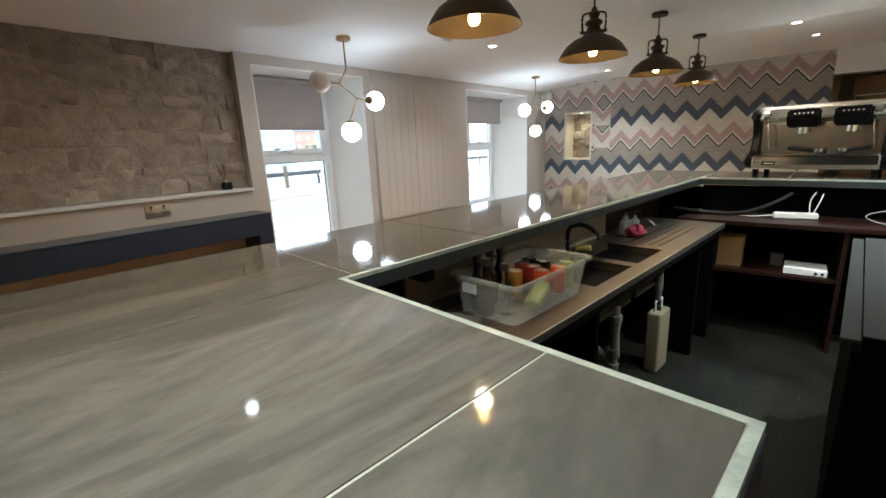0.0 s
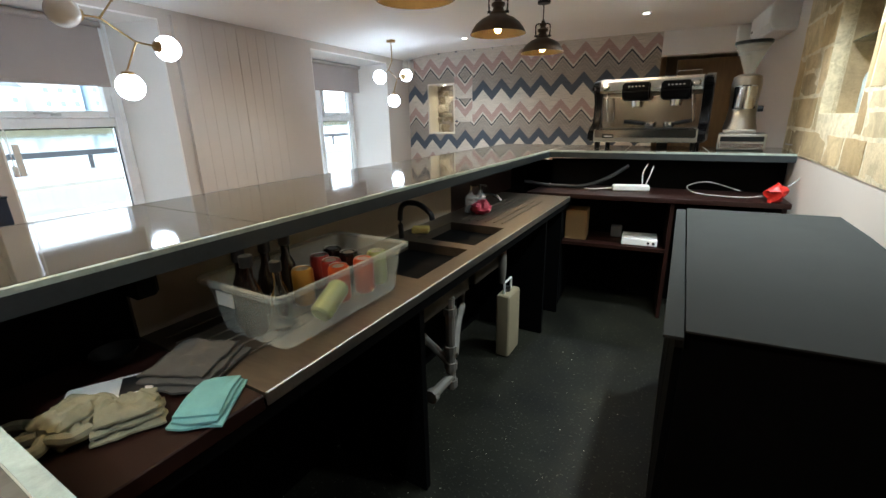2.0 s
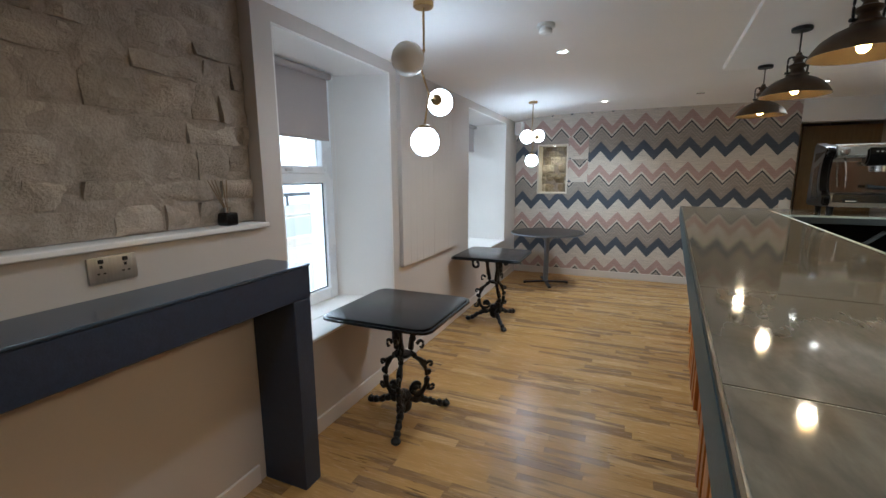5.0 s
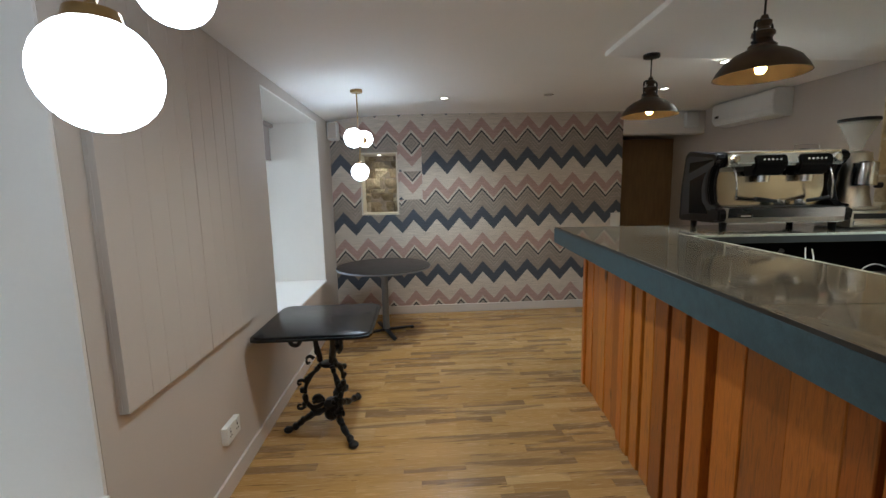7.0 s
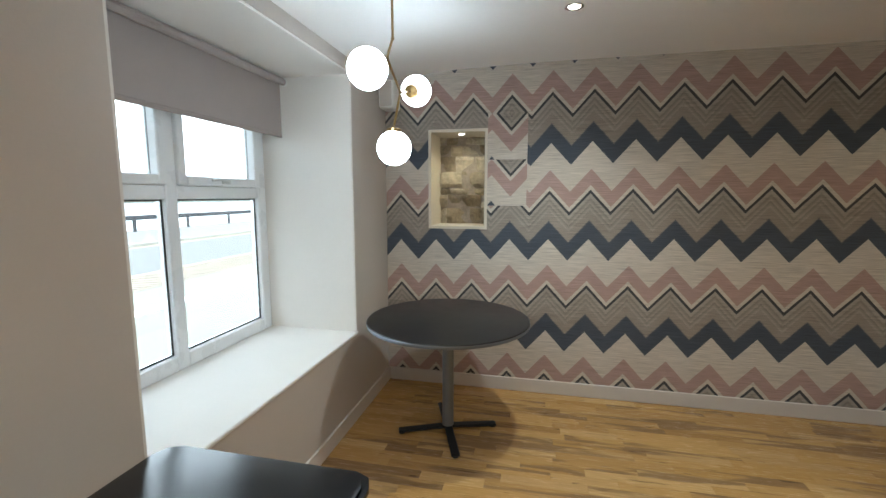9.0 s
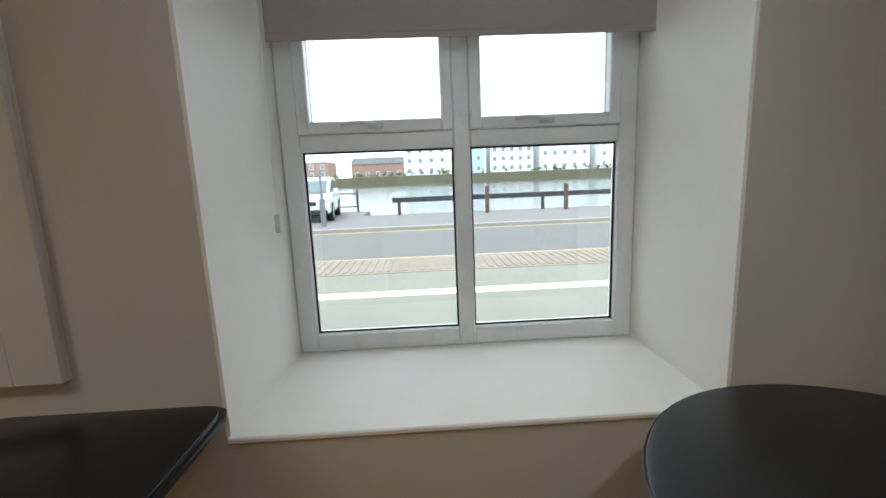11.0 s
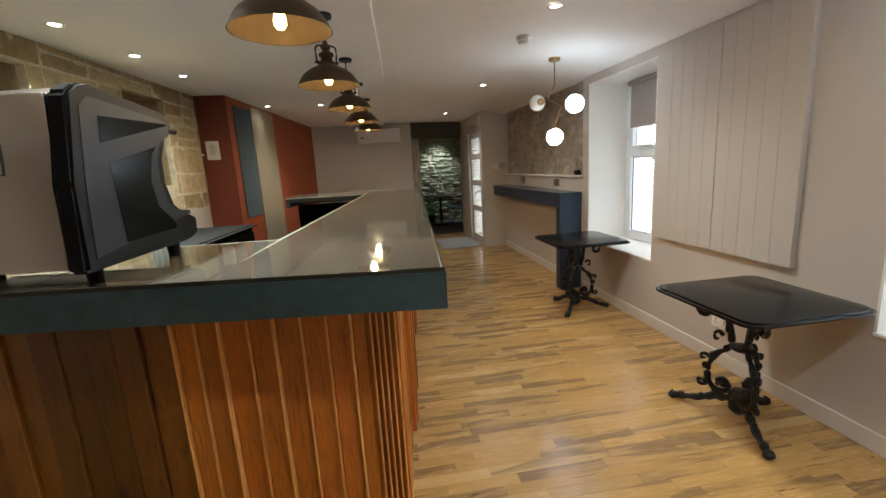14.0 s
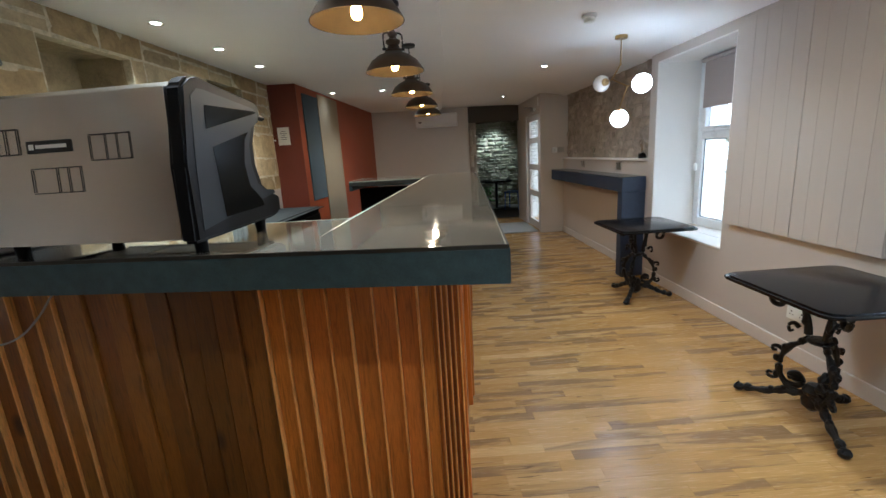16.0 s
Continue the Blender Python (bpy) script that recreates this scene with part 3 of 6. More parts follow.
def window(name, y0, y1, label, single=False, inner=-0.615, f=0.078):
    """A white window of one or two lights, each a fanlight over a fixed pane."""
    w = tagged(new(name), label, "window", kind="structure")
    xa, xb, z0, z1, mid = inner - 0.07, inner, SILL, HEAD - 0.0125, 1.492
    ym = (y0 + y1) / 2
    bm = fresh()
    box(bm, xa, xb, y0, y0 + f, z0, z1, 0.006)
    box(bm, xa, xb, y1 - f, y1, z0, z1, 0.006)
    lights = [(y0 + f, y1 - f)] if single else [(y0 + f, ym - 0.035), (ym + 0.035, y1 - f)]
    if not single:
        box(bm, xa, xb, ym - 0.035, ym + 0.035, z0, z1, 0.006)
    for a, b in lights:
        box(bm, xa, xb, a, b, z0, z0 + f, 0.006)
        box(bm, xa, xb, a, b, z1 - f, z1, 0.006)
        box(bm, xa, xb, a, b, mid - 0.04, mid + 0.03, 0.006)
    part("window_frame", bm, PVC, w)
    for a, b in lights:
        sash = fresh()
        s = 0.048
        za, zb = mid + 0.03, z1 - f
        box(sash, xa + 0.01, xb + 0.018, a, a + s, za, zb, 0.006)
        box(sash, xa + 0.01, xb + 0.018, b - s, b, za, zb, 0.006)
        box(sash, xa + 0.01, xb + 0.018, a + s, b - s, za, za + s, 0.006)
        box(sash, xa + 0.01, xb + 0.018, a + s, b - s, zb - s, zb, 0.006)
        sob = part("sash", sash, PVC, w)
        h = fresh()
        c = (a + b) / 2
        box(h, xb + 0.018, xb + 0.034, c - 0.03, c + 0.03, za + 0.012, za + 0.036, 0.004)
        tube(h, curve_pts([(xb + 0.034, c, za + 0.024), (xb + 0.055, c - 0.015, za + 0.026), (xb + 0.055, c - 0.07, za + 0.035), (xb + 0.052, c - 0.135, za + 0.03)], 4), 0.008)
        part("window_handle", h, PALEMETAL, sob, "satin metal window handle")
        for q0, q1, r0, r1 in ((a + s, b - s, za + s, zb - s), (a + 0.008, b - 0.008, z0 + f + 0.008, mid - 0.048)):
            g = part("pane", box(fresh(), xb - 0.04, xb - 0.035, q0, q1, r0, r1), GLASS, w)
            g.visible_shadow = False
            gk = fresh()
            e = 0.008
            box(gk, xb - 0.033, xb - 0.028, q0 - e, q0, r0, r1)
            box(gk, xb - 0.033, xb - 0.028, q1, q1 + e, r0, r1)
            box(gk, xb - 0.033, xb - 0.028, q0 - e, q1 + e, r0 - e, r0)
            box(gk, xb - 0.033, xb - 0.028, q0 - e, q1 + e, r1, r1 + e)
            part("gasket", gk, RUBBER, w)
    return w


window("window_1", 2.1, 3.058, "white plastic window with a fanlight over one pane", True, -0.43, 0.085)
window("window_2", 4.9015, 6.3865, "white plastic window of two lights with fanlights")

# ---- the bar: U-shaped, slatted front, tiled top ----
bar = thing("bar_counter", "U-shaped bar with cedar slats, teal edge and tiled top", "bar")
TOP, FASCIA = 1.19, 1.07
b2 = lambda u, v: (BAR @ Vector((u, v, 0))).to_2d()[:]
OUT = [b2(0, 0), b2(1.64, 0), b2(1.64, 0.74), b2(0.67, 0.74), (2.715, 4.45), (4.42, 4.33), (4.42, 4.93), (2.10, 5.26)]
part("top_slab", prism(fresh(), OUT, TOP - 0.055, TOP - 0.012), TEALDARK, bar, "dark grey painted underside of the bar top", smooth=False)
for p, q in ((b2(0, 0), b2(1.64, 0)), (b2(1.64, 0), b2(1.64, 0.74)), ((4.42, 4.93), (2.10, 5.26)), ((2.10, 5.26), b2(0, 0))):
    d = (Vector(q) - Vector(p)).normalized()
    nrm = Vector((-d.y, d.x))
    p, q = Vector(p) + nrm * 0.001, Vector(q) + nrm * 0.001
    part("fascia", prism(fresh(), [p - nrm * 0.004, q - nrm * 0.004, q + nrm * 0.03 - d * 0.03, p + nrm * 0.03 + d * 0.03], FASCIA, TOP - 0.0125), TEAL, bar, "dark teal painted edge board", smooth=False)


def inset(poly, d):
    out = []
    n = len(poly)
    for k in range(n):
        p, q, r = (Vector(poly[(k + j - 1) % n]) for j in range(3))
        e, f = (q - p).normalized(), (r - q).normalized()
        a, b = Vector((-e.y, e.x)), Vector((-f.y, f.x))
        s = (a + b) / (1 + a.dot(b))
        out.append(tuple(q + s * d))
    return out


bm, dark = fresh(), fresh()
ins = inset(OUT, 0.016)
thin = inset(OUT, 0.005)
ins[0], ins[7] = (ins[0][0] - 0.0105, ins[0][1]), (thin[7][0], thin[7][1])
ins[6] = (ins[6][0], thin[6][1])
n = len(OUT)
for k in range(n):
    p, q, r, s = OUT[k], OUT[(k + 1) % n], ins[(k + 1) % n], ins[k]
    prism(dark if k >= 6 else bm, [p, q, r, s], TOP - 0.012, TOP + 0.0005)
part("edge_trim", bm, EDGETRIM, bar, "pale chipped edge trim", smooth=False)
part("front_trim", dark, DARKTRIM, bar, "thin worn bronze edge trim", smooth=False)
part("grout_bed", prism(fresh(), inset(OUT, 0.006), TOP - 0.0118, TOP - 0.0014), GROUT, bar, "pale grout", smooth=False)

# carcass below the top
SL = 0.185
bm = fresh()
prism(bm, [b2(SL, 0.16), b2(1.6, 0.16), b2(1.6, 0.40), b2(SL, 0.40)], 0, FASCIA)
prism(bm, [b2(SL, 0.40), b2(0.42, 0.40), b2(0.42, 4.42), b2(SL, 4.62)], 0, FASCIA)
prism(bm, [b2(SL, 4.62), b2(0.42, 4.42), (4.35, 4.58), (4.35, 4.80)], 0, FASCIA)
part("carcass", bm, BLACK, bar, "black painted inside of the bar", smooth=False)


# tiles on the top, each its own polygon
def tile(poly):
    part("tile", prism(fresh(), poly, TOP - 0.003, TOP + 0.0006), TILE, bar, smooth=False)


edges_v = [0.775, 1.41, 2.61, 3.8, 4.84]
g = 0.003
west = lambda v: b2(0.0065 - 0.0235 * v / 4.92, v)
north = lambda u: b2(u, (4.893 - 0.1422 * (u * 0.9956 - 0.44) + u * 0.0941) / 1.009)
for a, b in zip(edges_v, edges_v[1:-1]):
    tile([west(a + g), b2(0.648, a + g), b2(0.648, b - g), west(b - g)])
tile([west(3.8 + g), b2(0.648, 3.8 + g), north(0.648), north(-0.012)])
tile([(lambda p: (p[0] + 0.01, p[1]))(west(0.018)), b2(0.648, 0.018), b2(0.648, 0.775 - g), west(0.775 - g)])
tile([b2(0.648 + 2 * g, 0.018), b2(1.33, 0.018), b2(1.33, 0.722), b2(0.648 + 2 * g, 0.722)])
tile([b2(1.33 + 2 * g, 0.018), b2(1.622, 0.018), b2(1.622, 0.722), b2(1.33 + 2 * g, 0.722)])
lo = lambda t: (2.72 + (4.40 - 2.72) * t, 4.466 - 0.12 * t)
hi = lambda t: (2.76 + (4.40 - 2.76) * t, 5.157 - 0.229 * t)
for t0, t1 in ((0.0, 0.33), (0.335, 0.66), (0.665, 1.0)):
    tile([lo(t0), lo(t1), hi(t1), hi(t0)])

# vertical cedar slats of uneven width and depth
SLATS = {}


def slat_mesh(w, d, wood):
    key = (w, d, wood.name)
    if key not in SLATS:
        bm = fresh()
        box(bm, -w / 2, w / 2, -d, 0, 0, FASCIA - 0.004, min(0.003, w / 5))
        # the thinnest strips stand for lit plank edges, in a paler wood colour
        SLATS[key] = mesh_of(bm, LITEDGE if w < 0.012 else wood)
    return SLATS[key]


RIBS = [(0.19, 0.04), (0.022, 0.004), (0.05, 0.065), (0.024, 0.004), (0.055, 0.065), (0.024, 0.004), (0.055, 0.06), (0.026, 0.004), (0.06, 0.065), (0.022, 0.004), (0.06, 0.055), (0.025, 0.01), (0.12, 0.045), (0.08, 0.035), (0.1, 0.05)]


def slats(p, q, out, pattern, wood=CEDAR):
    p, q = Vector(p), Vector(q)
    d = (q - p).normalized()
    ang = math.atan2(d.y, d.x)
    run, length, k = 0.0, (q - p).length, 0
    while run < length - 0.01:
        w, dep = pattern[k % len(pattern)]
        k += 1
        w = min(w, length - run)
        c = p + d * (run + w / 2)
        piece("slat", slat_mesh(round(w - 0.001, 3), dep, wood), bar, Matrix.Translation((c.x, c.y, 0)) @ Matrix.Rotation(ang, 4, "Z") @ Matrix.Rotation(0 if out else math.pi, 4, "Z"))
        run += w


GAPS = [3.915, 3.815, 3.70, 3.58, 3.45, 3.31, 3.165, 3.025, None, 2.48, 2.37, 2.237, 2.115, 1.97, 1.82, 1.68, 1.56]
WESTFACE = [(0.14, 0.034), (0.13, 0.03), (0.14, 0.036), (0.13, 0.031), (0.1315, 0.034)]
at_v = 4.60 - sum(w for w, d in WESTFACE)
for v in GAPS:
    if v is None:
        WESTFACE += [(0.15, 0.036), (0.19, 0.03), (at_v - 2.493 - 0.34, 0.034)]
        at_v = 2.493
        continue
    if at_v - v - 0.013 > 0.005:
        WESTFACE.append((at_v - v - 0.013, 0.058 + 0.01 * ((len(WESTFACE) * 7) % 3) / 2))
    WESTFACE.append((0.026, 0.004))
    at_v = v - 0.013
WESTFACE += [(0.17, 0.05), (0.14, 0.047), (0.16, 0.052)]
slats(b2(SL, 4.655), b2(SL, 0.16), True, [(0.055, 0.05)] + WESTFACE + RIBS[1:])
PLAIN = [(0.082, 0.04), (0.09, 0.022), (0.075, 0.034), (0.086, 0.018), (0.08, 0.038), (0.092, 0.026), (0.085, 0.036)]
LINED = [(0.008, 0.05), (0.066, 0.03), (0.0075, 0.046), (0.07, 0.036), (0.008, 0.052), (0.085, 0.028), (0.0075, 0.046), (0.077, 0.034), (0.0075, 0.05), (0.083, 0.024), (0.007, 0.042), (0.079, 0.032), (0.0075, 0.048), (0.074, 0.034)]
FACE = [(4.3, 4.815), b2(SL - 0.045, 4.632)]
along = lambda x: (x, FACE[0][1] + (x - 4.3) * (FACE[1][1] - FACE[0][1]) / (FACE[1][0] - 4.3))
# darker cedar east of x 2.985, the brighter one west of it
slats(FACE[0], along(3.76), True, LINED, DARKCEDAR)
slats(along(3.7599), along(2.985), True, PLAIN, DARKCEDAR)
slats(along(2.9849), along(2.345), True, LINED)
slats(along(2.3449), FACE[1], True, [(0.0145, 0.03), (0.0065, 0.044)])
slats(b2(SL, 0.155), b2(1.6, 0.155), True, RIBS)


# ---- stonework: every block its own piece ----
def block(w, h, d, rough, seed, cuts=3, fall=0.35):
    """A stone with a broken face: local x along the wall, z up, y outwards."""
    bm = fresh()
    bmesh.ops.create_cube(bm, size=1.0)
    bmesh.ops.subdivide_edges(bm, edges=bm.edges[:], cuts=cuts, use_grid_fill=True)
    off = Vector((seed * 3.1, seed * 1.7, seed))
    for v in bm.verts:
        x, y, z = v.co
        edge = max(abs(x), abs(z)) * 2
        v.co = Vector((x * w, y * d, z * h))
        if y > 0.2:
            v.co.y -= d * fall * max(0, edge - 0.62) ** 1.5 * 2
            v.co.y += rough * noise.noise(v.co * 9 + off)
        k = noise.noise(Vector((x * 2, 0, z * 2)) + off)
        v.co.x += 0.008 * k * (1 if abs(x) > 0.4 else 0)
        v.co.z += 0.010 * noise.noise(Vector((x * 3, 4, z * 2)) + off) * (1 if abs(z) > 0.4 else 0)
    return bm


def stone_wall(name, label, bed_mat, stone_material, m, x0, x1, z0, z1, rows, lengths, depth, rough, holes=(), gap=0.016, seed=1, bed=True, bedding=0.6, fall=0.35):
    """m takes (along, out, up) to the room."""
    r = random.Random(seed)
    w = tagged(new(name), label, "stone wall", kind="structure")
    if bed:
        bm = fresh()
        xs = sorted({x0, x1, *(h[0] for h in holes), *(h[1] for h in holes)})
        zs = sorted({z0, z1, *(h[2] for h in holes), *(h[3] for h in holes)})
        for a, b in zip(xs, xs[1:]):
            for c, d in zip(zs, zs[1:]):
                if not any(h[0] <= a and b <= h[1] and h[2] <= c and d <= h[3] for h in holes):
                    box(bm, a, b, 0.0, depth * bedding, c, d)
        part("mortar", bm, bed_mat, w, smooth=False, at=m)
    z = z0
    k = 0
    while z < z1 - 0.03:
        h = min(r.uniform(*rows), z1 - z)
        if z1 - z - h < 0.05:
            h = z1 - z
        x = x0 - r.uniform(0, 0.15)
        while x < x1:
            l = r.uniform(*lengths)
            if x1 - x - l < 0.07:
                l = x1 - x
            spans = [(max(x, x0), min(x + l, x1))]
            for a, b, c, d in holes:
                if c < z + h / 2 < d:
                    spans = [s for p, q in spans for s in ((p, min(q, a)), (max(p, b), q)) if s[1] - s[0] > 0.03]
            for p, q in spans:
                k += 1
                parts_z = [(z, z + h)]
                if h > 0.17 and r.random() < 0.3:
                    c = z + h * r.uniform(0.4, 0.6)
                    parts_z = [(z, c), (c, z + h)]
                for za, zb in parts_z:
                    bm = block(q - p - gap, zb - za - gap, depth, rough, seed * 50 + k + za, fall=fall)
                    piece("stone", mesh_of(bm, stone_material), w, m @ Matrix.Translation(((p + q) / 2, depth / 2, (za + zb) / 2)))
            x += l
        z += h
    return w


# honey sandstone behind the bar: along = south to north
ang = math.atan2(-0.25, 3.66)
EAST = Matrix.Translation((4.17, 1.2, 0)) @ Matrix.Rotation(radians(90) + ang, 4, "Z")
stone_wall("wall_stone_east", "honey sandstone block wall with pale joints and niches", MORTAR, SANDSTONE, EAST, 0.0, 3.66, 1.18, 2.40, (0.13, 0.27), (0.22, 0.52), 0.075, 0.005, holes=((0.72, 1.32, 1.44, 2.22), (2.2, 2.85, 1.44, 2.2)), seed=3, gap=0.02, bedding=0.96, fall=0.05)
# dull rubble over the mantel
WEST = Matrix.Translation((-0.12, 1.96, 0)) @ Matrix.Rotation(radians(-90), 4, "Z")
stone_wall("wall_stone_west", "dull grey brown rubble wall panel", DULLMORTAR, RUBBLE, WEST, 0.0, 2.84, 1.288, 2.36, (0.09, 0.17), (0.13, 0.34), 0.06, 0.045, seed=8, gap=0.01, bedding=0.86, fall=0.3)
# stones in the niche of the papered wall
NICHE = Matrix.Translation((0.79, NORTH + 0.385, 0)) @ Matrix.Rotation(radians(180), 4, "Z")
stone_wall("wall_stone_niche", "rough tan stones in the back of the niche", DULLMORTAR, NICHESTONE, NICHE, 0.0, 0.47, 1.22, 1.96, (0.05, 0.16), (0.08, 0.26), 0.075, 0.06, seed=23, gap=0.003, bedding=0.7, fall=0.5)
# far rubble wall of the passage
FAR = Matrix.Translation((-1.0, -5.35, 0))
stone_wall("wall_stone_far", "dark wet-looking rubble wall of the passage", DULLMORTAR, WETSTONE, FAR, 0.0, 2.95, 0.0, 2.3, (0.035, 0.12), (0.09, 0.36), 0.11, 0.07, seed=11, gap=0.008, bedding=0.6, fall=0.7)
stone_wall("wall_stone_jamb", "rough stone jamb of the passage opening", DULLMORTAR, RUBBLE, Matrix.Translation((1.30, -2.64, 0)), 0.0, 0.15, 0.0, 2.06, (0.18, 0.3), (0.15, 0.2), 0.07, 0.02, seed=13, gap=0.008)
lamp("SPOT", "passage_spot", (0.55, -4.75, 2.28), 55, (0.95, 1, 0.95), 0.03, (0.55, -5.25, 1.2), 80)
t = thing("passage_downlight", "small lit downlight in the passage ceiling", "downlight", (0.55, -4.75, 2.3195))
part("lens", spun(fresh(), [(0, -0.004), (0.035, -0.004), (0.04, 0), (0, 0)], 16), SPOTGLOW, t)

# shelves and bottles in the east niches
SHELFGLASS = glass("green_edge_glass", "dff0e8", 0.03)
for k, (a, b) in enumerate(((0.72, 1.32), (2.2, 2.85))):
    bm = box(fresh(), a - 0.02, b + 0.02, -0.30, 0.02, 1.40, 1.44)
    box(bm, a - 0.02, b + 0.02, -0.30, 0.02, 2.22, 2.3)
    box(bm, a - 0.06, a, -0.30, 0.02, 1.40, 2.3)
    box(bm, b, b + 0.06, -0.30, 0.02, 1.40, 2.3)
    box(bm, a - 0.06, b + 0.06, -0.36, -0.30, 1.40, 2.3)
    lay(bm, EAST)
    setting("trim_niche_east_%d" % (k + 1), bm, SANDSTONE, "rough sandstone lining of a shelf niche", "trim")
    t = thing("glass_shelf", "clear glass shelf across the stone niche", "shelf", (0, 0, 0), 0, "niche shelves")
    part("pane", lay(box(fresh(), a + 0.002, b - 0.002, -0.25, 0.0, 1.80, 1.808), EAST), SHELFGLASS, t)
NICHEGLASS = mat("pale_thin_glass", "d5e0df", 0.05, var=0.03, bump=0.0)
NICHEGLASS.node_tree.nodes["Principled BSDF"].inputs["Alpha"].default_value = 0.4
SPIRIT = [(0, 0), (0.034, 0), (0.037, 0.006), (0.037, 0.16), (0.03, 0.19), (0.014, 0.215), (0.013, 0.265), (0.016, 0.267), (0.016, 0.285), (0, 0.286)]
LABELBLUE = mat("dark_blue_label", "1d2440", 0.5, var=0.1)
AMBER = mat("amber_spirit", "b8791c", 0.2, var=0.1, bump=0.0)
for x, z, kind in ((0.86, 1.441, 0), (0.98, 1.441, 0), (1.08, 1.441, 0), (1.18, 1.441, 0), (0.92, 1.809, 2), (1.1, 1.809, 1), (1.22, 1.809, 1), (2.34, 1.441, 0), (2.48, 1.441, 0), (2.62, 1.441, 0)):
    p = EAST @ Vector((x, -0.06, z))
    t = thing("spirit_bottle", ["clear glass bottle standing in the stone niche", "white labelled bottle with an amber base", "clear spirit bottle on the glass shelf"][kind], "bottle", tuple(p), 0, "bottles in the niches")
    part("glass_body", spun(fresh(), SPIRIT, 18), [NICHEGLASS, PAPER, NICHEGLASS][kind], t)
    if kind == 1:
        part("label", spun(fresh(), [(0.0375, 0.06), (0.0378, 0.06), (0.0378, 0.13), (0.0375, 0.13)], 18), LABELBLUE, t)
        part("amber_base", spun(fresh(), [(0.0375, 0.004), (0.038, 0.004), (0.038, 0.058), (0.0375, 0.058)], 18), AMBER, t)
    part("stopper", spun(fresh(), [(0, 0.286), (0.016, 0.286), (0.016, 0.305), (0, 0.306)], 12), RUBBER, t)

# passage furniture, seen through the opening
t = thing("passage_table", "dark round table in the stone passage", "table", (0.62, -4.5, 0))
part("tabletop", spun(fresh(), [(0, 0.70), (0.42, 0.70), (0.42, 0.73), (0, 0.73)], 32), TABLETOP, t)
part("post", rod(fresh(), (0, 0, 0.02), (0, 0, 0.70), 0.035), MATBLACK, t)
part("base", spun(fresh(), [(0, 0), (0.24, 0), (0.22, 0.02), (0, 0.03)], 24), MATBLACK, t)
NAVY = mat("blue_chair_paint", "2c4f93", 0.4, var=0.1)
t = thing("bistro_chair", "blue painted metal chair beside the dark table", "chair", (0.22, -4.25, 0), 60)
part("seat", box(fresh(), -0.2, 0.2, -0.2, 0.2, 0.43, 0.455, 0.01), NAVY, t)
for x in (-0.18, 0.18):
    for y in (-0.18, 0.18):
        part("leg", rod(fresh(), (x, y, 0), (x * 0.92, y * 0.92, 0.43), 0.012), NAVY, t)
bm = tube(fresh(), curve_pts([(-0.18, 0.19, 0.45), (-0.17, 0.21, 0.75), (0, 0.22, 0.84), (0.17, 0.21, 0.75), (0.18, 0.19, 0.45)], 6), 0.012)
box(bm, -0.1, 0.1, 0.195, 0.21, 0.6, 0.72, 0.004)
part("backrest", bm, NAVY, t)
t = thing("potted_plant", "green leafy plant on the passage floor", "plant", (0.85, -4.85, 0))
part("pot", spun(fresh(), [(0, 0), (0.1, 0), (0.13, 0.2), (0.12, 0.2), (0.1, 0.17), (0, 0.17)], 18), RUBBER, t)
bm = fresh()
r = random.Random(2)
for k in range(170):
    c = Vector((r.gauss(0, 0.12), r.gauss(0, 0.1), 0.3 + r.uniform(-0.12, 0.26)))
    q = Euler((r.uniform(-1, 1), r.uniform(-1, 1), r.uniform(0, 6))).to_matrix()
    l = r.uniform(0.03, 0.06)
    bm.faces.new([bm.verts.new(c + q @ Vector(p)) for p in ((0, -l, 0), (l * 0.4, 0, 0.006), (0, l, 0), (-l * 0.4, 0, 0.006))])
part("leaves", bm, mat("green_leaf", "4d7a36", 0.6, var=0.3, scale=10), t)

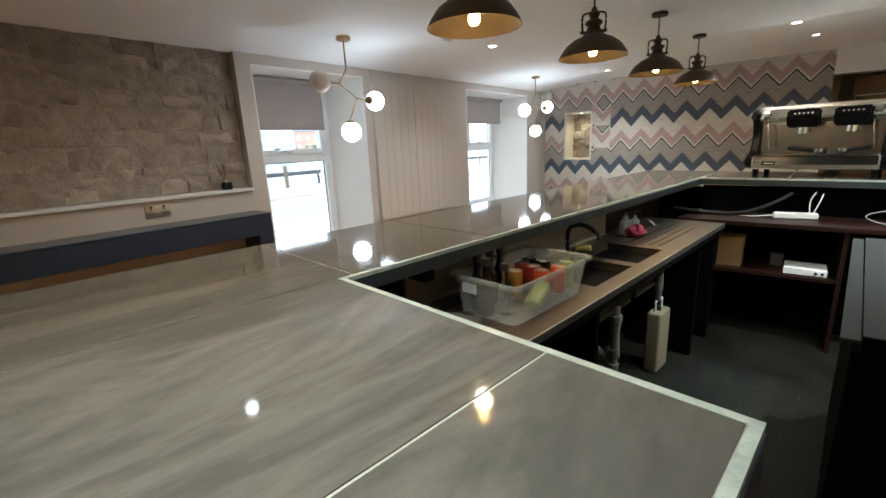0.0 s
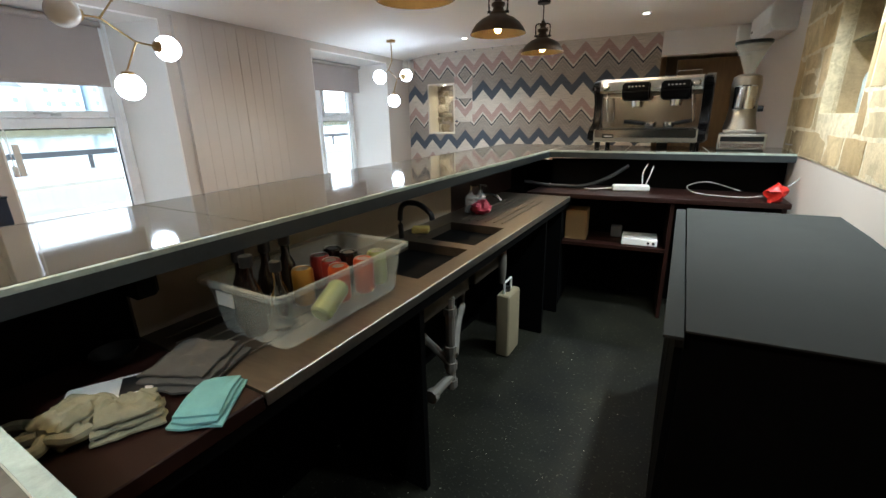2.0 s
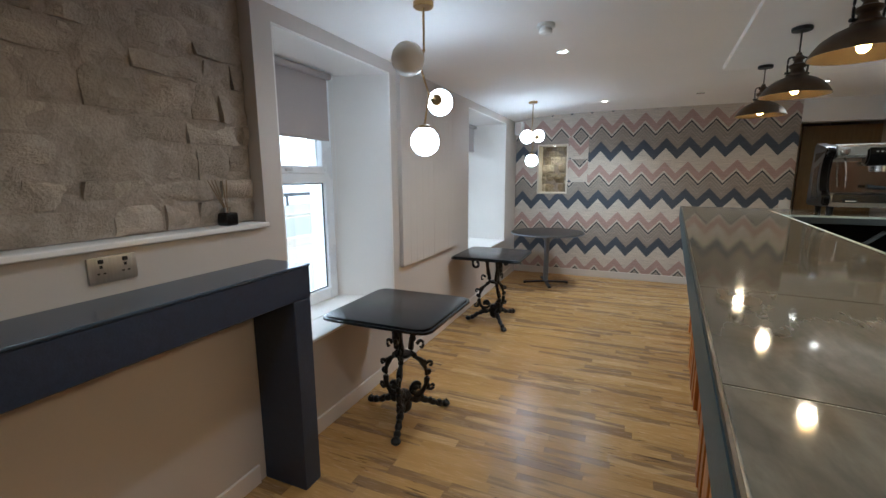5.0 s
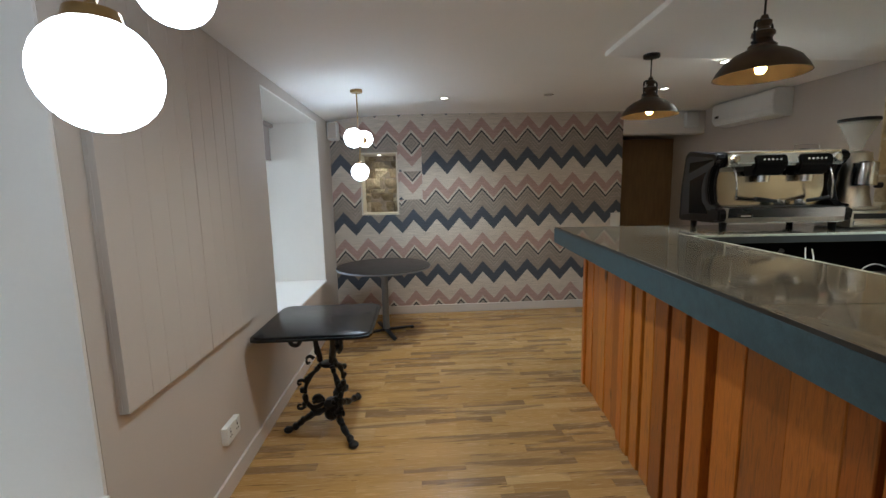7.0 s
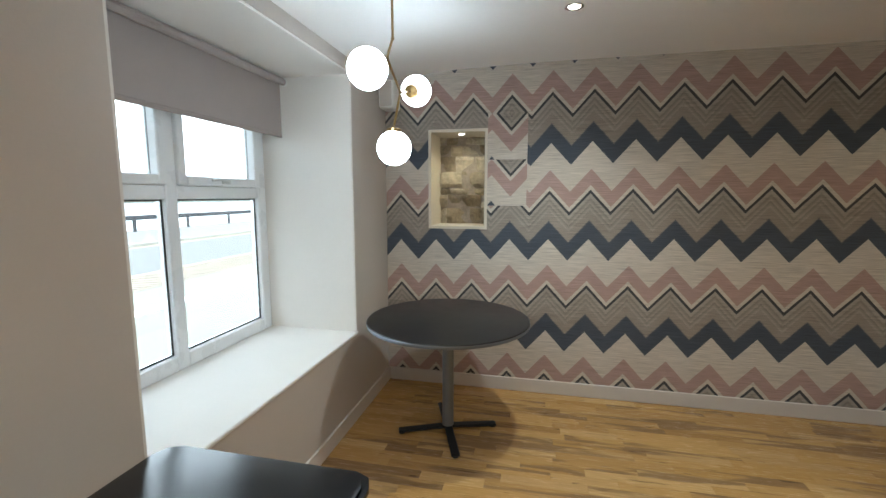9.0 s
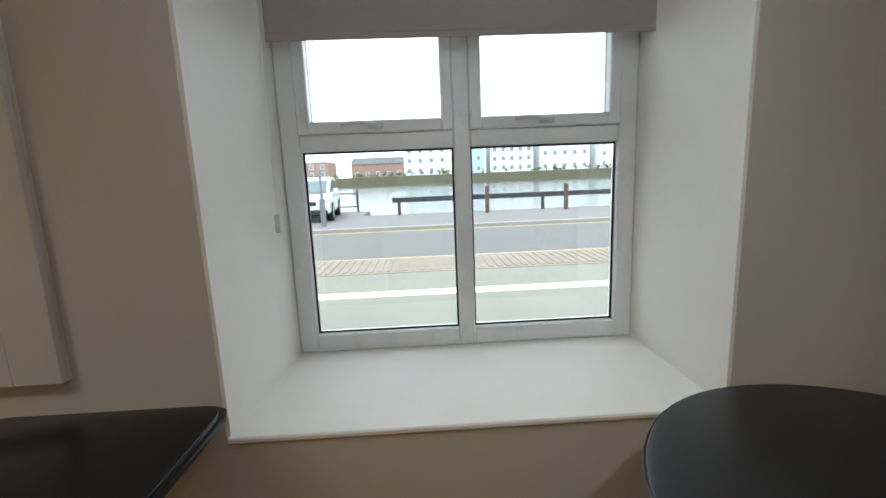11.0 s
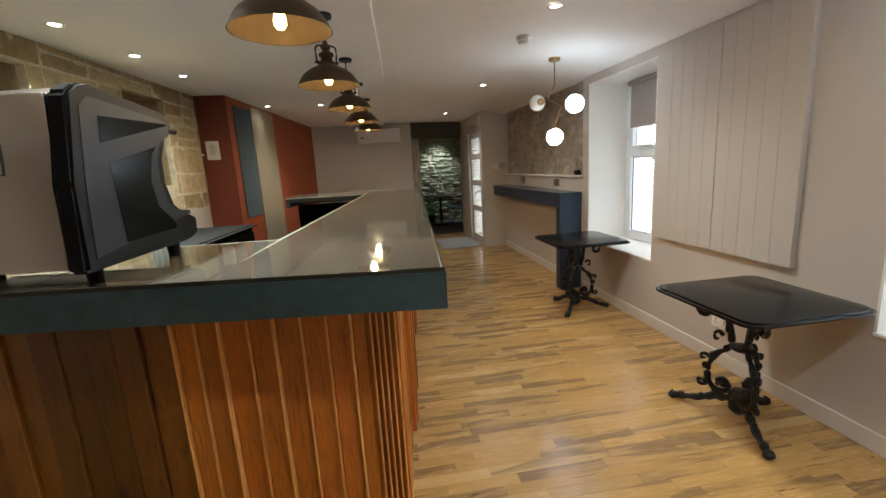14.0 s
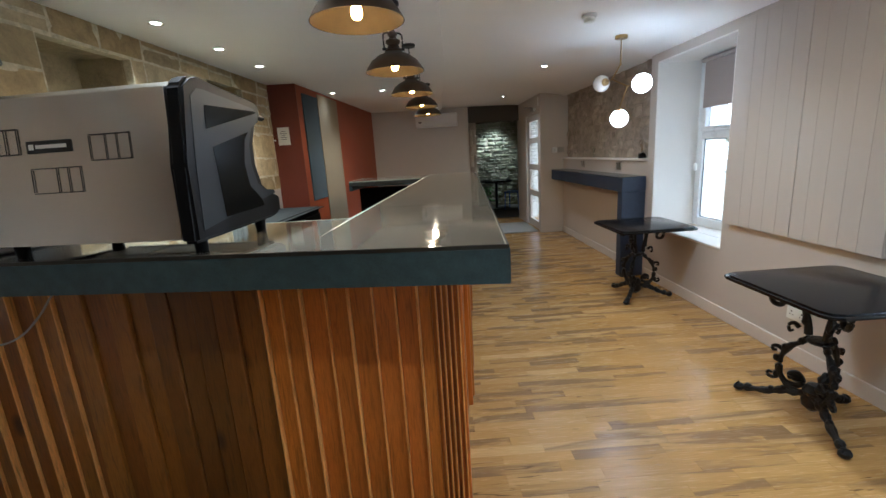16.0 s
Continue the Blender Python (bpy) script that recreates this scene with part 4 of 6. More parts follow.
# ---- lamps of the room ----
def pendant(x, y):
    t = thing("pendant_lamp", "dark bronze dome pendant lamp with a lit warm bulb", "pendant lamp", (x, y, LOWCEIL), 20, "pendants over the bar")
    t.scale = (0.84, 0.84, 0.84)
    part("ceiling_rose", spun(fresh(), [(0, 0), (0.058, 0), (0.062, -0.006), (0.06, -0.026), (0.02, -0.03), (0, -0.03)]), MATBLACK, t)
    part("cord", rod(fresh(), (0, 0, -0.03), (0, 0, -0.18), 0.005), RUBBER, t)
    low = Matrix.Translation((0, 0, -0.04))
    part("cap", spun(fresh(), [(0, -0.13), (0.014, -0.13), (0.02, -0.15), (0.034, -0.16), (0.034, -0.175), (0.024, -0.185), (0.03, -0.2), (0.05, -0.21), (0.052, -0.225), (0.036, -0.24), (0.046, -0.262), (0.062, -0.275), (0.062, -0.29), (0, -0.29)]), BRONZE, t, at=low)
    bm = fresh()
    tube(bm, curve_pts([(-0.066, 0, -0.27), (-0.07, 0, -0.2), (-0.06, 0, -0.165), (0, 0, -0.158), (0.06, 0, -0.165), (0.07, 0, -0.2), (0.066, 0, -0.27)], 5), 0.006)
    for s in (-1, 1):
        rod(bm, (s * 0.05, 0, -0.268), (s * 0.08, 0, -0.268), 0.009)
    part("yoke", bm, MATBLACK, t, at=low)
    outer = [(0.06, -0.285), (0.075, -0.295), (0.12, -0.315), (0.165, -0.348), (0.192, -0.385), (0.207, -0.412), (0.211, -0.42)]
    inner = [(0.206, -0.42), (0.188, -0.388), (0.16, -0.353), (0.115, -0.321), (0.072, -0.301), (0.05, -0.298)]
    part("shade", spun(fresh(), outer + inner[:1], 40), BRONZE, t, at=low)
    part("shade_lining", spun(fresh(), inner, 40), SHADEIN, t, at=low)
    part("bulb", spun(fresh(), [(0, -0.413), (0.016, -0.409), (0.025, -0.394), (0.026, -0.378), (0.02, -0.355), (0.013, -0.335), (0.013, -0.29), (0, -0.29)], 16), BULB, t, at=low)
    lamp("POINT", "bulb_light", (x, y, LOWCEIL - 0.374), 9, (1, 0.72, 0.44), 0.03)


for y in (4.73, 3.73, 2.74, 1.75, 0.76):
    pendant(2.24 + 0.066 * y, y)


def globe_lamp(x, y, rz, off, za, zb):
    t = thing("globe_pendant", "brass pendant of three opal globes on kinked arms", "pendant lamp", (x, y, 2.37), rz, "globe pendants by the windows")
    part("ceiling_rose", spun(fresh(), [(0, 0.01), (0.052, 0.01), (0.052, -0.022), (0.047, -0.026), (0, -0.026)]), BRASS, t)
    s = [(0, 0, -0.02), (0, 0, -0.23), (0.03, -0.10, -0.34), (-0.02, 0.10, -0.43), (0, 0, -0.60)]
    bm = fresh()
    for a, b in zip(s, s[1:]):
        rod(bm, a, b, 0.0055)
        ball(bm, b, 0.009, 8)
    part("stem", bm, BRASS, t)
    g = [((0.055, -0.285, za), s[2], off), ((-0.045, 0.31, zb), s[3], False), ((0, 0, -0.69), s[4], False)]
    for c, a, dark in g:
        c, a = Vector(c), Vector(a)
        d = (a - c).normalized()
        bm = rod(fresh(), a, c + d * 0.08, 0.0055)
        spun(bm, [(0, 0.062), (0.036, 0.066), (0.032, 0.083), (0.012, 0.09), (0, 0.09)], 16, c, d.to_track_quat("Z", "Y"))
        part("arm", bm, BRASS, t)
        part("globe", ball(fresh(), c, 0.076, 28), GLOBE_OFF if dark else GLOBE_ON, t, "unlit opal glass globe" if dark else "lit opal glass globe")


globe_lamp(0.578, 2.545, 0, True, -0.345, -0.44)
globe_lamp(0.507, 5.71, -11, False, -0.435, -0.375)

for x, y, low in ((1.11, 3.77, 0), (1.285, 6.16, 0), (0.92, 1.31, 0), (2.28, 6.05, 0), (3.3, 5.85, 0), (3.18, 4.9, 1), (3.93, 3.59, 1), (3.86, 2.93, 1), (3.81, 2.27, 1), (3.55, 0.44, 1), (2.88, 0.42, 1), (0.95, -1.2, 0)):
    z = LOWCEIL if low else (2.378 if x < 1.2 else CEIL)
    t = thing("downlight", "small recessed ceiling downlight with a chrome rim", "downlight", (x, y, z), 0, "ceiling downlights")
    part("rim", spun(fresh(), [(0.03, 0.002), (0.043, 0.002), (0.045, -0.003), (0.036, -0.005), (0.03, -0.002)], 24), CHROME, t)
    unlit = (x, y) == (2.28, 6.05)
    part("lens", spun(fresh(), [(0, -0.001), (0.03, -0.001), (0.03, 0.001), (0, 0.001)], 20), GLOBE_OFF if unlit else SPOTGLOW, t)
    if not unlit:
        lamp("SPOT", "downlight_beam", (x, y, z - 0.012), (90 if y > 3.3 else (48 if y > 2.5 else 27)) if x > 3.5 and y > 1 else ((2 if x > 3.2 else 34) if y < 1 and x > 2 else (5 if x > 3.2 else (44 if y > 5.5 else (15 if y < 2 else 46)))), (1, 0.97, 0.93), 0.03, (x, y, 0), 118 if x > 3.5 and y > 1 else 130)
t = thing("niche_light", "small lit spotlight in the top of the niche", "downlight", (0.56, 7.14, 1.935))
part("lens", spun(fresh(), [(0, -0.001), (0.02, -0.001), (0.02, 0.0), (0, 0.0)], 16), SPOTGLOW, t)
lamp("SPOT", "niche_beam", (0.56, 7.14, 1.925), 4.0, (1, 0.82, 0.55), 0.02, (0.56, 7.2, 1), 130)

t = thing("smoke_detector", "white round smoke detector with a small red light", "smoke detector", (1.09, 3.16, 2.38))
part("base", spun(fresh(), [(0, 0.004), (0.052, 0.004), (0.054, -0.016), (0.045, -0.022), (0, -0.022)]), WHITEPLASTIC, t)
part("sensor", spun(fresh(), [(0, -0.022), (0.036, -0.022), (0.04, -0.04), (0.034, -0.05), (0.018, -0.055), (0, -0.055)]), WHITEPLASTIC, t)


# ---- blinds, shutters, sockets ----
def blind(x, y0, y1, z, label, cord_y, chain=False):
    t = thing("roller_blind", label, "roller blind", (x, y0, HEAD - 0.012))
    w = y1 - y0
    part("roller", rod(fresh(), (0, 0.012, -0.03), (0, w - 0.012, -0.03), 0.022), BLIND, t)
    d = HEAD - 0.012 - z
    bm = fresh()
    box(bm, -0.0235, -0.022, 0.014, w - 0.014, -d, -0.03)
    box(bm, -0.026, -0.018, 0.014, w - 0.014, -d - 0.012, -d + 0.012, 0.003)
    part("fabric", bm, BLIND, t)
    bm = fresh()
    yy = cord_y - y0
    rod(bm, (0.012, yy, -0.03), (0.012, yy, -1.0), 0.0016, seg=6)
    rod(bm, (0.024, yy, -0.03), (0.024, yy, -1.0), 0.0016, seg=6)
    box(bm, 0.004, 0.032, yy - 0.012, yy + 0.012, -1.06, -0.99, 0.005)
    part("pull_cord", bm, WHITEPLASTIC, t)
    part("roller_bracket", rod(fresh(), (0, w - 0.012, -0.03), (0, w - 0.002, -0.03), 0.028), WHITEPLASTIC, t)
    if chain:
        bm = fresh()
        rod(bm, (0.012, w + 0.004, -0.03), (0.012, w + 0.004, -1.1), 0.0022, seg=6)
        rod(bm, (-0.012, w + 0.004, -0.03), (-0.012, w + 0.004, -1.1), 0.0022, seg=6)
        part("bead_chain", bm, WHITEPLASTIC, t)


blind(-0.36, 2.225, 2.985, 1.757, "taupe roller blind pulled a third down", 2.245, True)
blind(-0.445, 4.918, 6.384, 1.848, "taupe roller blind pulled a third down", 4.925)


def shutter(name, y0, y1, widths, label):
    t = thing(name, label, "wall panel", (0.0, y0, 0.80), 0, "boarded panels between the windows")
    h = 1.46
    part("backing", box(fresh(), 0.0005, 0.012, 0, y1 - y0, 0, h), PLASTER, t)
    y = 0.0
    for w in widths:
        part("board", box(fresh(), 0.012, 0.034, y + 0.0005, y + w - 0.0005, 0, h, 0.0014), PLASTER, t)
        y += w


shutter("boarded_panel", 3.28, 3.858, [0.13, 0.105, 0.115, 0.115, 0.113], "putty painted panel of grooved vertical boards")
shutter("boarded_panel", 3.862, 4.44, [0.104, 0.11, 0.115, 0.115, 0.134], "putty painted panel of grooved vertical boards")


def socket(name, at, rz, w, h, label, steel=False, holes=2):
    t = thing(name, label, "socket", at, rz)
    m = STEEL if steel else WHITEPLASTIC
    part("plate", box(fresh(), -0.0005, 0.012 if steel else 0.03, -w / 2, w / 2, -h / 2, h / 2, 0.004, 2), m, t)
    d = 0.0125 if steel else 0.0305
    for k in range(holes):
        c = (k - (holes - 1) / 2) * w * 0.5
        bm = fresh()
        box(bm, d - 0.002, d + 0.0006, c - 0.004, c + 0.004, 0.006, 0.016)
        box(bm, d - 0.002, d + 0.0006, c - 0.013, c - 0.005, -0.014, -0.009)
        box(bm, d - 0.002, d + 0.0006, c + 0.005, c + 0.013, -0.014, -0.009)
        part("pin_holes", bm, RUBBER, t)
        part("switch", box(fresh(), d - 0.002, d + 0.004, c - 0.008, c + 0.008, 0.022, 0.036, 0.002), RUBBER if steel else m, t)
    return t


socket("wall_socket", (0.0, 3.99, 0.32), 0, 0.15, 0.09, "white double wall socket in a surface box")
socket("wall_socket", (0.0, 1.28, 1.195), 0, 0.15, 0.088, "brushed steel double socket above the mantel", True)
socket("wall_socket", (0.0, 0.05, 1.195), 0, 0.15, 0.088, "brushed steel double socket above the mantel", True)
socket("light_switch", (0.16, -0.899, 1.42), 90, 0.09, 0.09, "white square light switch plate", False, 1)
socket("thermostat", (0.05, -0.899, 1.42), 90, 0.11, 0.09, "dark framed wall thermostat", True, 0)


# ---- tables by the window ----
def settle(z):
    """Heights on the iron base: the scrolls sit low, over a hub near the floor."""
    return float(np.interp(z, (0, 0.2, 0.27, 0.34, 0.5, 0.6, 0.7), (0, 0.11, 0.18, 0.27, 0.42, 0.58, 0.7)))


def pub_table(x, y, cx, cy, feet):
    """A square black top on a three-legged scrolled iron base."""
    t = thing("pub_table", "square black table on a scrolled cast-iron base", "table", (cx, cy, 0), 0, "cast-iron tables by the windows")
    ch = 0.06
    h = 0.345
    poly = [(-h + ch, -h), (h - ch, -h), (h - ch * 0.3, -h + ch * 0.3), (h, -h + ch), (h, h - ch), (h - ch * 0.3, h - ch * 0.3), (h - ch, h), (-h + ch, h), (-h + ch * 0.3, h - ch * 0.3), (-h, h - ch), (-h, -h + ch), (-h + ch * 0.3, -h + ch * 0.3)]
    poly = [(px + x - cx, py + y - cy) for px, py in poly]
    bm = prism(fresh(), poly, 0.690, 0.707, 0.005)
    small = [(a + (x - cx - a) * 0.045, b + (y - cy - b) * 0.045) for a, b in poly]
    prism(bm, small, 0.704, 0.717, 0.004)
    part("tabletop", bm, TABLETOP, t)
    for fx, fy in feet:
        d = Vector((fx, fy, 0))
        r = d.length
        d.normalize()
        side = Vector((-d.y, d.x, 0))
        P = lambda a, z, s=0.0: d * a + Vector((0, 0, settle(z))) + side * s
        L = lambda a, z: d * a + Vector((0, 0, z))
        bm = fresh()
        # upright: from under the top, bulging out, back in to the hub, then down to the toe
        up = curve_pts([P(0.085, 0.69), P(0.07, 0.60), P(0.055, 0.50), P(0.12, 0.43), P(0.155, 0.34), P(0.15, 0.27), P(0.10, 0.215), P(0.03, 0.19)], 5)
        tube(bm, up, [0.0155 + 0.004 * math.sin(k * 0.9) for k in range(len(up))], 8)
        leg = curve_pts([L(0.02, 0.12), L(0.07, 0.105), L(0.13, 0.09), L(0.19, 0.06), L(r - 0.05, 0.034), L(r - 0.01, 0.026), L(r + 0.015, 0.036)], 5)
        tube(bm, leg, [0.022 - 0.006 * k / len(leg) + 0.004 * math.sin(k * 1.3) for k in range(len(leg))], 8)
        ball(bm, L(r, 0.022), 0.026, 10, (1.2, 1, 0.85))
        ball(bm, L(r - 0.045, 0.04), 0.022, 10)
        # scroll under the top
        sc = curve_pts([P(0.07, 0.56), P(0.085, 0.635), P(0.13, 0.672), P(0.19, 0.672), P(0.225, 0.64), P(0.215, 0.60), P(0.18, 0.595), P(0.165, 0.62), P(0.185, 0.642)], 5)
        tube(bm, sc, 0.014, 7)
        # inner scroll and leaf above the hub
        sc = curve_pts([P(0.15, 0.27), P(0.12, 0.235), P(0.07, 0.235), P(0.05, 0.265), P(0.075, 0.295), P(0.105, 0.285), P(0.10, 0.262)], 5)
        tube(bm, sc, 0.015, 7)
        ball(bm, P(0.075, 0.275), 0.03, 10, (1, 1, 0.7))
        for a, z in ((0.07, 0.555), (0.075, 0.475), (0.14, 0.415), (0.172, 0.34), (0.165, 0.265), (0.125, 0.185), (0.18, 0.135)):
            ball(bm, P(a, z), 0.018, 8, (1, 1, 1.2))
        for a, z, up_ in ((0.15, 0.40, 1), (0.16, 0.25, -1), (0.09, 0.53, 1)):
            cu = curve_pts([P(a, z), P(a + 0.025, z + 0.012 * up_), P(a + 0.045, z + 0.002 * up_), P(a + 0.04, z - 0.018 * up_), P(a + 0.024, z - 0.012 * up_)], 4)
            tube(bm, cu, [0.012 - 0.006 * q / len(cu) for q in range(len(cu))], 6)
        part("leg", bm, CASTIRON, t)
    bm = fresh()
    spun(bm, [(0, 0.03), (0.02, 0.035), (0.045, 0.06), (0.05, 0.09), (0.04, 0.12), (0.05, 0.145), (0.03, 0.18), (0, 0.185)], 14)
    part("hub", bm, CASTIRON, t)
    bm = fresh()
    spun(bm, [(0, 0.405), (0.052, 0.41), (0.06, 0.42), (0.052, 0.43), (0, 0.435)], 14)
    part("collar", bm, CASTIRON, t)
    part("top_plate", box(fresh(), -0.13, 0.13, -0.13, 0.13, 0.676, 0.6895, 0.004), CASTIRON, t)


pub_table(0.365, 2.62, 0.39, 2.59, [(-0.29, 0.08), (0.19, 0.22), (0.09, -0.27)])
pub_table(0.375, 4.56, 0.40, 4.55, [(-0.26, -0.08), (0.12, 0.31), (0.18, -0.28)])

t = thing("round_table", "round worn black table on a grey post", "table", (0.622, 6.355, 0))
t.scale = (1.035, 1.035, 1)
part("tabletop", spun(fresh(), [(0, 0.705), (0.465, 0.705), (0.475, 0.71), (0.477, 0.722), (0.472, 0.729), (0.46, 0.731), (0, 0.731)], 56), ROUNDTOP, t)
part("edge_band", spun(fresh(), [(0.4775, 0.708), (0.479, 0.712), (0.479, 0.722), (0.4775, 0.726)], 56), GREYMETAL, t, "grey worn edge band")
part("post", spun(fresh(), [(0, 0.04), (0.036, 0.04), (0.034, 0.06), (0.034, 0.69), (0.09, 0.694), (0.09, 0.7045), (0, 0.7045)], 24), GREYMETAL, t)
for k in range(4):
    bm = fresh()
    box(bm, 0.0, 0.30, -0.024, 0.024, 0.022, 0.04, 0.006)
    for v in bm.verts:
        v.co.z -= 0.012 * max(0, v.co.x) / 0.3
    box(bm, 0.265, 0.295, -0.014, 0.014, 0, 0.012, 0.003)
    part("foot", bm, MATBLACK, t, at=Matrix.Rotation(radians(20 + 90 * k), 4, "Z"))

# ---- mantel and stone ledge ----
t = thing("mantel_shelf", "deep slate blue mantel with a solid end leg", "mantel shelf", (0, 0, 0))
part("shelf", box(fresh(), 0.0, 0.262, -0.72, 1.95, 0.945, 1.092, 0.004), MANTEL, t)
part("shelf_top", box(fresh(), 0.001, 0.266, -0.724, 1.954, 1.0925, 1.104, 0.003), MANTELTOP, t)
part("leg", box(fresh(), 0.002, 0.260, 1.84, 1.948, 0, 0.9445, 0.004), MANTEL, t)
t = thing("reed_diffuser", "small black reed diffuser on the stone ledge", "diffuser", (-0.03, 1.78, 1.285))
part("jar", box(fresh(), -0.032, 0.032, -0.032, 0.032, 0, 0.058, 0.012, 3), TABLETOP, t)
part("neck", spun(fresh(), [(0, 0.058), (0.015, 0.058), (0.015, 0.08), (0.006, 0.08), (0, 0.08)], 14), CHROME, t)
for dx, dy in ((-0.02, -0.05), (0.015, -0.06), (0.01, -0.02), (-0.01, -0.075), (0.0, 0.01)):
    part("reed", rod(fresh(), (0, 0, 0.05), (dx, dy, 0.2), 0.0017, seg=6), DOORWOOD, t)
t = thing("glass_vase", "small clear glass stem vase on the ledge", "vase", (-0.04, 0.35, 1.285))
part("body", spun(fresh(), [(0, 0), (0.03, 0), (0.03, 0.004), (0.008, 0.02), (0.008, 0.07), (0.02, 0.15), (0.018, 0.15), (0.006, 0.075), (0, 0.075)], 16), BOTTLEGLASS, t)

# ---- air conditioners, speaker, sounder ----
def air_con(at, rz, label):
    t = thing("air_conditioner", label, "air conditioner", at, rz)
    w = 0.82
    bm = fresh()
    side_prism(bm, [(0, 0), (0, 0.255), (0.16, 0.255), (0.195, 0.235), (0.205, 0.18), (0.205, 0.06), (0.17, 0.015), (0.1, 0)], 0, w)
    bmesh.ops.bevel(bm, geom=bm.edges[:], offset=0.008, segments=2, affect="EDGES")
    part("casing", bm, WHITEPLASTIC, t)
    part("front_panel", box(fresh(), 0.2055, 0.211, 0.012, w - 0.012, 0.065, 0.225, 0.003), WHITEPLASTIC, t)
    part("flap", box(fresh(), 0.175, 0.181, 0.05, w - 0.05, 0.012, 0.06, 0.002), WHITEPLASTIC, t)
    part("display", box(fresh(), 0.2112, 0.213, 0.06, 0.12, 0.085, 0.11, 0.001), RUBBER, t)


t = thing("paper_card", "small white card stuck to the end of the papered wall", "card", (3.425, NORTH - 0.0005, 1.08))
part("sheet", box(fresh(), -0.06, 0.06, -0.0015, 0, -0.1, 0.1), PAPER, t)
air_con((4.4995, 6.60, 2.122), 180, "white wall air conditioner high on the plaster wall")
air_con((2.5, -2.475, 2.0), 82.3, "white wall air conditioner above the far wall")
t = thing("loudspeaker", "small white wall loudspeaker in the corner", "loudspeaker", (0.005, 6.9, 2.09))
part("cabinet", box(fresh(), 0.0, 0.12, -0.06, 0.1, 0, 0.2, 0.03, 3), WHITEPLASTIC, t)
part("grille", box(fresh(), 0.02, 0.105, -0.065, -0.0605, 0.015, 0.185, 0.002), GREYWALL, t)
t = thing("alarm_sounder", "white rounded alarm sounder on the wall", "alarm", (4.31, 7.008, 2.2))
part("case", box(fresh(), -0.09, 0.09, -0.07, 0, -0.02, 0.17, 0.035, 3), WHITEPLASTIC, t)

# ---- doors and mat ----
d = tagged(new("door_1"), "white entrance door with four glass panes, closed", "door", kind="structure")
bm = fresh()
y0, y1 = -1.96, -1.03
box(bm, 0.325, 0.375, y0, y0 + 0.13, 0.005, 2.05, 0.004)
box(bm, 0.325, 0.375, y1 - 0.13, y1, 0.005, 2.05, 0.004)
for z in (0.005, 0.60, 1.08, 1.56, 1.95):
    box(bm, 0.325, 0.375, y0 + 0.13, y1 - 0.13, z, z + (0.14 if z < 0.1 else 0.1), 0.004)
part("door_leaf", bm, GREYWALL, d)
for a, b in ((0.145, 0.60), (0.70, 1.08), (1.18, 1.56), (1.66, 1.95)):
    p = part("pane", box(fresh(), 0.346, 0.354, y0 + 0.13, y1 - 0.13, a, b), GLASS, d)
    p.visible_shadow = False
bm = rod(fresh(), (0.376, y1 - 0.06, 1.0), (0.42, y1 - 0.06, 1.0), 0.009)
rod(bm, (0.42, y1 - 0.06, 1.0), (0.42, y1 - 0.19, 1.0), 0.008)
part("door_handle", bm, CHROME, d)
t = thing("door_closer", "white metal door closer above the door", "door closer", (0.4005, -1.3, 2.1))
part("body", box(fresh(), 0, 0.05, -0.12, 0.12, 0, 0.06, 0.006), STEEL, t)
part("arm", rod(fresh(), (0.025, 0, 0.065), (0.2, 0.1, 0.065), 0.008), STEEL, t)
t = thing("exit_sign", "small white and green exit sign by the door", "sign", (0.4005, -1.0, 2.16))
part("plate", box(fresh(), 0, 0.012, -0.02, 0.0, 0, 0.15), WHITEPLASTIC, t)
t = thing("door_mat", "grey rectangular door mat by the entrance", "mat", (0.78, -1.55, 0.0))
part("mat_body", box(fresh(), -0.36, 0.36, -0.55, 0.55, 0.0, 0.012, 0.004), MATGREY, t)

# ---- behind the bar ----
def uv(u, v, z=0.0):
    return BAR @ Vector((u, v, z))


t = thing("sink_unit", "steel double sink worktop over a dark cupboard frame", "sink unit", tuple(uv(0, 0)), -5.4)
part("timber_worktop", box(fresh(), 0.425, 0.955, 0.745, 1.14, 0.862, 0.9, 0.003), DARKTIMBER, t, "dark brown timber worktop end")
# steel top with two bowls cut through
zs0, zs1 = 0.888, 0.904
for u0, u1, v0, v1 in ((0.425, 0.955, 1.142, 1.86), (0.425, 0.955, 2.26, 2.33), (0.425, 0.955, 2.68, 3.72), (0.425, 0.56, 1.86, 2.26), (0.88, 0.955, 1.86, 2.26), (0.425, 0.56, 2.33, 2.68), (0.88, 0.955, 2.33, 2.68)):
    part("steel_panel", box(fresh(), u0, u1, v0, v1, zs0, zs1), SINKSTEEL, t, smooth=False)
part("front_edge", box(fresh(), 0.9552, 0.962, 1.142, 3.72, 0.872, 0.906, 0.002), STEEL, t)
for v0, v1 in ((1.86, 2.26), (2.33, 2.68)):
    bm = fresh()
    box(bm, 0.556, 0.56, v0, v1, 0.72, 0.888)
    box(bm, 0.88, 0.884, v0, v1, 0.72, 0.888)
    box(bm, 0.56, 0.88, v0 - 0.004, v0, 0.72, 0.888)
    box(bm, 0.56, 0.88, v1, v1 + 0.004, 0.72, 0.888)
    box(bm, 0.556, 0.884, v0 - 0.004, v1 + 0.004, 0.716, 0.72)
    part("bowl", bm, SINKSTEEL, t)
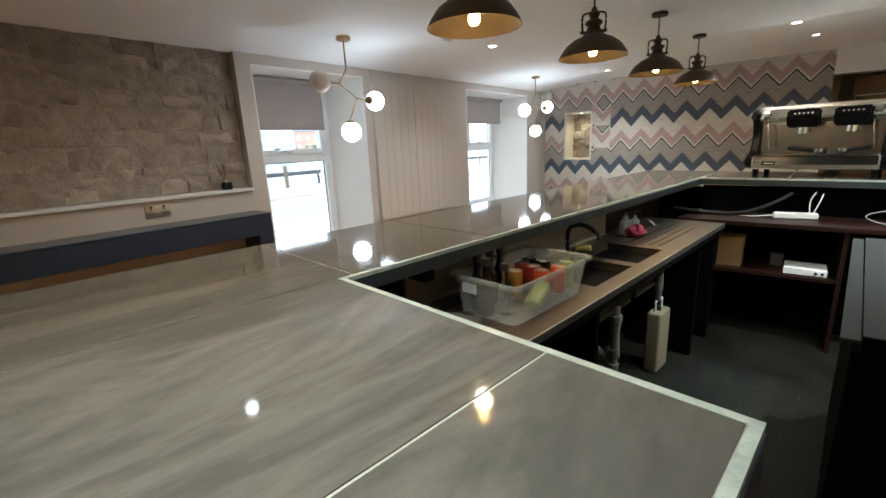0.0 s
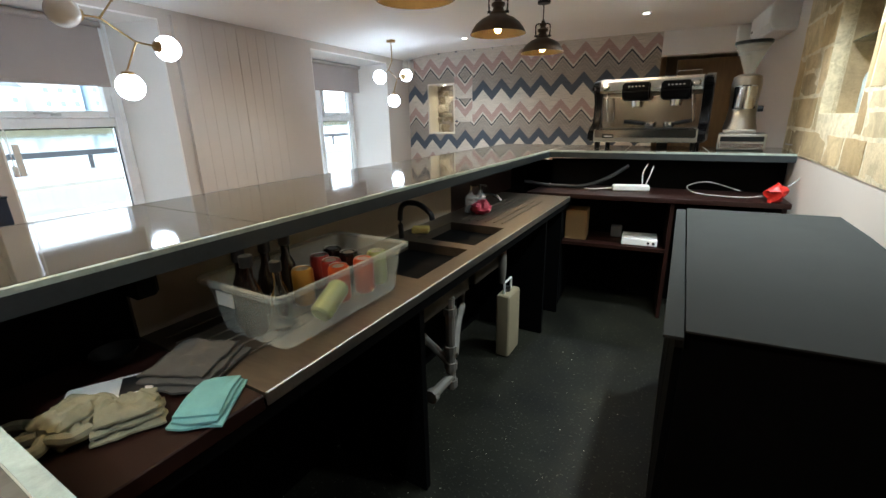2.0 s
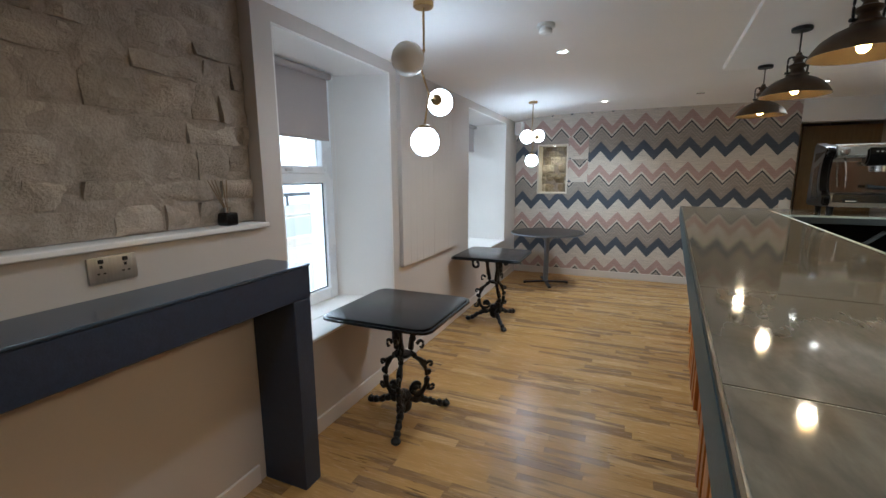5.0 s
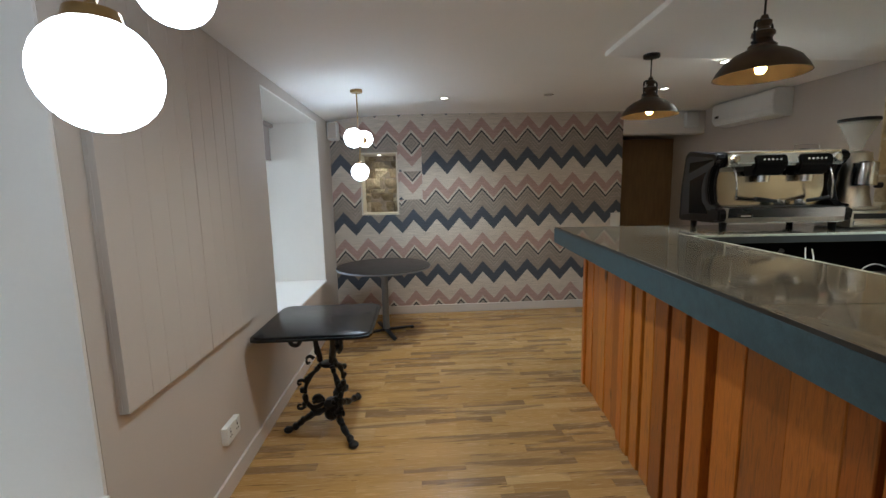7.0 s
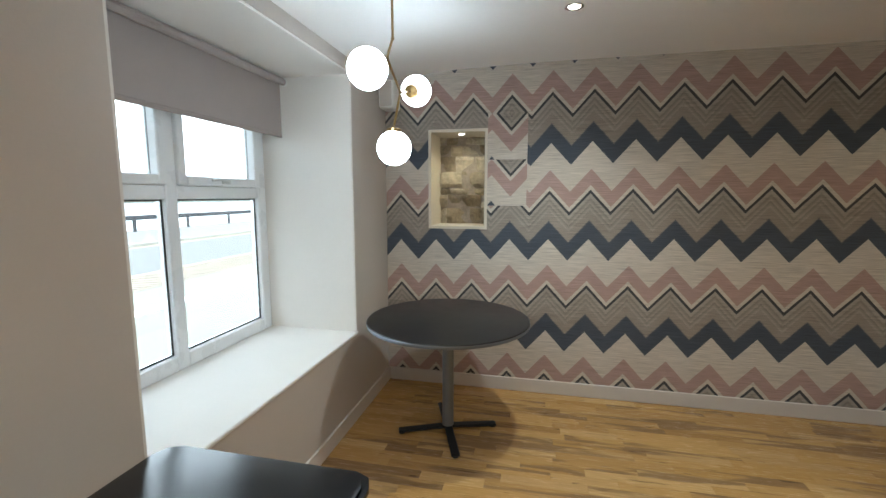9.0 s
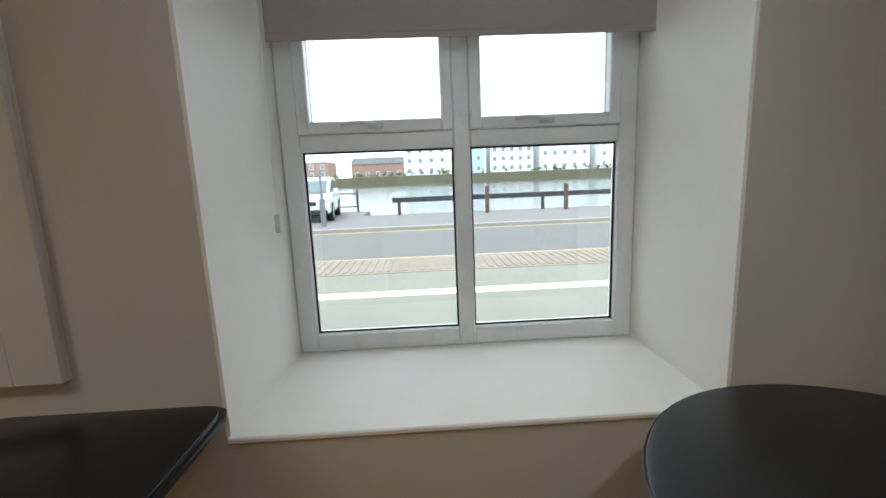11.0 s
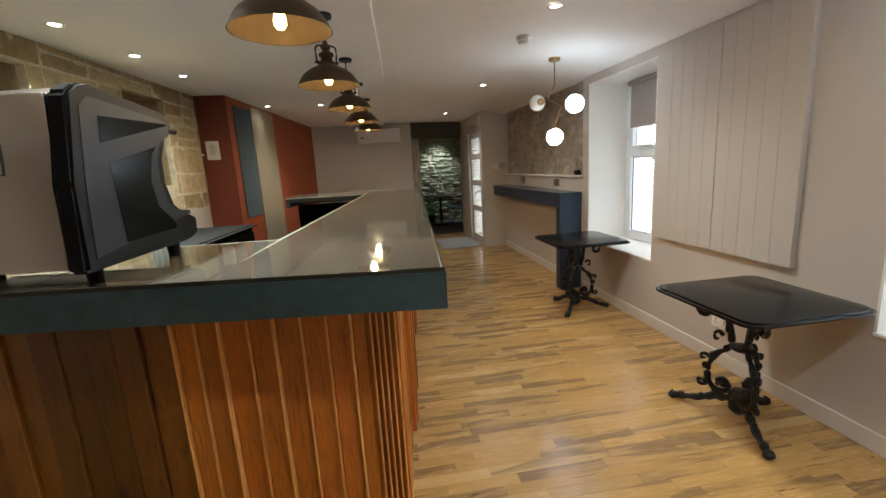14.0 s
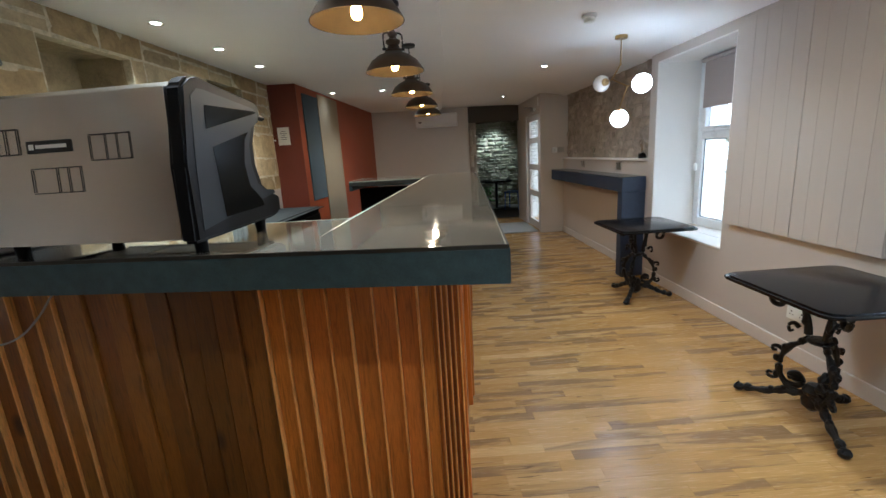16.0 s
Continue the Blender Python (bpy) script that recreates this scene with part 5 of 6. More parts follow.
for k in range(6):
    part("drainer_ridge", box(fresh(), 0.58 + 0.05 * k, 0.592 + 0.05 * k, 2.76, 3.45, 0.904, 0.909, 0.002), SINKSTEEL, t)
    part("drainer_ridge", box(fresh(), 0.50 + 0.055 * k, 0.512 + 0.055 * k, 1.17, 1.55, 0.904, 0.908, 0.0015), SINKSTEEL, t)
part("splash_board", box(fresh(), 0.421, 0.44, 1.14, 2.9, 0.905, 1.10), PALEBOARD, t, "beige painted splash board")
part("splash_board", box(fresh(), 0.421, 0.44, 2.902, 3.9, 0.905, 1.10), DARKTIMBER, t, "dark brown splash board")
bm = fresh()
for v in (0.76, 1.8, 3.3, 3.68):
    box(bm, 0.45, 0.92, v, v + 0.03, 0, 0.862)
box(bm, 0.45, 0.93, 0.76, 3.72, 0.84, 0.862)
box(bm, 0.93, 0.95, 0.76, 3.72, 0.83, 0.872)
part("frame", bm, BLACK, t)
part("bracket", box(fresh(), 0.44, 0.62, 1.08, 1.14, 1.07, 1.13, 0.01), BLACK, t)
bm = tube(fresh(), curve_pts([(0.50, 2.29, 0.904), (0.50, 2.29, 1.03), (0.54, 2.28, 1.08), (0.62, 2.27, 1.085), (0.69, 2.26, 1.05), (0.70, 2.26, 1.02)], 6), 0.013, 10)
part("tap", bm, MATBLACK, t, "dark arched kitchen tap")
bm = fresh()
for v in (3.05, 3.2):
    rod(bm, (0.52, v, 0.904), (0.52, v, 0.96), 0.014)
    rod(bm, (0.49, v, 0.965), (0.56, v, 0.975), 0.011)
tube(bm, curve_pts([(0.52, 3.12, 0.93), (0.56, 3.12, 0.99), (0.64, 3.12, 0.985), (0.68, 3.12, 0.955)], 5), 0.011)
rod(bm, (0.52, 3.05, 0.935), (0.52, 3.2, 0.935), 0.012)
part("mixer_tap", bm, CHROME, t, "chrome mixer tap")
# waste pipes
bm = fresh()
rod(bm, (0.88, 2.09, 0.74), (0.88, 2.09, 0.30), 0.021)
rod(bm, (0.88, 2.09, 0.42), (0.66, 2.05, 0.62), 0.018)
rod(bm, (0.88, 2.09, 0.36), (0.88, 1.93, 0.36), 0.021)
for z in (0.31, 0.4, 0.48, 0.66):
    rod(bm, (0.88, 2.09, z), (0.88, 2.09, z + 0.035), 0.029)
rod(bm, (0.88, 1.945, 0.36), (0.88, 1.915, 0.36), 0.03)
tube(bm, curve_pts([(0.72, 2.5, 0.716), (0.72, 2.5, 0.6), (0.74, 2.45, 0.54), (0.78, 2.38, 0.56), (0.80, 2.3, 0.5), (0.88, 2.12, 0.45)], 5), 0.02)
part("waste_pipe", bm, PIPEGREY, t, "grey white plastic waste pipe")

t = thing("jerrycan", "slim cream plastic container with a handle", "container", tuple(uv(0.79, 2.99)), -5.4)
bm = box(fresh(), -0.042, 0.048, -0.095, 0.095, 0, 0.42, 0.02, 3)
part("body", bm, mat("cream_plastic", "8f856b", 0.45, var=0.08), t)
part("handle", tube(fresh(), [(0.0, -0.06, 0.415), (0.0, -0.06, 0.49), (0.0, 0.05, 0.49), (0.0, 0.05, 0.415)], 0.007), WHITEPLASTIC, t)
part("cap", rod(fresh(), (0, -0.01, 0.415), (0, -0.01, 0.45), 0.02), RUBBER, t)
t = thing("shopping_bag", "slumped navy and white bag under the worktop", "bag", tuple(uv(0.72, 1.28)), 20)
for nm, zz, rr, mm in (("sack", 0.12, 0.13, mat("navy_bag_plastic", "1a2238", 0.4, var=0.2)), ("white_lining", 0.2, 0.09, WHITEPLASTIC)):
    bm = ball(fresh(), (0, 0, zz), rr, 24, (1, 0.8, 0.92))
    for v in bm.verts:
        v.co += Vector((noise.noise(v.co * 14), noise.noise(v.co * 14 + Vector((3, 0, 0))), noise.noise(v.co * 11))) * 0.035
        v.co.z = max(v.co.z, 0.0)
    part(nm, bm, mm, t)
t = thing("hose_gun", "short grey hose end hanging under the worktop", "hose", tuple(uv(0.9, 2.62, 0.62)), -5.4)
part("nozzle", spun(fresh(), [(0, 0), (0.015, 0), (0.022, 0.1), (0.018, 0.2), (0.012, 0.24), (0, 0.24)], 12), PIPEGREY, t)

# north shelf run under the coffee machine
t = thing("shelf_unit", "dark brown open shelf unit under the bar top", "shelf unit", (0, 0, 0))
part("worktop", prism(fresh(), [(2.62, 4.08), (4.28, 4.10), (4.30, 4.55), (2.70, 4.60)], 0.872, 0.905, 0.003), DARKTIMBER, t)
part("shelf", prism(fresh(), [(2.9, 4.12), (3.62, 4.13), (3.62, 4.5), (2.9, 4.5)], 0.505, 0.53), DARKTIMBER, t)
for x in (2.88, 3.62, 4.24):
    part("upright", box(fresh(), x, x + 0.025, 4.12, 4.54, 0, 0.872), DARKTIMBER if x > 3 else BLACK, t)
part("back_panel", prism(fresh(), [(2.72, 4.545), (4.32, 4.53), (4.32, 4.55), (2.72, 4.565)], 0, 1.12), BLACK, t)
t = thing("cardboard_box", "tan cardboard box on the open shelf", "box", (2.99, 4.28, 0.53))
part("carton", box(fresh(), -0.08, 0.08, -0.08, 0.1, 0, 0.23, 0.004), mat("tan_card", "9b7a4f", 0.8, var=0.1), t)
t = thing("amplifier", "white slim amplifier with two small knobs", "amplifier", (3.45, 4.26, 0.53))
part("case", box(fresh(), -0.12, 0.12, -0.1, 0.1, 0.004, 0.055, 0.004), WHITEPLASTIC, t)
for x in (0.06, 0.095):
    part("knob", rod(fresh(), (x, -0.1, 0.03), (x, -0.112, 0.03), 0.009), CHROME, t)
t = thing("grey_adapter", "small grey power adapter on the shelf back", "adapter", (3.28, 4.4, 0.53))
part("case", box(fresh(), -0.04, 0.04, -0.03, 0.03, 0, 0.09, 0.006), GREYMETAL, t)
t = thing("power_strip", "white extension lead with trailing wires", "extension lead", (3.35, 4.36, 0.905), 8)
part("block", box(fresh(), -0.13, 0.13, -0.03, 0.03, 0, 0.045, 0.008), WHITEPLASTIC, t)
for line in ([(0.1, 0, 0.04), (0.13, 0.02, 0.12), (0.15, 0.05, 0.18)], [(0.08, 0, 0.04), (0.08, 0.03, 0.13), (0.11, 0.06, 0.19)], [(-0.13, 0, 0.02), (-0.25, -0.02, 0.01), (-0.33, 0.03, 0.006)]):
    part("wire", tube(fresh(), curve_pts(line, 5), 0.004, 6), WHITEPLASTIC, t)
t = thing("grey_hose", "long grey hose lying on the brown worktop", "hose", (0, 0, 0))
part("tube", tube(fresh(), curve_pts([(2.55, 4.30, 0.955), (2.75, 4.33, 0.925), (3.0, 4.36, 0.925), (3.18, 4.40, 0.99), (3.32, 4.46, 1.08)], 8), 0.014), RUBBER, t)
PALECABLE = mat("pale_grey_cable", "9d9b96", 0.5, var=0.1, bump=0.0)
t = thing("white_cable", "white mains cable hanging in a loop", "cable", (0, 0, 0))
part("wire", tube(fresh(), curve_pts([(4.30, 4.60, 1.24), (4.36, 4.42, 1.22), (4.36, 4.2, 1.15), (4.25, 4.16, 1.0), (4.1, 4.25, 0.915), (3.8, 4.3, 0.915), (3.72, 4.32, 0.96), (3.85, 4.36, 0.99), (4.05, 4.4, 0.93)], 7), 0.0038, 6), PALECABLE, t)
t = thing("red_cloth", "crumpled red cloth on the worktop corner", "cloth", (4.2, 4.15, 0.905))
bm = ball(fresh(), (0, 0, 0.055), 0.062, 24, (0.75, 0.75, 1.0))
for v in bm.verts:
    v.co += Vector((noise.noise(v.co * 22), noise.noise(v.co * 22 + Vector((5, 0, 0))), 0.8 * noise.noise(v.co * 18))) * 0.035
    v.co.z = max(v.co.z, 0.0)
part("folds", bm, RED, t)

# back counter
t = thing("back_counter", "black back counter with a grey vinyl top", "counter", (0, 0, 0))
part("top", prism(fresh(), [(3.535, 1.85), (4.10, 1.85), (4.26, 3.29), (3.64, 3.29)], 0.994, 1.0, 0.002), GREYTOP, t)
part("edge_strip", prism(fresh(), [(3.49, 1.83), (3.532, 1.83), (3.636, 3.29), (3.595, 3.29)], 0.984, 0.992, 0.002), GREYTOP, t)
part("body", prism(fresh(), [(3.54, 1.88), (4.09, 1.88), (4.25, 3.27), (3.66, 3.27)], 0.0, 0.9935), BLACK, t)
for k in range(3):
    a, b = 1.90 + 0.46 * k, 2.33 + 0.46 * k
    xa, xb = 3.52 + 0.072 * (a - 1.85), 3.52 + 0.072 * (b - 1.85)
    part("door", prism(fresh(), [(xa, a), (xa + 0.018, a), (xb + 0.018, b), (xb, b)], 0.1, 0.93), BLACK, t)

# clutter on the worktop
t = thing("storage_tub", "frosted clear plastic tub full of bottles and cans", "tub", tuple(uv(0.73, 1.52, 0.905)), -5.4)
bm = fresh()
W, L, hh, w2 = 0.155, 0.26, 0.16, 0.003


def ring(bm, w, l, z, r=0.03):
    out = []
    for cx, cy, a0 in ((w - r, l - r, 0), (-w + r, l - r, 90), (-w + r, -l + r, 180), (w - r, -l + r, 270)):
        for k in range(4):
            a = radians(a0 + 30 * k)
            out.append(bm.verts.new((cx + r * math.cos(a), cy + r * math.sin(a), z)))
    return out


rings = [ring(bm, W - 0.02, L - 0.02, 0.001), ring(bm, W, L, hh), ring(bm, W + 0.016, L + 0.016, hh + 0.002), ring(bm, W + 0.016, L + 0.016, hh - 0.012), ring(bm, W + 0.013, L + 0.013, hh - 0.012), ring(bm, W + 0.013, L + 0.013, hh - 0.001), ring(bm, W - 0.003, L - 0.003, hh - 0.003), ring(bm, W - 0.023, L - 0.023, 0.004)]
for a, b in zip(rings, rings[1:]):
    for k in range(16):
        bm.faces.new((a[k], a[(k + 1) % 16], b[(k + 1) % 16], b[k]))
bm.faces.new(rings[0][::-1])
bm.faces.new(rings[-1])
part("tub", bm, TUBPLASTIC, t)
part("label", box(fresh(), -0.10, -0.03, -L + 0.003, -L + 0.0045, 0.09, 0.13), PAPER, t)

DARKBOTTLE = mat("dark_brown_bottle", "150b08", 0.12, var=0.1, bump=0.0)
GOLD = mat("gold_can", "a57a34", 0.3, metal=0.7, var=0.15)
ORANGECAN = mat("orange_can", "b0491b", 0.35, metal=0.3, var=0.15)
GREENCAN = mat("pale_green_can", "9aa56a", 0.35, metal=0.3, var=0.2)
REDCAN = mat("dull_red_can", "7c2620", 0.35, metal=0.3, var=0.2)
BOTTLE = [(0, 0), (0.026, 0), (0.028, 0.006), (0.028, 0.09), (0.022, 0.115), (0.012, 0.14), (0.0115, 0.18), (0.014, 0.182), (0.014, 0.195), (0, 0.196)]
CAN = [(0, 0), (0.026, 0.0), (0.032, 0.008), (0.032, 0.104), (0.027, 0.114), (0.026, 0.112), (0, 0.110)]


def vessel(name, label, cat, u, v, z, prof, m, cap=None, lean=0.0, scale=1.0, group="drinks in the tub"):
    t = thing(name, label, cat, tuple(uv(u + 0.03, v, z)), 0, group)
    t.matrix_basis = t.matrix_basis @ Matrix.Rotation(radians(lean), 4, "X") @ Matrix.Scale(scale, 4)
    part("body", spun(fresh(), prof, 18), m, t)
    if cap:
        part("cap", spun(fresh(), [(0.0146, 0.17), (0.0155, 0.17), (0.0155, 0.197), (0, 0.199)], 14), cap, t)
    else:
        part("can_lid", spun(fresh(), [(0, 0.111), (0.025, 0.1115), (0.026, 0.1145), (0.027, 0.1142)], 18), STEEL, t)


for u, v in ((0.62, 1.33), (0.68, 1.31), (0.61, 1.42), (0.60, 1.50)):
    vessel("soft_drink_bottle", "small dark bottle standing in the clear tub", "bottle", u, v, 0.91, BOTTLE, DARKBOTTLE, RUBBER, 0, 1.12)
vessel("soft_drink_bottle", "small clear bottle standing in the clear tub", "bottle", 0.73, 1.36, 0.91, BOTTLE, BOTTLEGLASS, RUBBER)
vessel("drink_can", "pale green can lying tilted in the tub", "can", 0.81, 1.42, 0.94, CAN, GREENCAN, None, -62)
for u, v, m, lab in ((0.69, 1.48, GOLD, "gold drink can standing in the tub"), (0.77, 1.55, ORANGECAN, "orange drink can standing in the tub"), (0.79, 1.64, ORANGECAN, "orange drink can standing in the tub"), (0.71, 1.58, REDCAN, "dull red drink can standing in the tub"), (0.64, 1.60, REDCAN, "dull red drink can standing in the tub"), (0.62, 1.68, DARKBOTTLE, "dark drink can standing in the tub"), (0.70, 1.67, DARKBOTTLE, "dark drink can standing in the tub"), (0.78, 1.72, GREENCAN, "pale green can standing in the tub")):
    vessel("drink_can", lab, "can", u, v, 0.93, CAN, m)
for u, v in ((0.56, 2.93), (0.60, 2.98)):
    t = thing("soap_bottle", "clear pump bottle of hand soap by the sink", "soap bottle", tuple(uv(u, v, 0.904)), 0, "soap by the sink")
    part("body", spun(fresh(), [(0, 0), (0.032, 0), (0.034, 0.01), (0.032, 0.1), (0.014, 0.125), (0.013, 0.135), (0, 0.135)], 16), SMOKEDPLASTIC, t)
    bm = rod(fresh(), (0, 0, 0.135), (0, 0, 0.17), 0.006)
    rod(bm, (0, 0, 0.168), (0.04, 0, 0.165), 0.006)
    part("pump", bm, CHROME, t)
t = thing("pink_scrubber", "crumpled pink mesh scrubber by the sink", "scrubber", tuple(uv(0.63, 2.93, 0.904)), 10)
bm = ball(fresh(), (0, 0, 0.04), 0.052, 24, (1.1, 1, 0.8))
for v in bm.verts:
    v.co += v.co.normalized() * 0.03 * noise.noise(v.co * 55)
    v.co.z = max(v.co.z, 0.0)
part("mesh_ball", bm, PINK, t)
t = thing("sponge", "small yellow sponge by the tap", "sponge", tuple(uv(0.53, 2.42, 0.904)), 20)
part("block", box(fresh(), -0.045, 0.045, -0.03, 0.03, 0, 0.03, 0.006), mat("yellow_sponge", "b5a25a", 0.9, var=0.2, bump=0.4), t)


def rumpled(name, label, cat, u, v, z, w, l, h, m, rz, seed, folds=10.0):
    """Cloth folded over itself into layers that wave."""
    t = thing(name, label, cat, tuple(uv(u, v, z)), rz)
    off = Vector((seed, seed * 2, 0))
    for layer in range(3):
        bm = fresh()
        bmesh.ops.create_grid(bm, x_segments=26, y_segments=26, size=0.5)
        for p in bm.verts:
            x, y = p.co.x, p.co.y
            q = Vector((x * folds * 0.3, y * folds * 0.3, layer * 3.0)) + off
            edge = min(0.5 - abs(x), 0.5 - abs(y))
            shrink = 1 - 0.08 * layer
            p.co.x = (x * shrink + 0.07 * noise.noise(q * 1.3)) * w
            p.co.y = (y * shrink + 0.07 * noise.noise(q * 1.3 + Vector((9, 0, 0)))) * l
            lift = 0.5 + 0.5 * noise.noise(q * 1.7)
            p.co.z = h * (0.12 + 0.27 * layer) + h * 0.45 * lift * min(1, edge * 6) + 0.002
        geo = bmesh.ops.extrude_face_region(bm, geom=bm.faces[:])
        for p in [g for g in geo["geom"] if isinstance(g, bmesh.types.BMVert)]:
            p.co.z -= 0.005
        for p in bm.verts:
            p.co.z = max(p.co.z, 0.0006)
        part("fold", bm, m, t)
    return t


KHAKI = mat("khaki_glove_fabric", "8d8a72", 0.9, var=0.18, scale=25, bump=0.3, fine=600)
GREYCLOTH = mat("grey_terry_cloth", "55534f", 0.95, var=0.15, scale=30, bump=0.4, fine=700)
AQUA = mat("aqua_cloth", "7fb4b2", 0.9, var=0.1, scale=25, bump=0.3, fine=600)
GREENRUB = mat("green_glove_rubber", "3f7f6c", 0.6, var=0.2)
rumpled("grey_towel", "folded dark grey towel on the worktop", "towel", 0.74, 1.12, 0.908, 0.17, 0.19, 0.05, GREYCLOTH, 20, 3.0)
rumpled("aqua_cloth", "folded pale aqua cleaning cloth on the worktop edge", "cloth", 0.89, 1.06, 0.905, 0.10, 0.15, 0.03, AQUA, 30, 7.0, 4.0)
for u, v, rz, sd, lab in ((0.72, 0.89, 15, 11.0, "crumpled khaki work glove with green fingertips"), (0.80, 0.95, -30, 16.0, "crumpled khaki work glove lying over the other")):
    t = rumpled("work_glove", lab, "glove", u, v, 0.902, 0.095, 0.12, 0.055, KHAKI, rz, sd, 13.0)
    for k in range(4):
        a = radians(205 + 24 * k)
        c, d = Vector((0.045 * math.cos(a), 0.055 * math.sin(a), 0.02)), Vector((math.cos(a), math.sin(a), 0))
        side = Vector((-d.y, d.x, 0)) * (0.012 if k % 2 else -0.01)
        fg = part("finger", tube(fresh(), curve_pts([c, c + d * 0.03 + side, c + d * 0.055 + Vector((0, 0, 0.006)), c + d * 0.075 - side + Vector((0, 0, -0.009))], 3), [0.013, 0.0135, 0.0125, 0.012, 0.0125, 0.012, 0.011, 0.01, 0.009, 0.006]), KHAKI, t)
        if k % 2 == 0:
            part("fingertip", ball(fresh(), c + d * 0.075 - side + Vector((0, 0, -0.009)), 0.0125, 10, (1.1, 1.1, 0.9)), GREENRUB, fg, "green rubber fingertip")
t = thing("kitchen_scale", "white digital kitchen scale beside the gloves", "scale", tuple(uv(0.68, 0.97, 0.902)), -35)
part("case", box(fresh(), -0.05, 0.05, -0.08, 0.08, 0, 0.022, 0.006, 2), WHITEPLASTIC, t)
part("display", box(fresh(), -0.035, 0.035, 0.02, 0.065, 0.022, 0.0235), RUBBER, t)
t = thing("black_dish", "small black round dish at the worktop back", "dish", tuple(uv(0.52, 1.05, 0.902)), 0)
part("bowl", spun(fresh(), [(0, 0), (0.03, 0), (0.05, 0.03), (0.052, 0.034), (0.048, 0.032), (0.028, 0.005), (0, 0.005)], 20), RUBBER, t)

# ---- coffee machine ----
M = thing("espresso_machine", "steel espresso machine with black side panels", "espresso machine", (3.0, 4.605, TOP + 0.001), -8)
M.scale = (1.0, 1, 0.95)
Wm = 0.79
D = 0.505
TILT = Matrix.Translation((0, D - 0.02, 0.555)) @ Matrix.Rotation(radians(5.2), 4, "X") @ Matrix.Translation((0, -D + 0.02, -0.555))
part("back_panel", box(fresh(), 0.042, Wm - 0.042, D - 0.03, D - 0.012, 0.055, 0.555, 0.006, 2), MIRRORSTEEL, M, "polished steel back panel", at=TILT)
bm = fresh()
side_prism(bm, [(D - 0.012, 0.50), (D - 0.012, 0.545), (D - 0.06, 0.575), (0.14, 0.562), (0.05, 0.548), (0.05, 0.535), (0.14, 0.545), (D - 0.06, 0.55)], 0.045, Wm - 0.045, "x")
part("top_cover", bm, MIRRORSTEEL, M)
prof = [(D + 0.045, 0.045), (D + 0.026, 0.3), (D - 0.01, 0.555), (D - 0.05, 0.588), (D - 0.09, 0.588), (0.075, 0.548), (0.05, 0.525), (0.05, 0.49), (0.12, 0.455), (0.155, 0.38), (0.16, 0.29), (0.13, 0.20), (0.08, 0.165), (-0.005, 0.155), (-0.015, 0.14), (-0.01, 0.075), (0.05, 0.06)]
holes = [[(D - 0.1, 0.5), (D - 0.09, 0.42), (0.09, 0.50), (0.1, 0.505)], [(D - 0.11, 0.36), (D - 0.12, 0.11), (0.13, 0.12), (0.14, 0.15), (0.21, 0.21), (0.225, 0.3), (0.2, 0.39), (0.17, 0.42)]]
SIDEPANEL = mat("black_moulded_plastic", "060608", 0.33, spec=0.22, var=0.15, scale=10, bump=0.03)
SIDEFACE = mat("satin_dark_grey", "30343a", 0.36, metal=0.5, var=0.1, scale=8, bump=0.02)
SMOKED = mat("smoked_dark_window", "020303", 0.2, var=0.05, bump=0.0, spec=0.18)
for x0, x1, s in ((-0.018, 0.04, -1), (Wm - 0.04, Wm + 0.018, 1)):
    bm = side_prism(fresh(), prof, x0, x1, "x")
    bmesh.ops.bevel(bm, geom=bm.edges[:], offset=0.011, segments=3, affect="EDGES")
    sp = part("side_panel", bm, SIDEPANEL, M, "black moulded side panel")
    cy, cz = 0.27, 0.32
    face = [(cy + (y - cy) * 0.86, cz + (z - cz) * 0.86) for y, z in prof[:15]]
    xf = x0 - 0.0015 if s < 0 else x1 - 0.0005
    part("side_face", side_prism(fresh(), face, xf, xf + 0.002, "x"), SIDEFACE, sp, "satin dark grey side plate")
    xw = x0 - 0.003 if s < 0 else x1 + 0.001
    for hpoly in holes:
        part("side_window", side_prism(fresh(), hpoly, xw, xw + 0.002, "x"), SMOKED, sp, "dark smoked window")
part("boiler_body", box(fresh(), 0.042, Wm - 0.042, 0.17, D - 0.031, 0.07, 0.50, 0.004), STEEL, M)
part("splash_back", box(fresh(), 0.042, Wm - 0.042, 0.162, 0.1695, 0.17, 0.42), mat("warm_mirror_steel", "a59c90", 0.16, metal=1.0, var=0.12, scale=6, bump=0.01), M)
part("drip_tray", box(fresh(), 0.03, Wm - 0.03, -0.012, 0.165, 0.065, 0.165, 0.008, 2), STEEL, M)
part("front_plate", side_prism(fresh(), [(-0.013, 0.165), (-0.022, 0.16), (-0.006, 0.06), (0.0, 0.06)], 0.04, Wm - 0.04, "x"), CHROME, M)
part("tray_grid", box(fresh(), 0.06, Wm - 0.06, 0.01, 0.155, 0.1655, 0.17), MATBLACK, M)
part("head_panel", side_prism(fresh(), [(0.05, 0.535), (0.03, 0.47), (0.045, 0.45), (0.17, 0.44), (0.17, 0.55)], 0.045, Wm - 0.045, "x"), CHROME, M)
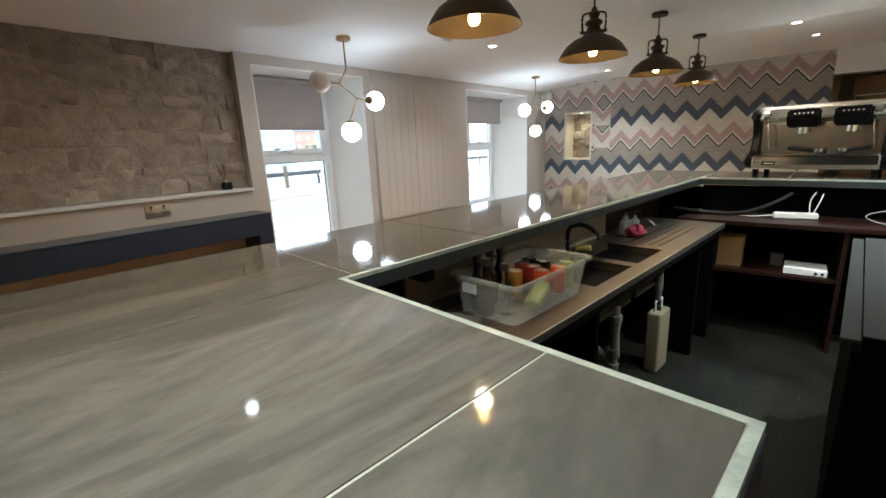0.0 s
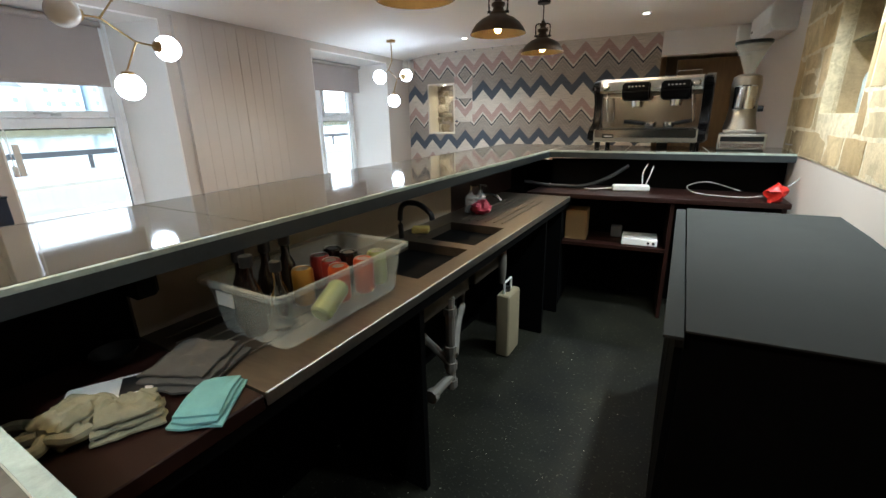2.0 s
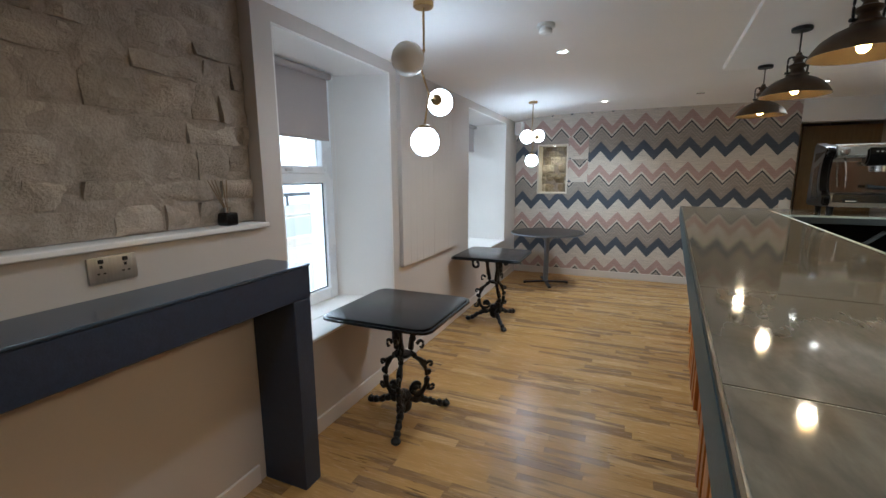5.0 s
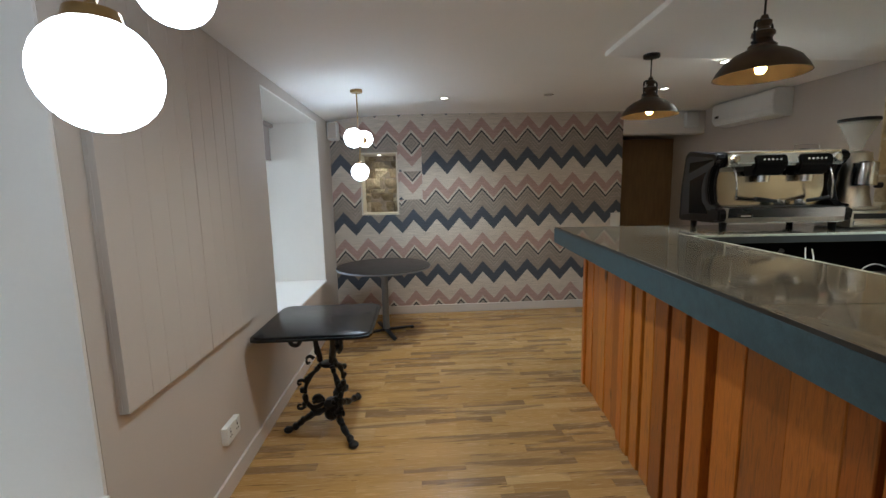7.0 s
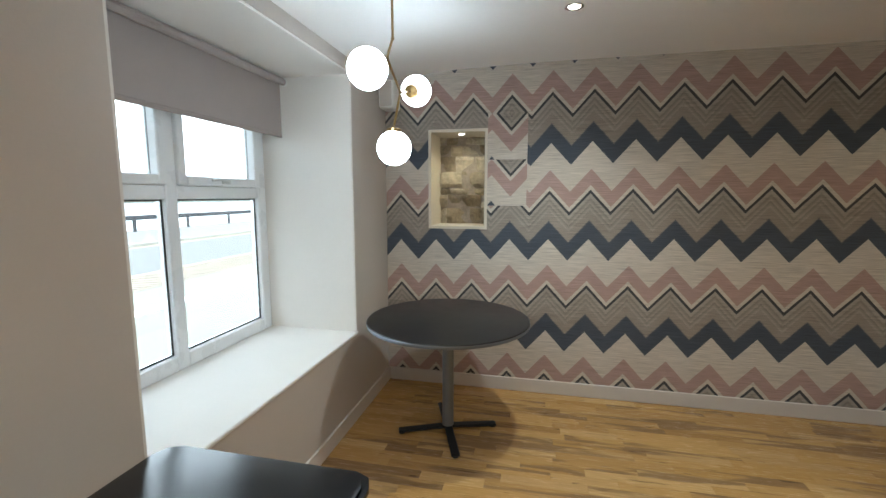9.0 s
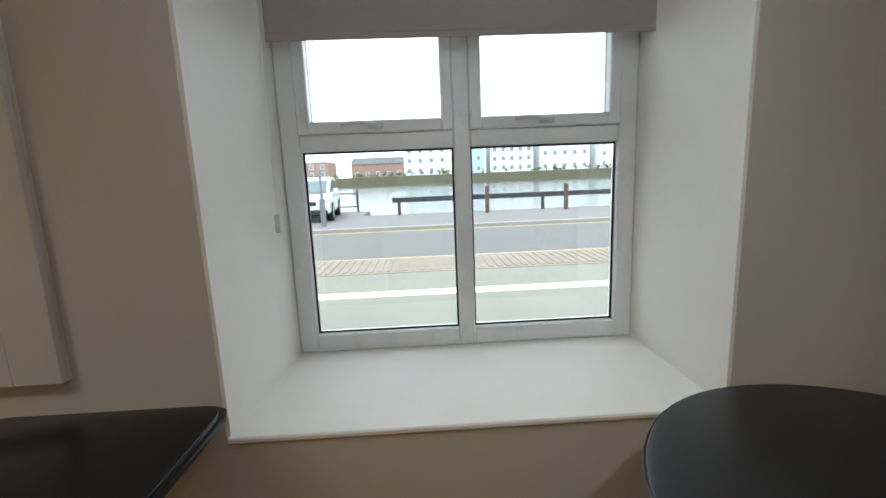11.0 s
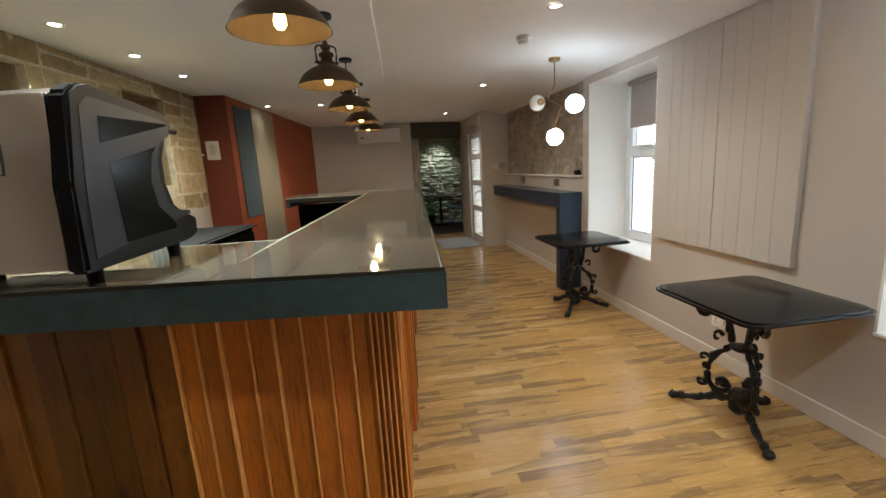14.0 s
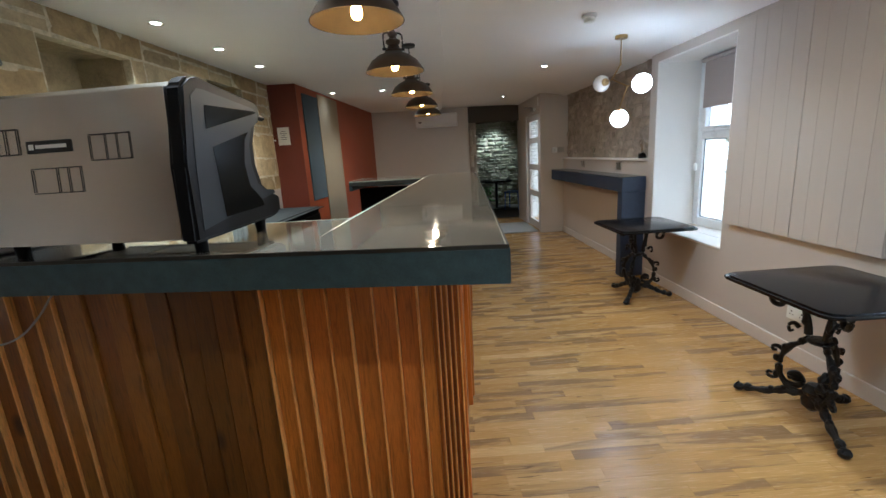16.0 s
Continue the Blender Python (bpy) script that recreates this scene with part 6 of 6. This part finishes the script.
for c in (0.31, 0.58):
    bm = side_prism(fresh(), [(0.028, 0.53), (0.012, 0.46), (0.03, 0.42), (0.07, 0.385), (0.16, 0.385), (0.16, 0.45)], c - 0.10, c + 0.10, "x")
    bmesh.ops.bevel(bm, geom=bm.edges[:], offset=0.012, segments=2, affect="EDGES")
    gh = part("group_head", bm, SIDEPANEL, M, "black brew group head")
    bm = fresh()
    for k in range(5):
        ball(bm, (c - 0.05 + 0.025 * k, 0.0135 + 0.003, 0.492), 0.006, 8)
    part("buttons", bm, WHITEPLASTIC, gh)
    bm = spun(fresh(), [(0, 0.34), (0.034, 0.34), (0.036, 0.385), (0, 0.385)], 20, (c, 0.10, 0))
    part("brew_ring", bm, CHROME, gh)
for x in (0.085, Wm - 0.085):
    bm = spun(fresh(), [(0, 0), (0.028, 0), (0.03, 0.02), (0.022, 0.034), (0, 0.036)], 18, (x, 0.045, 0.50), Vector((0, -1, 0)).to_track_quat("Z", "Y"))
    part("steam_knob", bm, CHROME, M)
for x in (0.10, Wm - 0.10):
    part("steam_wand", tube(fresh(), curve_pts([(x, 0.09, 0.45), (x, 0.05, 0.42), (x + 0.01, 0.035, 0.33), (x + 0.02, 0.05, 0.22)], 5), 0.006), CHROME, M)
for x, a in ((0.42, -0.12), (0.55, 0.1)):
    bm = spun(fresh(), [(0, 0.172), (0.028, 0.172), (0.034, 0.2), (0.034, 0.215), (0, 0.215)], 18, (x, 0.09, 0))
    pf = part("portafilter", bm, CHROME, M, "chrome portafilter")
    part("portafilter_handle", rod(fresh(), (x + a * 0.3, 0.08, 0.205), (x + a * 1.5, 0.05, 0.225), 0.013, 0.016), MATBLACK, pf)
for x in (0.03, Wm - 0.07):
    for y in (0.06, D - 0.06):
        part("foot", spun(fresh(), [(0, -0.001), (0.02, -0.001), (0.024, 0.05), (0.024, 0.064), (0, 0.064)], 16, (x + 0.02, y, 0)), SIDEPANEL, M)
part("lever", rod(fresh(), (-0.004, 0.09, 0.49), (-0.004, 0.02, 0.485), 0.012), SIDEPANEL, M)
part("cup_rail", tube(fresh(), [(0.56, 0.2, 0.555), (0.56, 0.2, 0.60), (0.62, 0.2, 0.60), (0.72, 0.2, 0.60), (0.72, 0.2, 0.555)], 0.0025), CHROME, M)
# maker's plate drawn as plain shapes, and the wire line drawings
back = D - 0.011
badge = part("name_plate", box(fresh(), 0.38, 0.54, back, back + 0.003, 0.37, 0.41, 0.001), RUBBER, M, "black maker's plate", at=TILT)
part("plate_mark", box(fresh(), 0.395, 0.505, back + 0.003, back + 0.0042, 0.384, 0.396), WHITEPLASTIC, badge)
part("plate_emblem", box(fresh(), 0.513, 0.53, back + 0.003, back + 0.0042, 0.381, 0.399), WHITEPLASTIC, badge)
for x0, z0, sk in ((0.36, 0.235, 0.036), (0.175, 0.335, 0.0), (0.57, 0.37, 0.0)):
    bm = fresh()
    for a, b in (((0, 0), (0, 0.085)), ((0.045, -0.002), (0.045, 0.082)), ((0.085, 0.0), (0.085, 0.083)), ((0.14 + sk, 0.004), (0.14 + sk, 0.08))):
        rod(bm, (x0 + a[0], back + 0.002, z0 + a[1]), (x0 + b[0], back + 0.002, z0 + b[1]), 0.0016, seg=6)
    for z in (0, 0.083):
        rod(bm, (x0, back + 0.002, z0 + z), (x0 + 0.14 + sk, back + 0.002, z0 + z), 0.0016, seg=6)
    part("wire_holder", bm, MATBLACK, M, "thin black wire holder", at=TILT)
fb = part("front_badge", box(fresh(), 0.10, 0.185, -0.0215, -0.017, 0.095, 0.125, 0.001), RUBBER, M, "black maker's plate")
part("plate_mark", box(fresh(), 0.115, 0.178, -0.0228, -0.0215, 0.106, 0.114), WHITEPLASTIC, fb)

# ---- grinder and knock-out drawer ----
t = thing("knock_drawer", "steel knock-out drawer under the grinder", "drawer", (3.89, 4.58, TOP + 0.001), -8)
part("case", box(fresh(), 0, 0.29, 0, 0.31, 0.006, 0.115, 0.008, 2), STEEL, t)
part("drawer_front", box(fresh(), 0.015, 0.275, -0.008, 0.0, 0.02, 0.055, 0.003), CHROME, t)
part("drawer_front", box(fresh(), 0.015, 0.275, -0.006, 0.0, 0.065, 0.1, 0.003), MATBLACK, t)
t = thing("coffee_grinder", "steel coffee grinder with a clear bean hopper", "coffee grinder", (4.035, 4.73, TOP + 0.116), -8)
part("base", box(fresh(), -0.10, 0.10, -0.11, 0.12, 0, 0.03, 0.012, 2), STEEL, t)
part("body", spun(fresh(), [(0, 0.03), (0.108, 0.03), (0.102, 0.06), (0.09, 0.12), (0.086, 0.2), (0.088, 0.28), (0.092, 0.34), (0.085, 0.39), (0.055, 0.405), (0, 0.405)], 28), STEEL, t)
part("doser", spun(fresh(), [(0, 0.17), (0.068, 0.17), (0.07, 0.18), (0.07, 0.32), (0.056, 0.33), (0, 0.33)], 24, (0.0, -0.085, 0)), CHROME, t, "polished steel doser")
part("knob", rod(fresh(), (0.085, -0.08, 0.17), (0.118, -0.08, 0.17), 0.02), MATBLACK, t)
part("hopper", spun(fresh(), [(0.035, 0.405), (0.038, 0.43), (0.052, 0.475), (0.108, 0.60), (0.105, 0.60), (0.049, 0.477), (0.034, 0.432), (0.031, 0.405)], 28), SMOKEDPLASTIC, t, "clear conical bean hopper")
part("hopper_lid", spun(fresh(), [(0, 0.602), (0.112, 0.6), (0.114, 0.606), (0.112, 0.622), (0.06, 0.628), (0, 0.628)], 28), MATBLACK, t)

# ---- glass shelves with bottles in the stone niches ----
t = thing("notice", "white printed notice taped to the cupboard end", "notice", (3.985, 1.3155, 1.78))
part("sheet", box(fresh(), -0.068, 0.068, 0, 0.0012, -0.10, 0.10), PAPER, t)
INK = mat("grey_ink", "8a8780", 0.8, var=0.05, bump=0.0)
for k, w in enumerate((0.05, 0.08, 0.04, 0.075, 0.06)):
    part("text_line", box(fresh(), -w / 2, w / 2, 0.0012, 0.0017, 0.05 - 0.022 * k, 0.057 - 0.022 * k), INK, t)
t = thing("door_plate", "small white plate on the cupboard end", "sign", (4.10, 1.3155, 1.74))
part("plate", box(fresh(), -0.02, 0.02, 0, 0.003, -0.008, 0.008), WHITEPLASTIC, t)

t = thing("loose_cable", "thin grey cable hanging from under the bar top", "cable", (0, 0, 0))
part("wire", tube(fresh(), curve_pts([(3.74, 4.90, 1.069), (3.76, 4.93, 1.03), (3.80, 4.945, 0.97), (3.88, 4.945, 0.90), (3.98, 4.93, 0.86), (4.1, 4.91, 0.85)], 6), 0.004, 6), PALECABLE, t)

# ---- street, river and far bank ----
ASPHALT = mat("grey_asphalt", "5e5e5c", 0.9, var=0.12, scale=0.8, bump=0.2, fine=60)
TURF = mat("worn_green_surface", "73746a", 0.9, var=0.1, scale=1.2, bump=0.2, fine=60)
PAVING = mat("brown_tactile_paving", "7d7468", 0.9, var=0.2, scale=3, bump=0.3, fine=30)
PAVEMENT = mat("pale_quay_paving", "6a6968", 0.9, var=0.12, scale=0.6, bump=0.2)
LINE = mat("white_road_paint", "d8d8d4", 0.7, var=0.08, scale=5)
YELLOW = mat("worn_yellow_line", "a89a6a", 0.7, var=0.15, scale=5)
KERB = mat("stone_kerb", "8b8880", 0.85, var=0.15)
GZ = -0.15
setting("ground", box(box(fresh(), -16.3, -0.76, 2.9, 200, GZ - 3.0, GZ), -18.9, -0.76, -150, 2.9, GZ - 3.0, GZ), ASPHALT, "grey tarmac street beside the building", "ground")
setting("ground_far", box(fresh(), -600, 300, -700, 700, -4.2, -3.6), ASPHALT, "distant ground sheet", "ground")
setting("cycle_lane", box(fresh(), -5.4, -0.9, -60, 60, GZ, GZ + 0.012), TURF, "worn green painted cycle lane", "road")
setting("white_line", box(fresh(), -4.3, -4.04, -60, 60, GZ + 0.012, GZ + 0.018), LINE, "white painted line on the green lane", "road marking")
setting("building_kerb", box(fresh(), -1.25, -0.78, -60, 60, GZ, GZ + 0.05), KERB, "pale stone strip along the building", "kerb")
bm = box(fresh(), -6.66, -5.4, -60, 60, GZ, GZ + 0.02)
setting("paving_strip", bm, PAVING, "brown paved strip beside the road", "pavement")
bm = fresh()
for k in range(240):
    y = -12 + k * 0.14
    box(bm, -6.6, -5.5, y, y + 0.075, GZ + 0.02, GZ + 0.03)
setting("paving_ribs", bm, PAVING, "raised ribs of the brown paving", "pavement", kind="stuff")
setting("road_line", box(fresh(), -6.8, -6.67, -60, 60, GZ, GZ + 0.006), YELLOW, "worn yellow line at the road edge", "road marking")
setting("road_line_far", box(fresh(), -11.05, -10.93, -60, 60, GZ, GZ + 0.006), YELLOW, "worn yellow line at the far road edge", "road marking")
setting("kerb_far", box(fresh(), -11.4, -11.2, -60, 60, GZ, GZ + 0.10), KERB, "stone kerb of the quay pavement", "kerb")
setting("pavement", box(box(fresh(), -16.3, -11.4, 2.9, 60, GZ, GZ + 0.06), -18.9, -11.4, -60, 2.9, GZ, GZ + 0.06), PAVEMENT, "pale quayside pavement", "pavement")
n = Nodes("river_water")
n.b.inputs["Base Color"].default_value = rgb("5b6668")
n.b.inputs["Roughness"].default_value = 0.12
n.bump(n.noise(n.coords((1, 0.35, 1), world=True), 1.3, 5), 0.5, 0.1)
setting("water", box(fresh(), -200, -16.28, -500, 700, -3.6, -1.6), n.m, "rippled grey river water", "water")
BANK = mat("mossy_bank_stone", "5c5a48", 0.9, var=0.3, scale=0.4, bump=0.4)
setting("bank_wall", box(fresh(), -204, -200, -500, 700, -3.6, 2.8), BANK, "mossy stone wall of the far bank", "wall")
setting("bank_ground", box(fresh(), -420, -204, -500, 700, -3.6, 2.6), mat("bank_grass", "5e6650", 0.95, var=0.2, scale=0.2), "grassy ground of the far bank", "ground")

POSTM = mat("weathered_timber_post", "55493c", 0.85, var=0.25, scale=8)
RAILM = mat("black_rail_paint", "2b2d30", 0.6, var=0.2)
t = thing("quay_railing", "black rail on short posts along the quay", "railing", (-15.85, 0, GZ + 0.06))
part("rail", box(fresh(), -0.05, 0.05, 4.2, 60, 0.50, 0.70, 0.01), RAILM, t)
for k in range(19):
    part("post", box(fresh(), -0.05, 0.05, 4.4 + 2.9 * k, 4.52 + 2.9 * k, 0, 0.499, 0.01), RAILM, t)
t = thing("quay_railing", "thin black fence with two rails on the quay", "railing", (-18.6, 0, GZ + 0.06))
for z in (0.25, 0.85):
    part("rail", rod(fresh(), (0, -30, z), (0, 2.4, z), 0.03), RAILM, t)
for k in range(9):
    part("post", rod(fresh(), (0, 2.4 - 3.8 * k, 0), (0, 2.4 - 3.8 * k, 1.0), 0.05), RAILM, t)
for k, (x, y) in enumerate(((-15.2, 7.9), (-15.2, 11.0), (-15.2, 14.2), (-15.2, 17.4))):
    t = thing("timber_post", "weathered timber bollard on the quay pavement", "bollard", (x, y, GZ + 0.06), 0, "quay bollards")
    part("shaft", box(fresh(), -0.075, 0.075, -0.075, 0.075, 0, 0.98, 0.02), POSTM, t)
    part("cap", box(fresh(), -0.085, 0.085, -0.085, 0.085, 0.9805, 1.02, 0.02), POSTM, t)
t = thing("sign_pole", "slim grey sign pole on the quay pavement", "pole", (-12.6, 2.2, GZ + 0.06))
part("pole", rod(fresh(), (0, 0, 0), (0, 0, 1.75), 0.045), GREYMETAL, t)
part("base", rod(fresh(), (0, 0, 0), (0, 0, 0.9), 0.09), GREYMETAL, t)

CARGLASS = mat("dark_car_glass", "5d6a70", 0.08, var=0.1, bump=0.0)
TYRE = mat("tyre_rubber", "17181a", 0.8, var=0.15)
HEADLAMP = mat("headlamp_glass", "c8ccd0", 0.1, var=0.05, bump=0.0)


def car(x, y, rz, paint, label, tall=1.62):
    """Length along local x, front at +x."""
    t = thing("parked_car", label, "car", (x, y, GZ + 0.06), rz, "cars parked on the quay")
    h = tall / 1.62
    low = [(-2.1, 0.35), (-2.15, 0.7), (-2.05, 1.0 * h), (1.1, 1.02 * h), (1.95, 0.9 * h), (2.15, 0.7), (2.12, 0.3), (-2.0, 0.28)]
    bm = side_prism(fresh(), low, -0.88, 0.88)
    bmesh.ops.bevel(bm, geom=bm.edges[:], offset=0.07, segments=3, affect="EDGES")
    part("body", bm, paint, t)
    cab = [(-2.0, 0.99 * h), (-1.75, 1.48 * h), (-1.4, tall), (0.1, tall), (0.5, 1.5 * h), (1.15, 1.0 * h)]
    bm = side_prism(fresh(), cab, -0.78, 0.78)
    bmesh.ops.bevel(bm, geom=bm.edges[:], offset=0.06, segments=2, affect="EDGES")
    part("cabin", bm, paint, t)
    bm = fresh()
    side_prism(bm, [(0.56, 1.47 * h), (1.12, 1.04 * h), (1.15, 1.045 * h), (0.6, 1.485 * h)], -0.68, 0.68)
    part("windscreen", bm, CARGLASS, t)
    for s in (-1, 1):
        y0 = s * 0.781
        part("side_window", side_prism(fresh(), [(-1.7, 1.08 * h), (-1.5, 1.46 * h), (0.05, 1.5 * h), (0.35, 1.44 * h), (0.85, 1.08 * h)], y0 - 0.006, y0 + 0.006), CARGLASS, t)
        part("headlamp", box(fresh(), 2.0, 2.13, s * 0.72 - 0.16, s * 0.72 + 0.16, 0.74 * h, 0.84 * h, 0.03), HEADLAMP, t)
        part("mirror", box(fresh(), 0.55, 0.72, s * 0.98 - 0.09, s * 0.98 + 0.09, 1.03 * h, 1.17 * h, 0.03), paint, t)
        for xx in (-1.3, 1.3):
            bm = spun(fresh(), [(0, -0.11), (0.33, -0.11), (0.345, -0.08), (0.345, 0.08), (0.33, 0.11), (0, 0.11)], 24, (xx, s * 0.80, 0.345), Vector((0, 1, 0)).to_track_quat("Z", "Y"))
            wh = part("wheel", bm, TYRE, t)
            part("rim", spun(fresh(), [(0, -0.118), (0.2, -0.114), (0.22, -0.1), (0.22, 0.1), (0.2, 0.114), (0, 0.118)], 16, (xx, s * 0.80, 0.345), Vector((0, 1, 0)).to_track_quat("Z", "Y")), GREYMETAL, wh)
    part("grille", box(fresh(), 2.10, 2.165, -0.42, 0.42, 0.60, 0.76, 0.03), RUBBER, t)
    part("bumper", box(fresh(), 2.02, 2.17, -0.8, 0.8, 0.26, 0.48, 0.05), RUBBER, t)
    part("number_plate", box(fresh(), 2.165, 2.18, -0.26, 0.26, 0.46, 0.56, 0.005), LINE, t)
    part("bonnet_badge", rod(fresh(), (2.16, 0, 0.68), (2.175, 0, 0.68), 0.06), CHROME, t)


WHITECAR = mat("white_car_paint", "d9dcde", 0.2, var=0.03, bump=0.0, coat=0.5)
DARKCAR = mat("dark_car_paint", "23262b", 0.2, var=0.1, bump=0.0, coat=0.5)
SILVERCAR = mat("silver_car_paint", "8f9498", 0.25, metal=0.4, var=0.08, bump=0.0, coat=0.4)
car(-15.95, 1.05, 6, WHITECAR, "white crossover car parked facing the street")
car(-16.4, -1.75, 6, DARKCAR, "dark hatchback parked beside the white car", 1.5)
car(-16.6, -4.6, 5, SILVERCAR, "silver car parked on the quay", 1.5)
car(-16.8, -7.5, 4, WHITECAR, "white car parked on the quay", 1.55)
# far bank houses
RENDER = mat("white_render", "d5d8da", 0.85, var=0.05, scale=0.3)
BLUERENDER = mat("pale_blue_render", "a9bccb", 0.85, var=0.06, scale=0.3)
# distance haze is mixed into the brick colour
BRICK = mat("hazy_red_brick", "967a6f", 0.9, var=0.15, scale=0.6)
SLATE = mat("grey_slate_roof", "55585c", 0.8, var=0.12, scale=0.8)
# panes lightened to paint the haze over the river
HAZYWIN = mat("hazy_window_glass", "7b858c", 0.15, var=0.15, bump=0.0)


def far_house(x, y, w, d, h, wall_m, cols, rows, label, roof=True):
    x, y, w, d, h = (1.76 * q for q in (x, y, w, d, h))
    t = thing("apartment_building", label, "building", (x, y, 2.6), 0, "far bank buildings")
    part("wall", box(fresh(), -d, 0, 0, w, 0, h), wall_m, t)
    if roof:
        bm = side_prism(fresh(), [(-d - 0.4, h), (0.4, h), (-d / 2, h + 4.0)], -0.4, w + 0.4)
        part("roof", bm, SLATE, t)
    for i in range(cols):
        for j in range(rows):
            yy, zz = (i + 0.5) * w / cols, 1.3 + j * (h - 1.0) / rows
            wd = part("window", box(fresh(), 0.0, 0.12, yy - 1.05, yy + 1.05, zz - 0.05, zz + 2.3), RENDER, t)
            part("pane", box(fresh(), 0.12, 0.16, yy - 0.85, yy + 0.85, zz + 0.15, zz + 2.1), HAZYWIN, wd)


far_house(-118, -2, 15, 10, 8.6, RENDER, 5, 3, "white rendered riverside apartment block")
far_house(-118, 14, 6, 10, 9.2, BLUERENDER, 2, 3, "pale blue rendered riverside apartment block")
far_house(-119, 22, 12, 10, 8.0, RENDER, 5, 3, "white rendered riverside apartment block")
far_house(-119, 36, 14, 10, 7.6, RENDER, 5, 2, "white rendered riverside terrace")
far_house(-117, 52, 8, 10, 9.0, RENDER, 3, 3, "white rendered riverside apartment block")
far_house(-116, 61, 11, 10, 9.6, BLUERENDER, 4, 3, "pale blue rendered riverside apartment block")
far_house(-124, -46, 22, 12, 5.0, BRICK, 7, 2, "red brick riverside building", False)
far_house(-140, -20, 17, 12, 4.5, BRICK, 5, 1, "low red brick building behind the bank")
far_house(-150, 84, 30, 12, 7.0, BRICK, 7, 2, "red brick houses beyond the river")
far_house(-140, -84, 28, 12, 3.2, RENDER, 8, 1, "low pale houses beyond the river", False)
bm = fresh()
r = random.Random(9)
for k in range(320):
    c = Vector((-203 + r.uniform(-3, 1.5), r.uniform(-200, 300), 3.1))
    s = r.uniform(0.5, 1.4)
    for q in range(3):
        a = Euler((r.uniform(0, 3), r.uniform(0, 3), r.uniform(0, 3))).to_matrix()
        o = c + Vector((r.uniform(-1, 1), r.uniform(-1, 1), r.uniform(0, 1.1))) * s
        bm.faces.new([bm.verts.new(o + a @ Vector(p) * s) for p in ((-0.5, -0.3, 0), (0.5, -0.4, 0), (0.3, 0.5, 0.1), (-0.4, 0.4, 0))])
setting("bank_shrubs", bm, mat("bank_shrub_green", "4d5c38", 0.8, var=0.3, scale=1), "low shrubs along the far bank", "shrubs", kind="stuff")

# ---- laminate floor strips, laid across the room ----
floor_ob = bpy.data.objects["floor"]
r = random.Random(6)
WIDTHS, LEN = 0.066, (0.34, 0.44, 0.52, 0.62)
cache = {}


def strip(l):
    if l not in cache:
        cache[l] = mesh_of(box(fresh(), 0, l - 0.0005, 0, WIDTHS - 0.0005, -0.011, 0.0, 0.0005), LAMINATE, False)
    return cache[l]


verts, faces = [], []
count = 0
y = -2.85
while y < 8.6:
    x = 0.017 - r.uniform(0, 0.3)
    end = 4.55 if y > 5.0 else (2.0 + 0.09 * (y - 0.9) if y > 0.9 else 3.9)
    while x < end:
        l = r.choice(LEN)
        a, b = max(x, 0.0), min(x + l, end)
        near = 2.9 < y < 6.9 and b < 2.0 and abs((b - a) - l) < 1e-6
        if b - a > 0.02:
            if near and count < 300:
                piece("plank", strip(l), floor_ob, Matrix.Translation((a, y, 0)))
                count += 1
            else:
                k = len(verts)
                x1, y1 = b - 0.0005, y + WIDTHS - 0.0005
                verts += [(a, y, -0.011), (x1, y, -0.011), (x1, y1, -0.011), (a, y1, -0.011), (a, y, 0), (x1, y, 0), (x1, y1, 0), (a, y1, 0)]
                faces += [tuple(k + j for j in f) for f in ((4, 5, 6, 7), (0, 4, 7, 3), (1, 2, 6, 5), (0, 1, 5, 4), (3, 7, 6, 2))]
        x += l
    y += WIDTHS
me = bpy.data.meshes.new("planks")
me.from_pydata(verts, [], faces)
me.materials.append(LAMINATE_REST)
ob = new("plank_field", me)
ob.parent = floor_ob
tagged(ob, "oak laminate strips of the rest of the floor", kind="stuff")
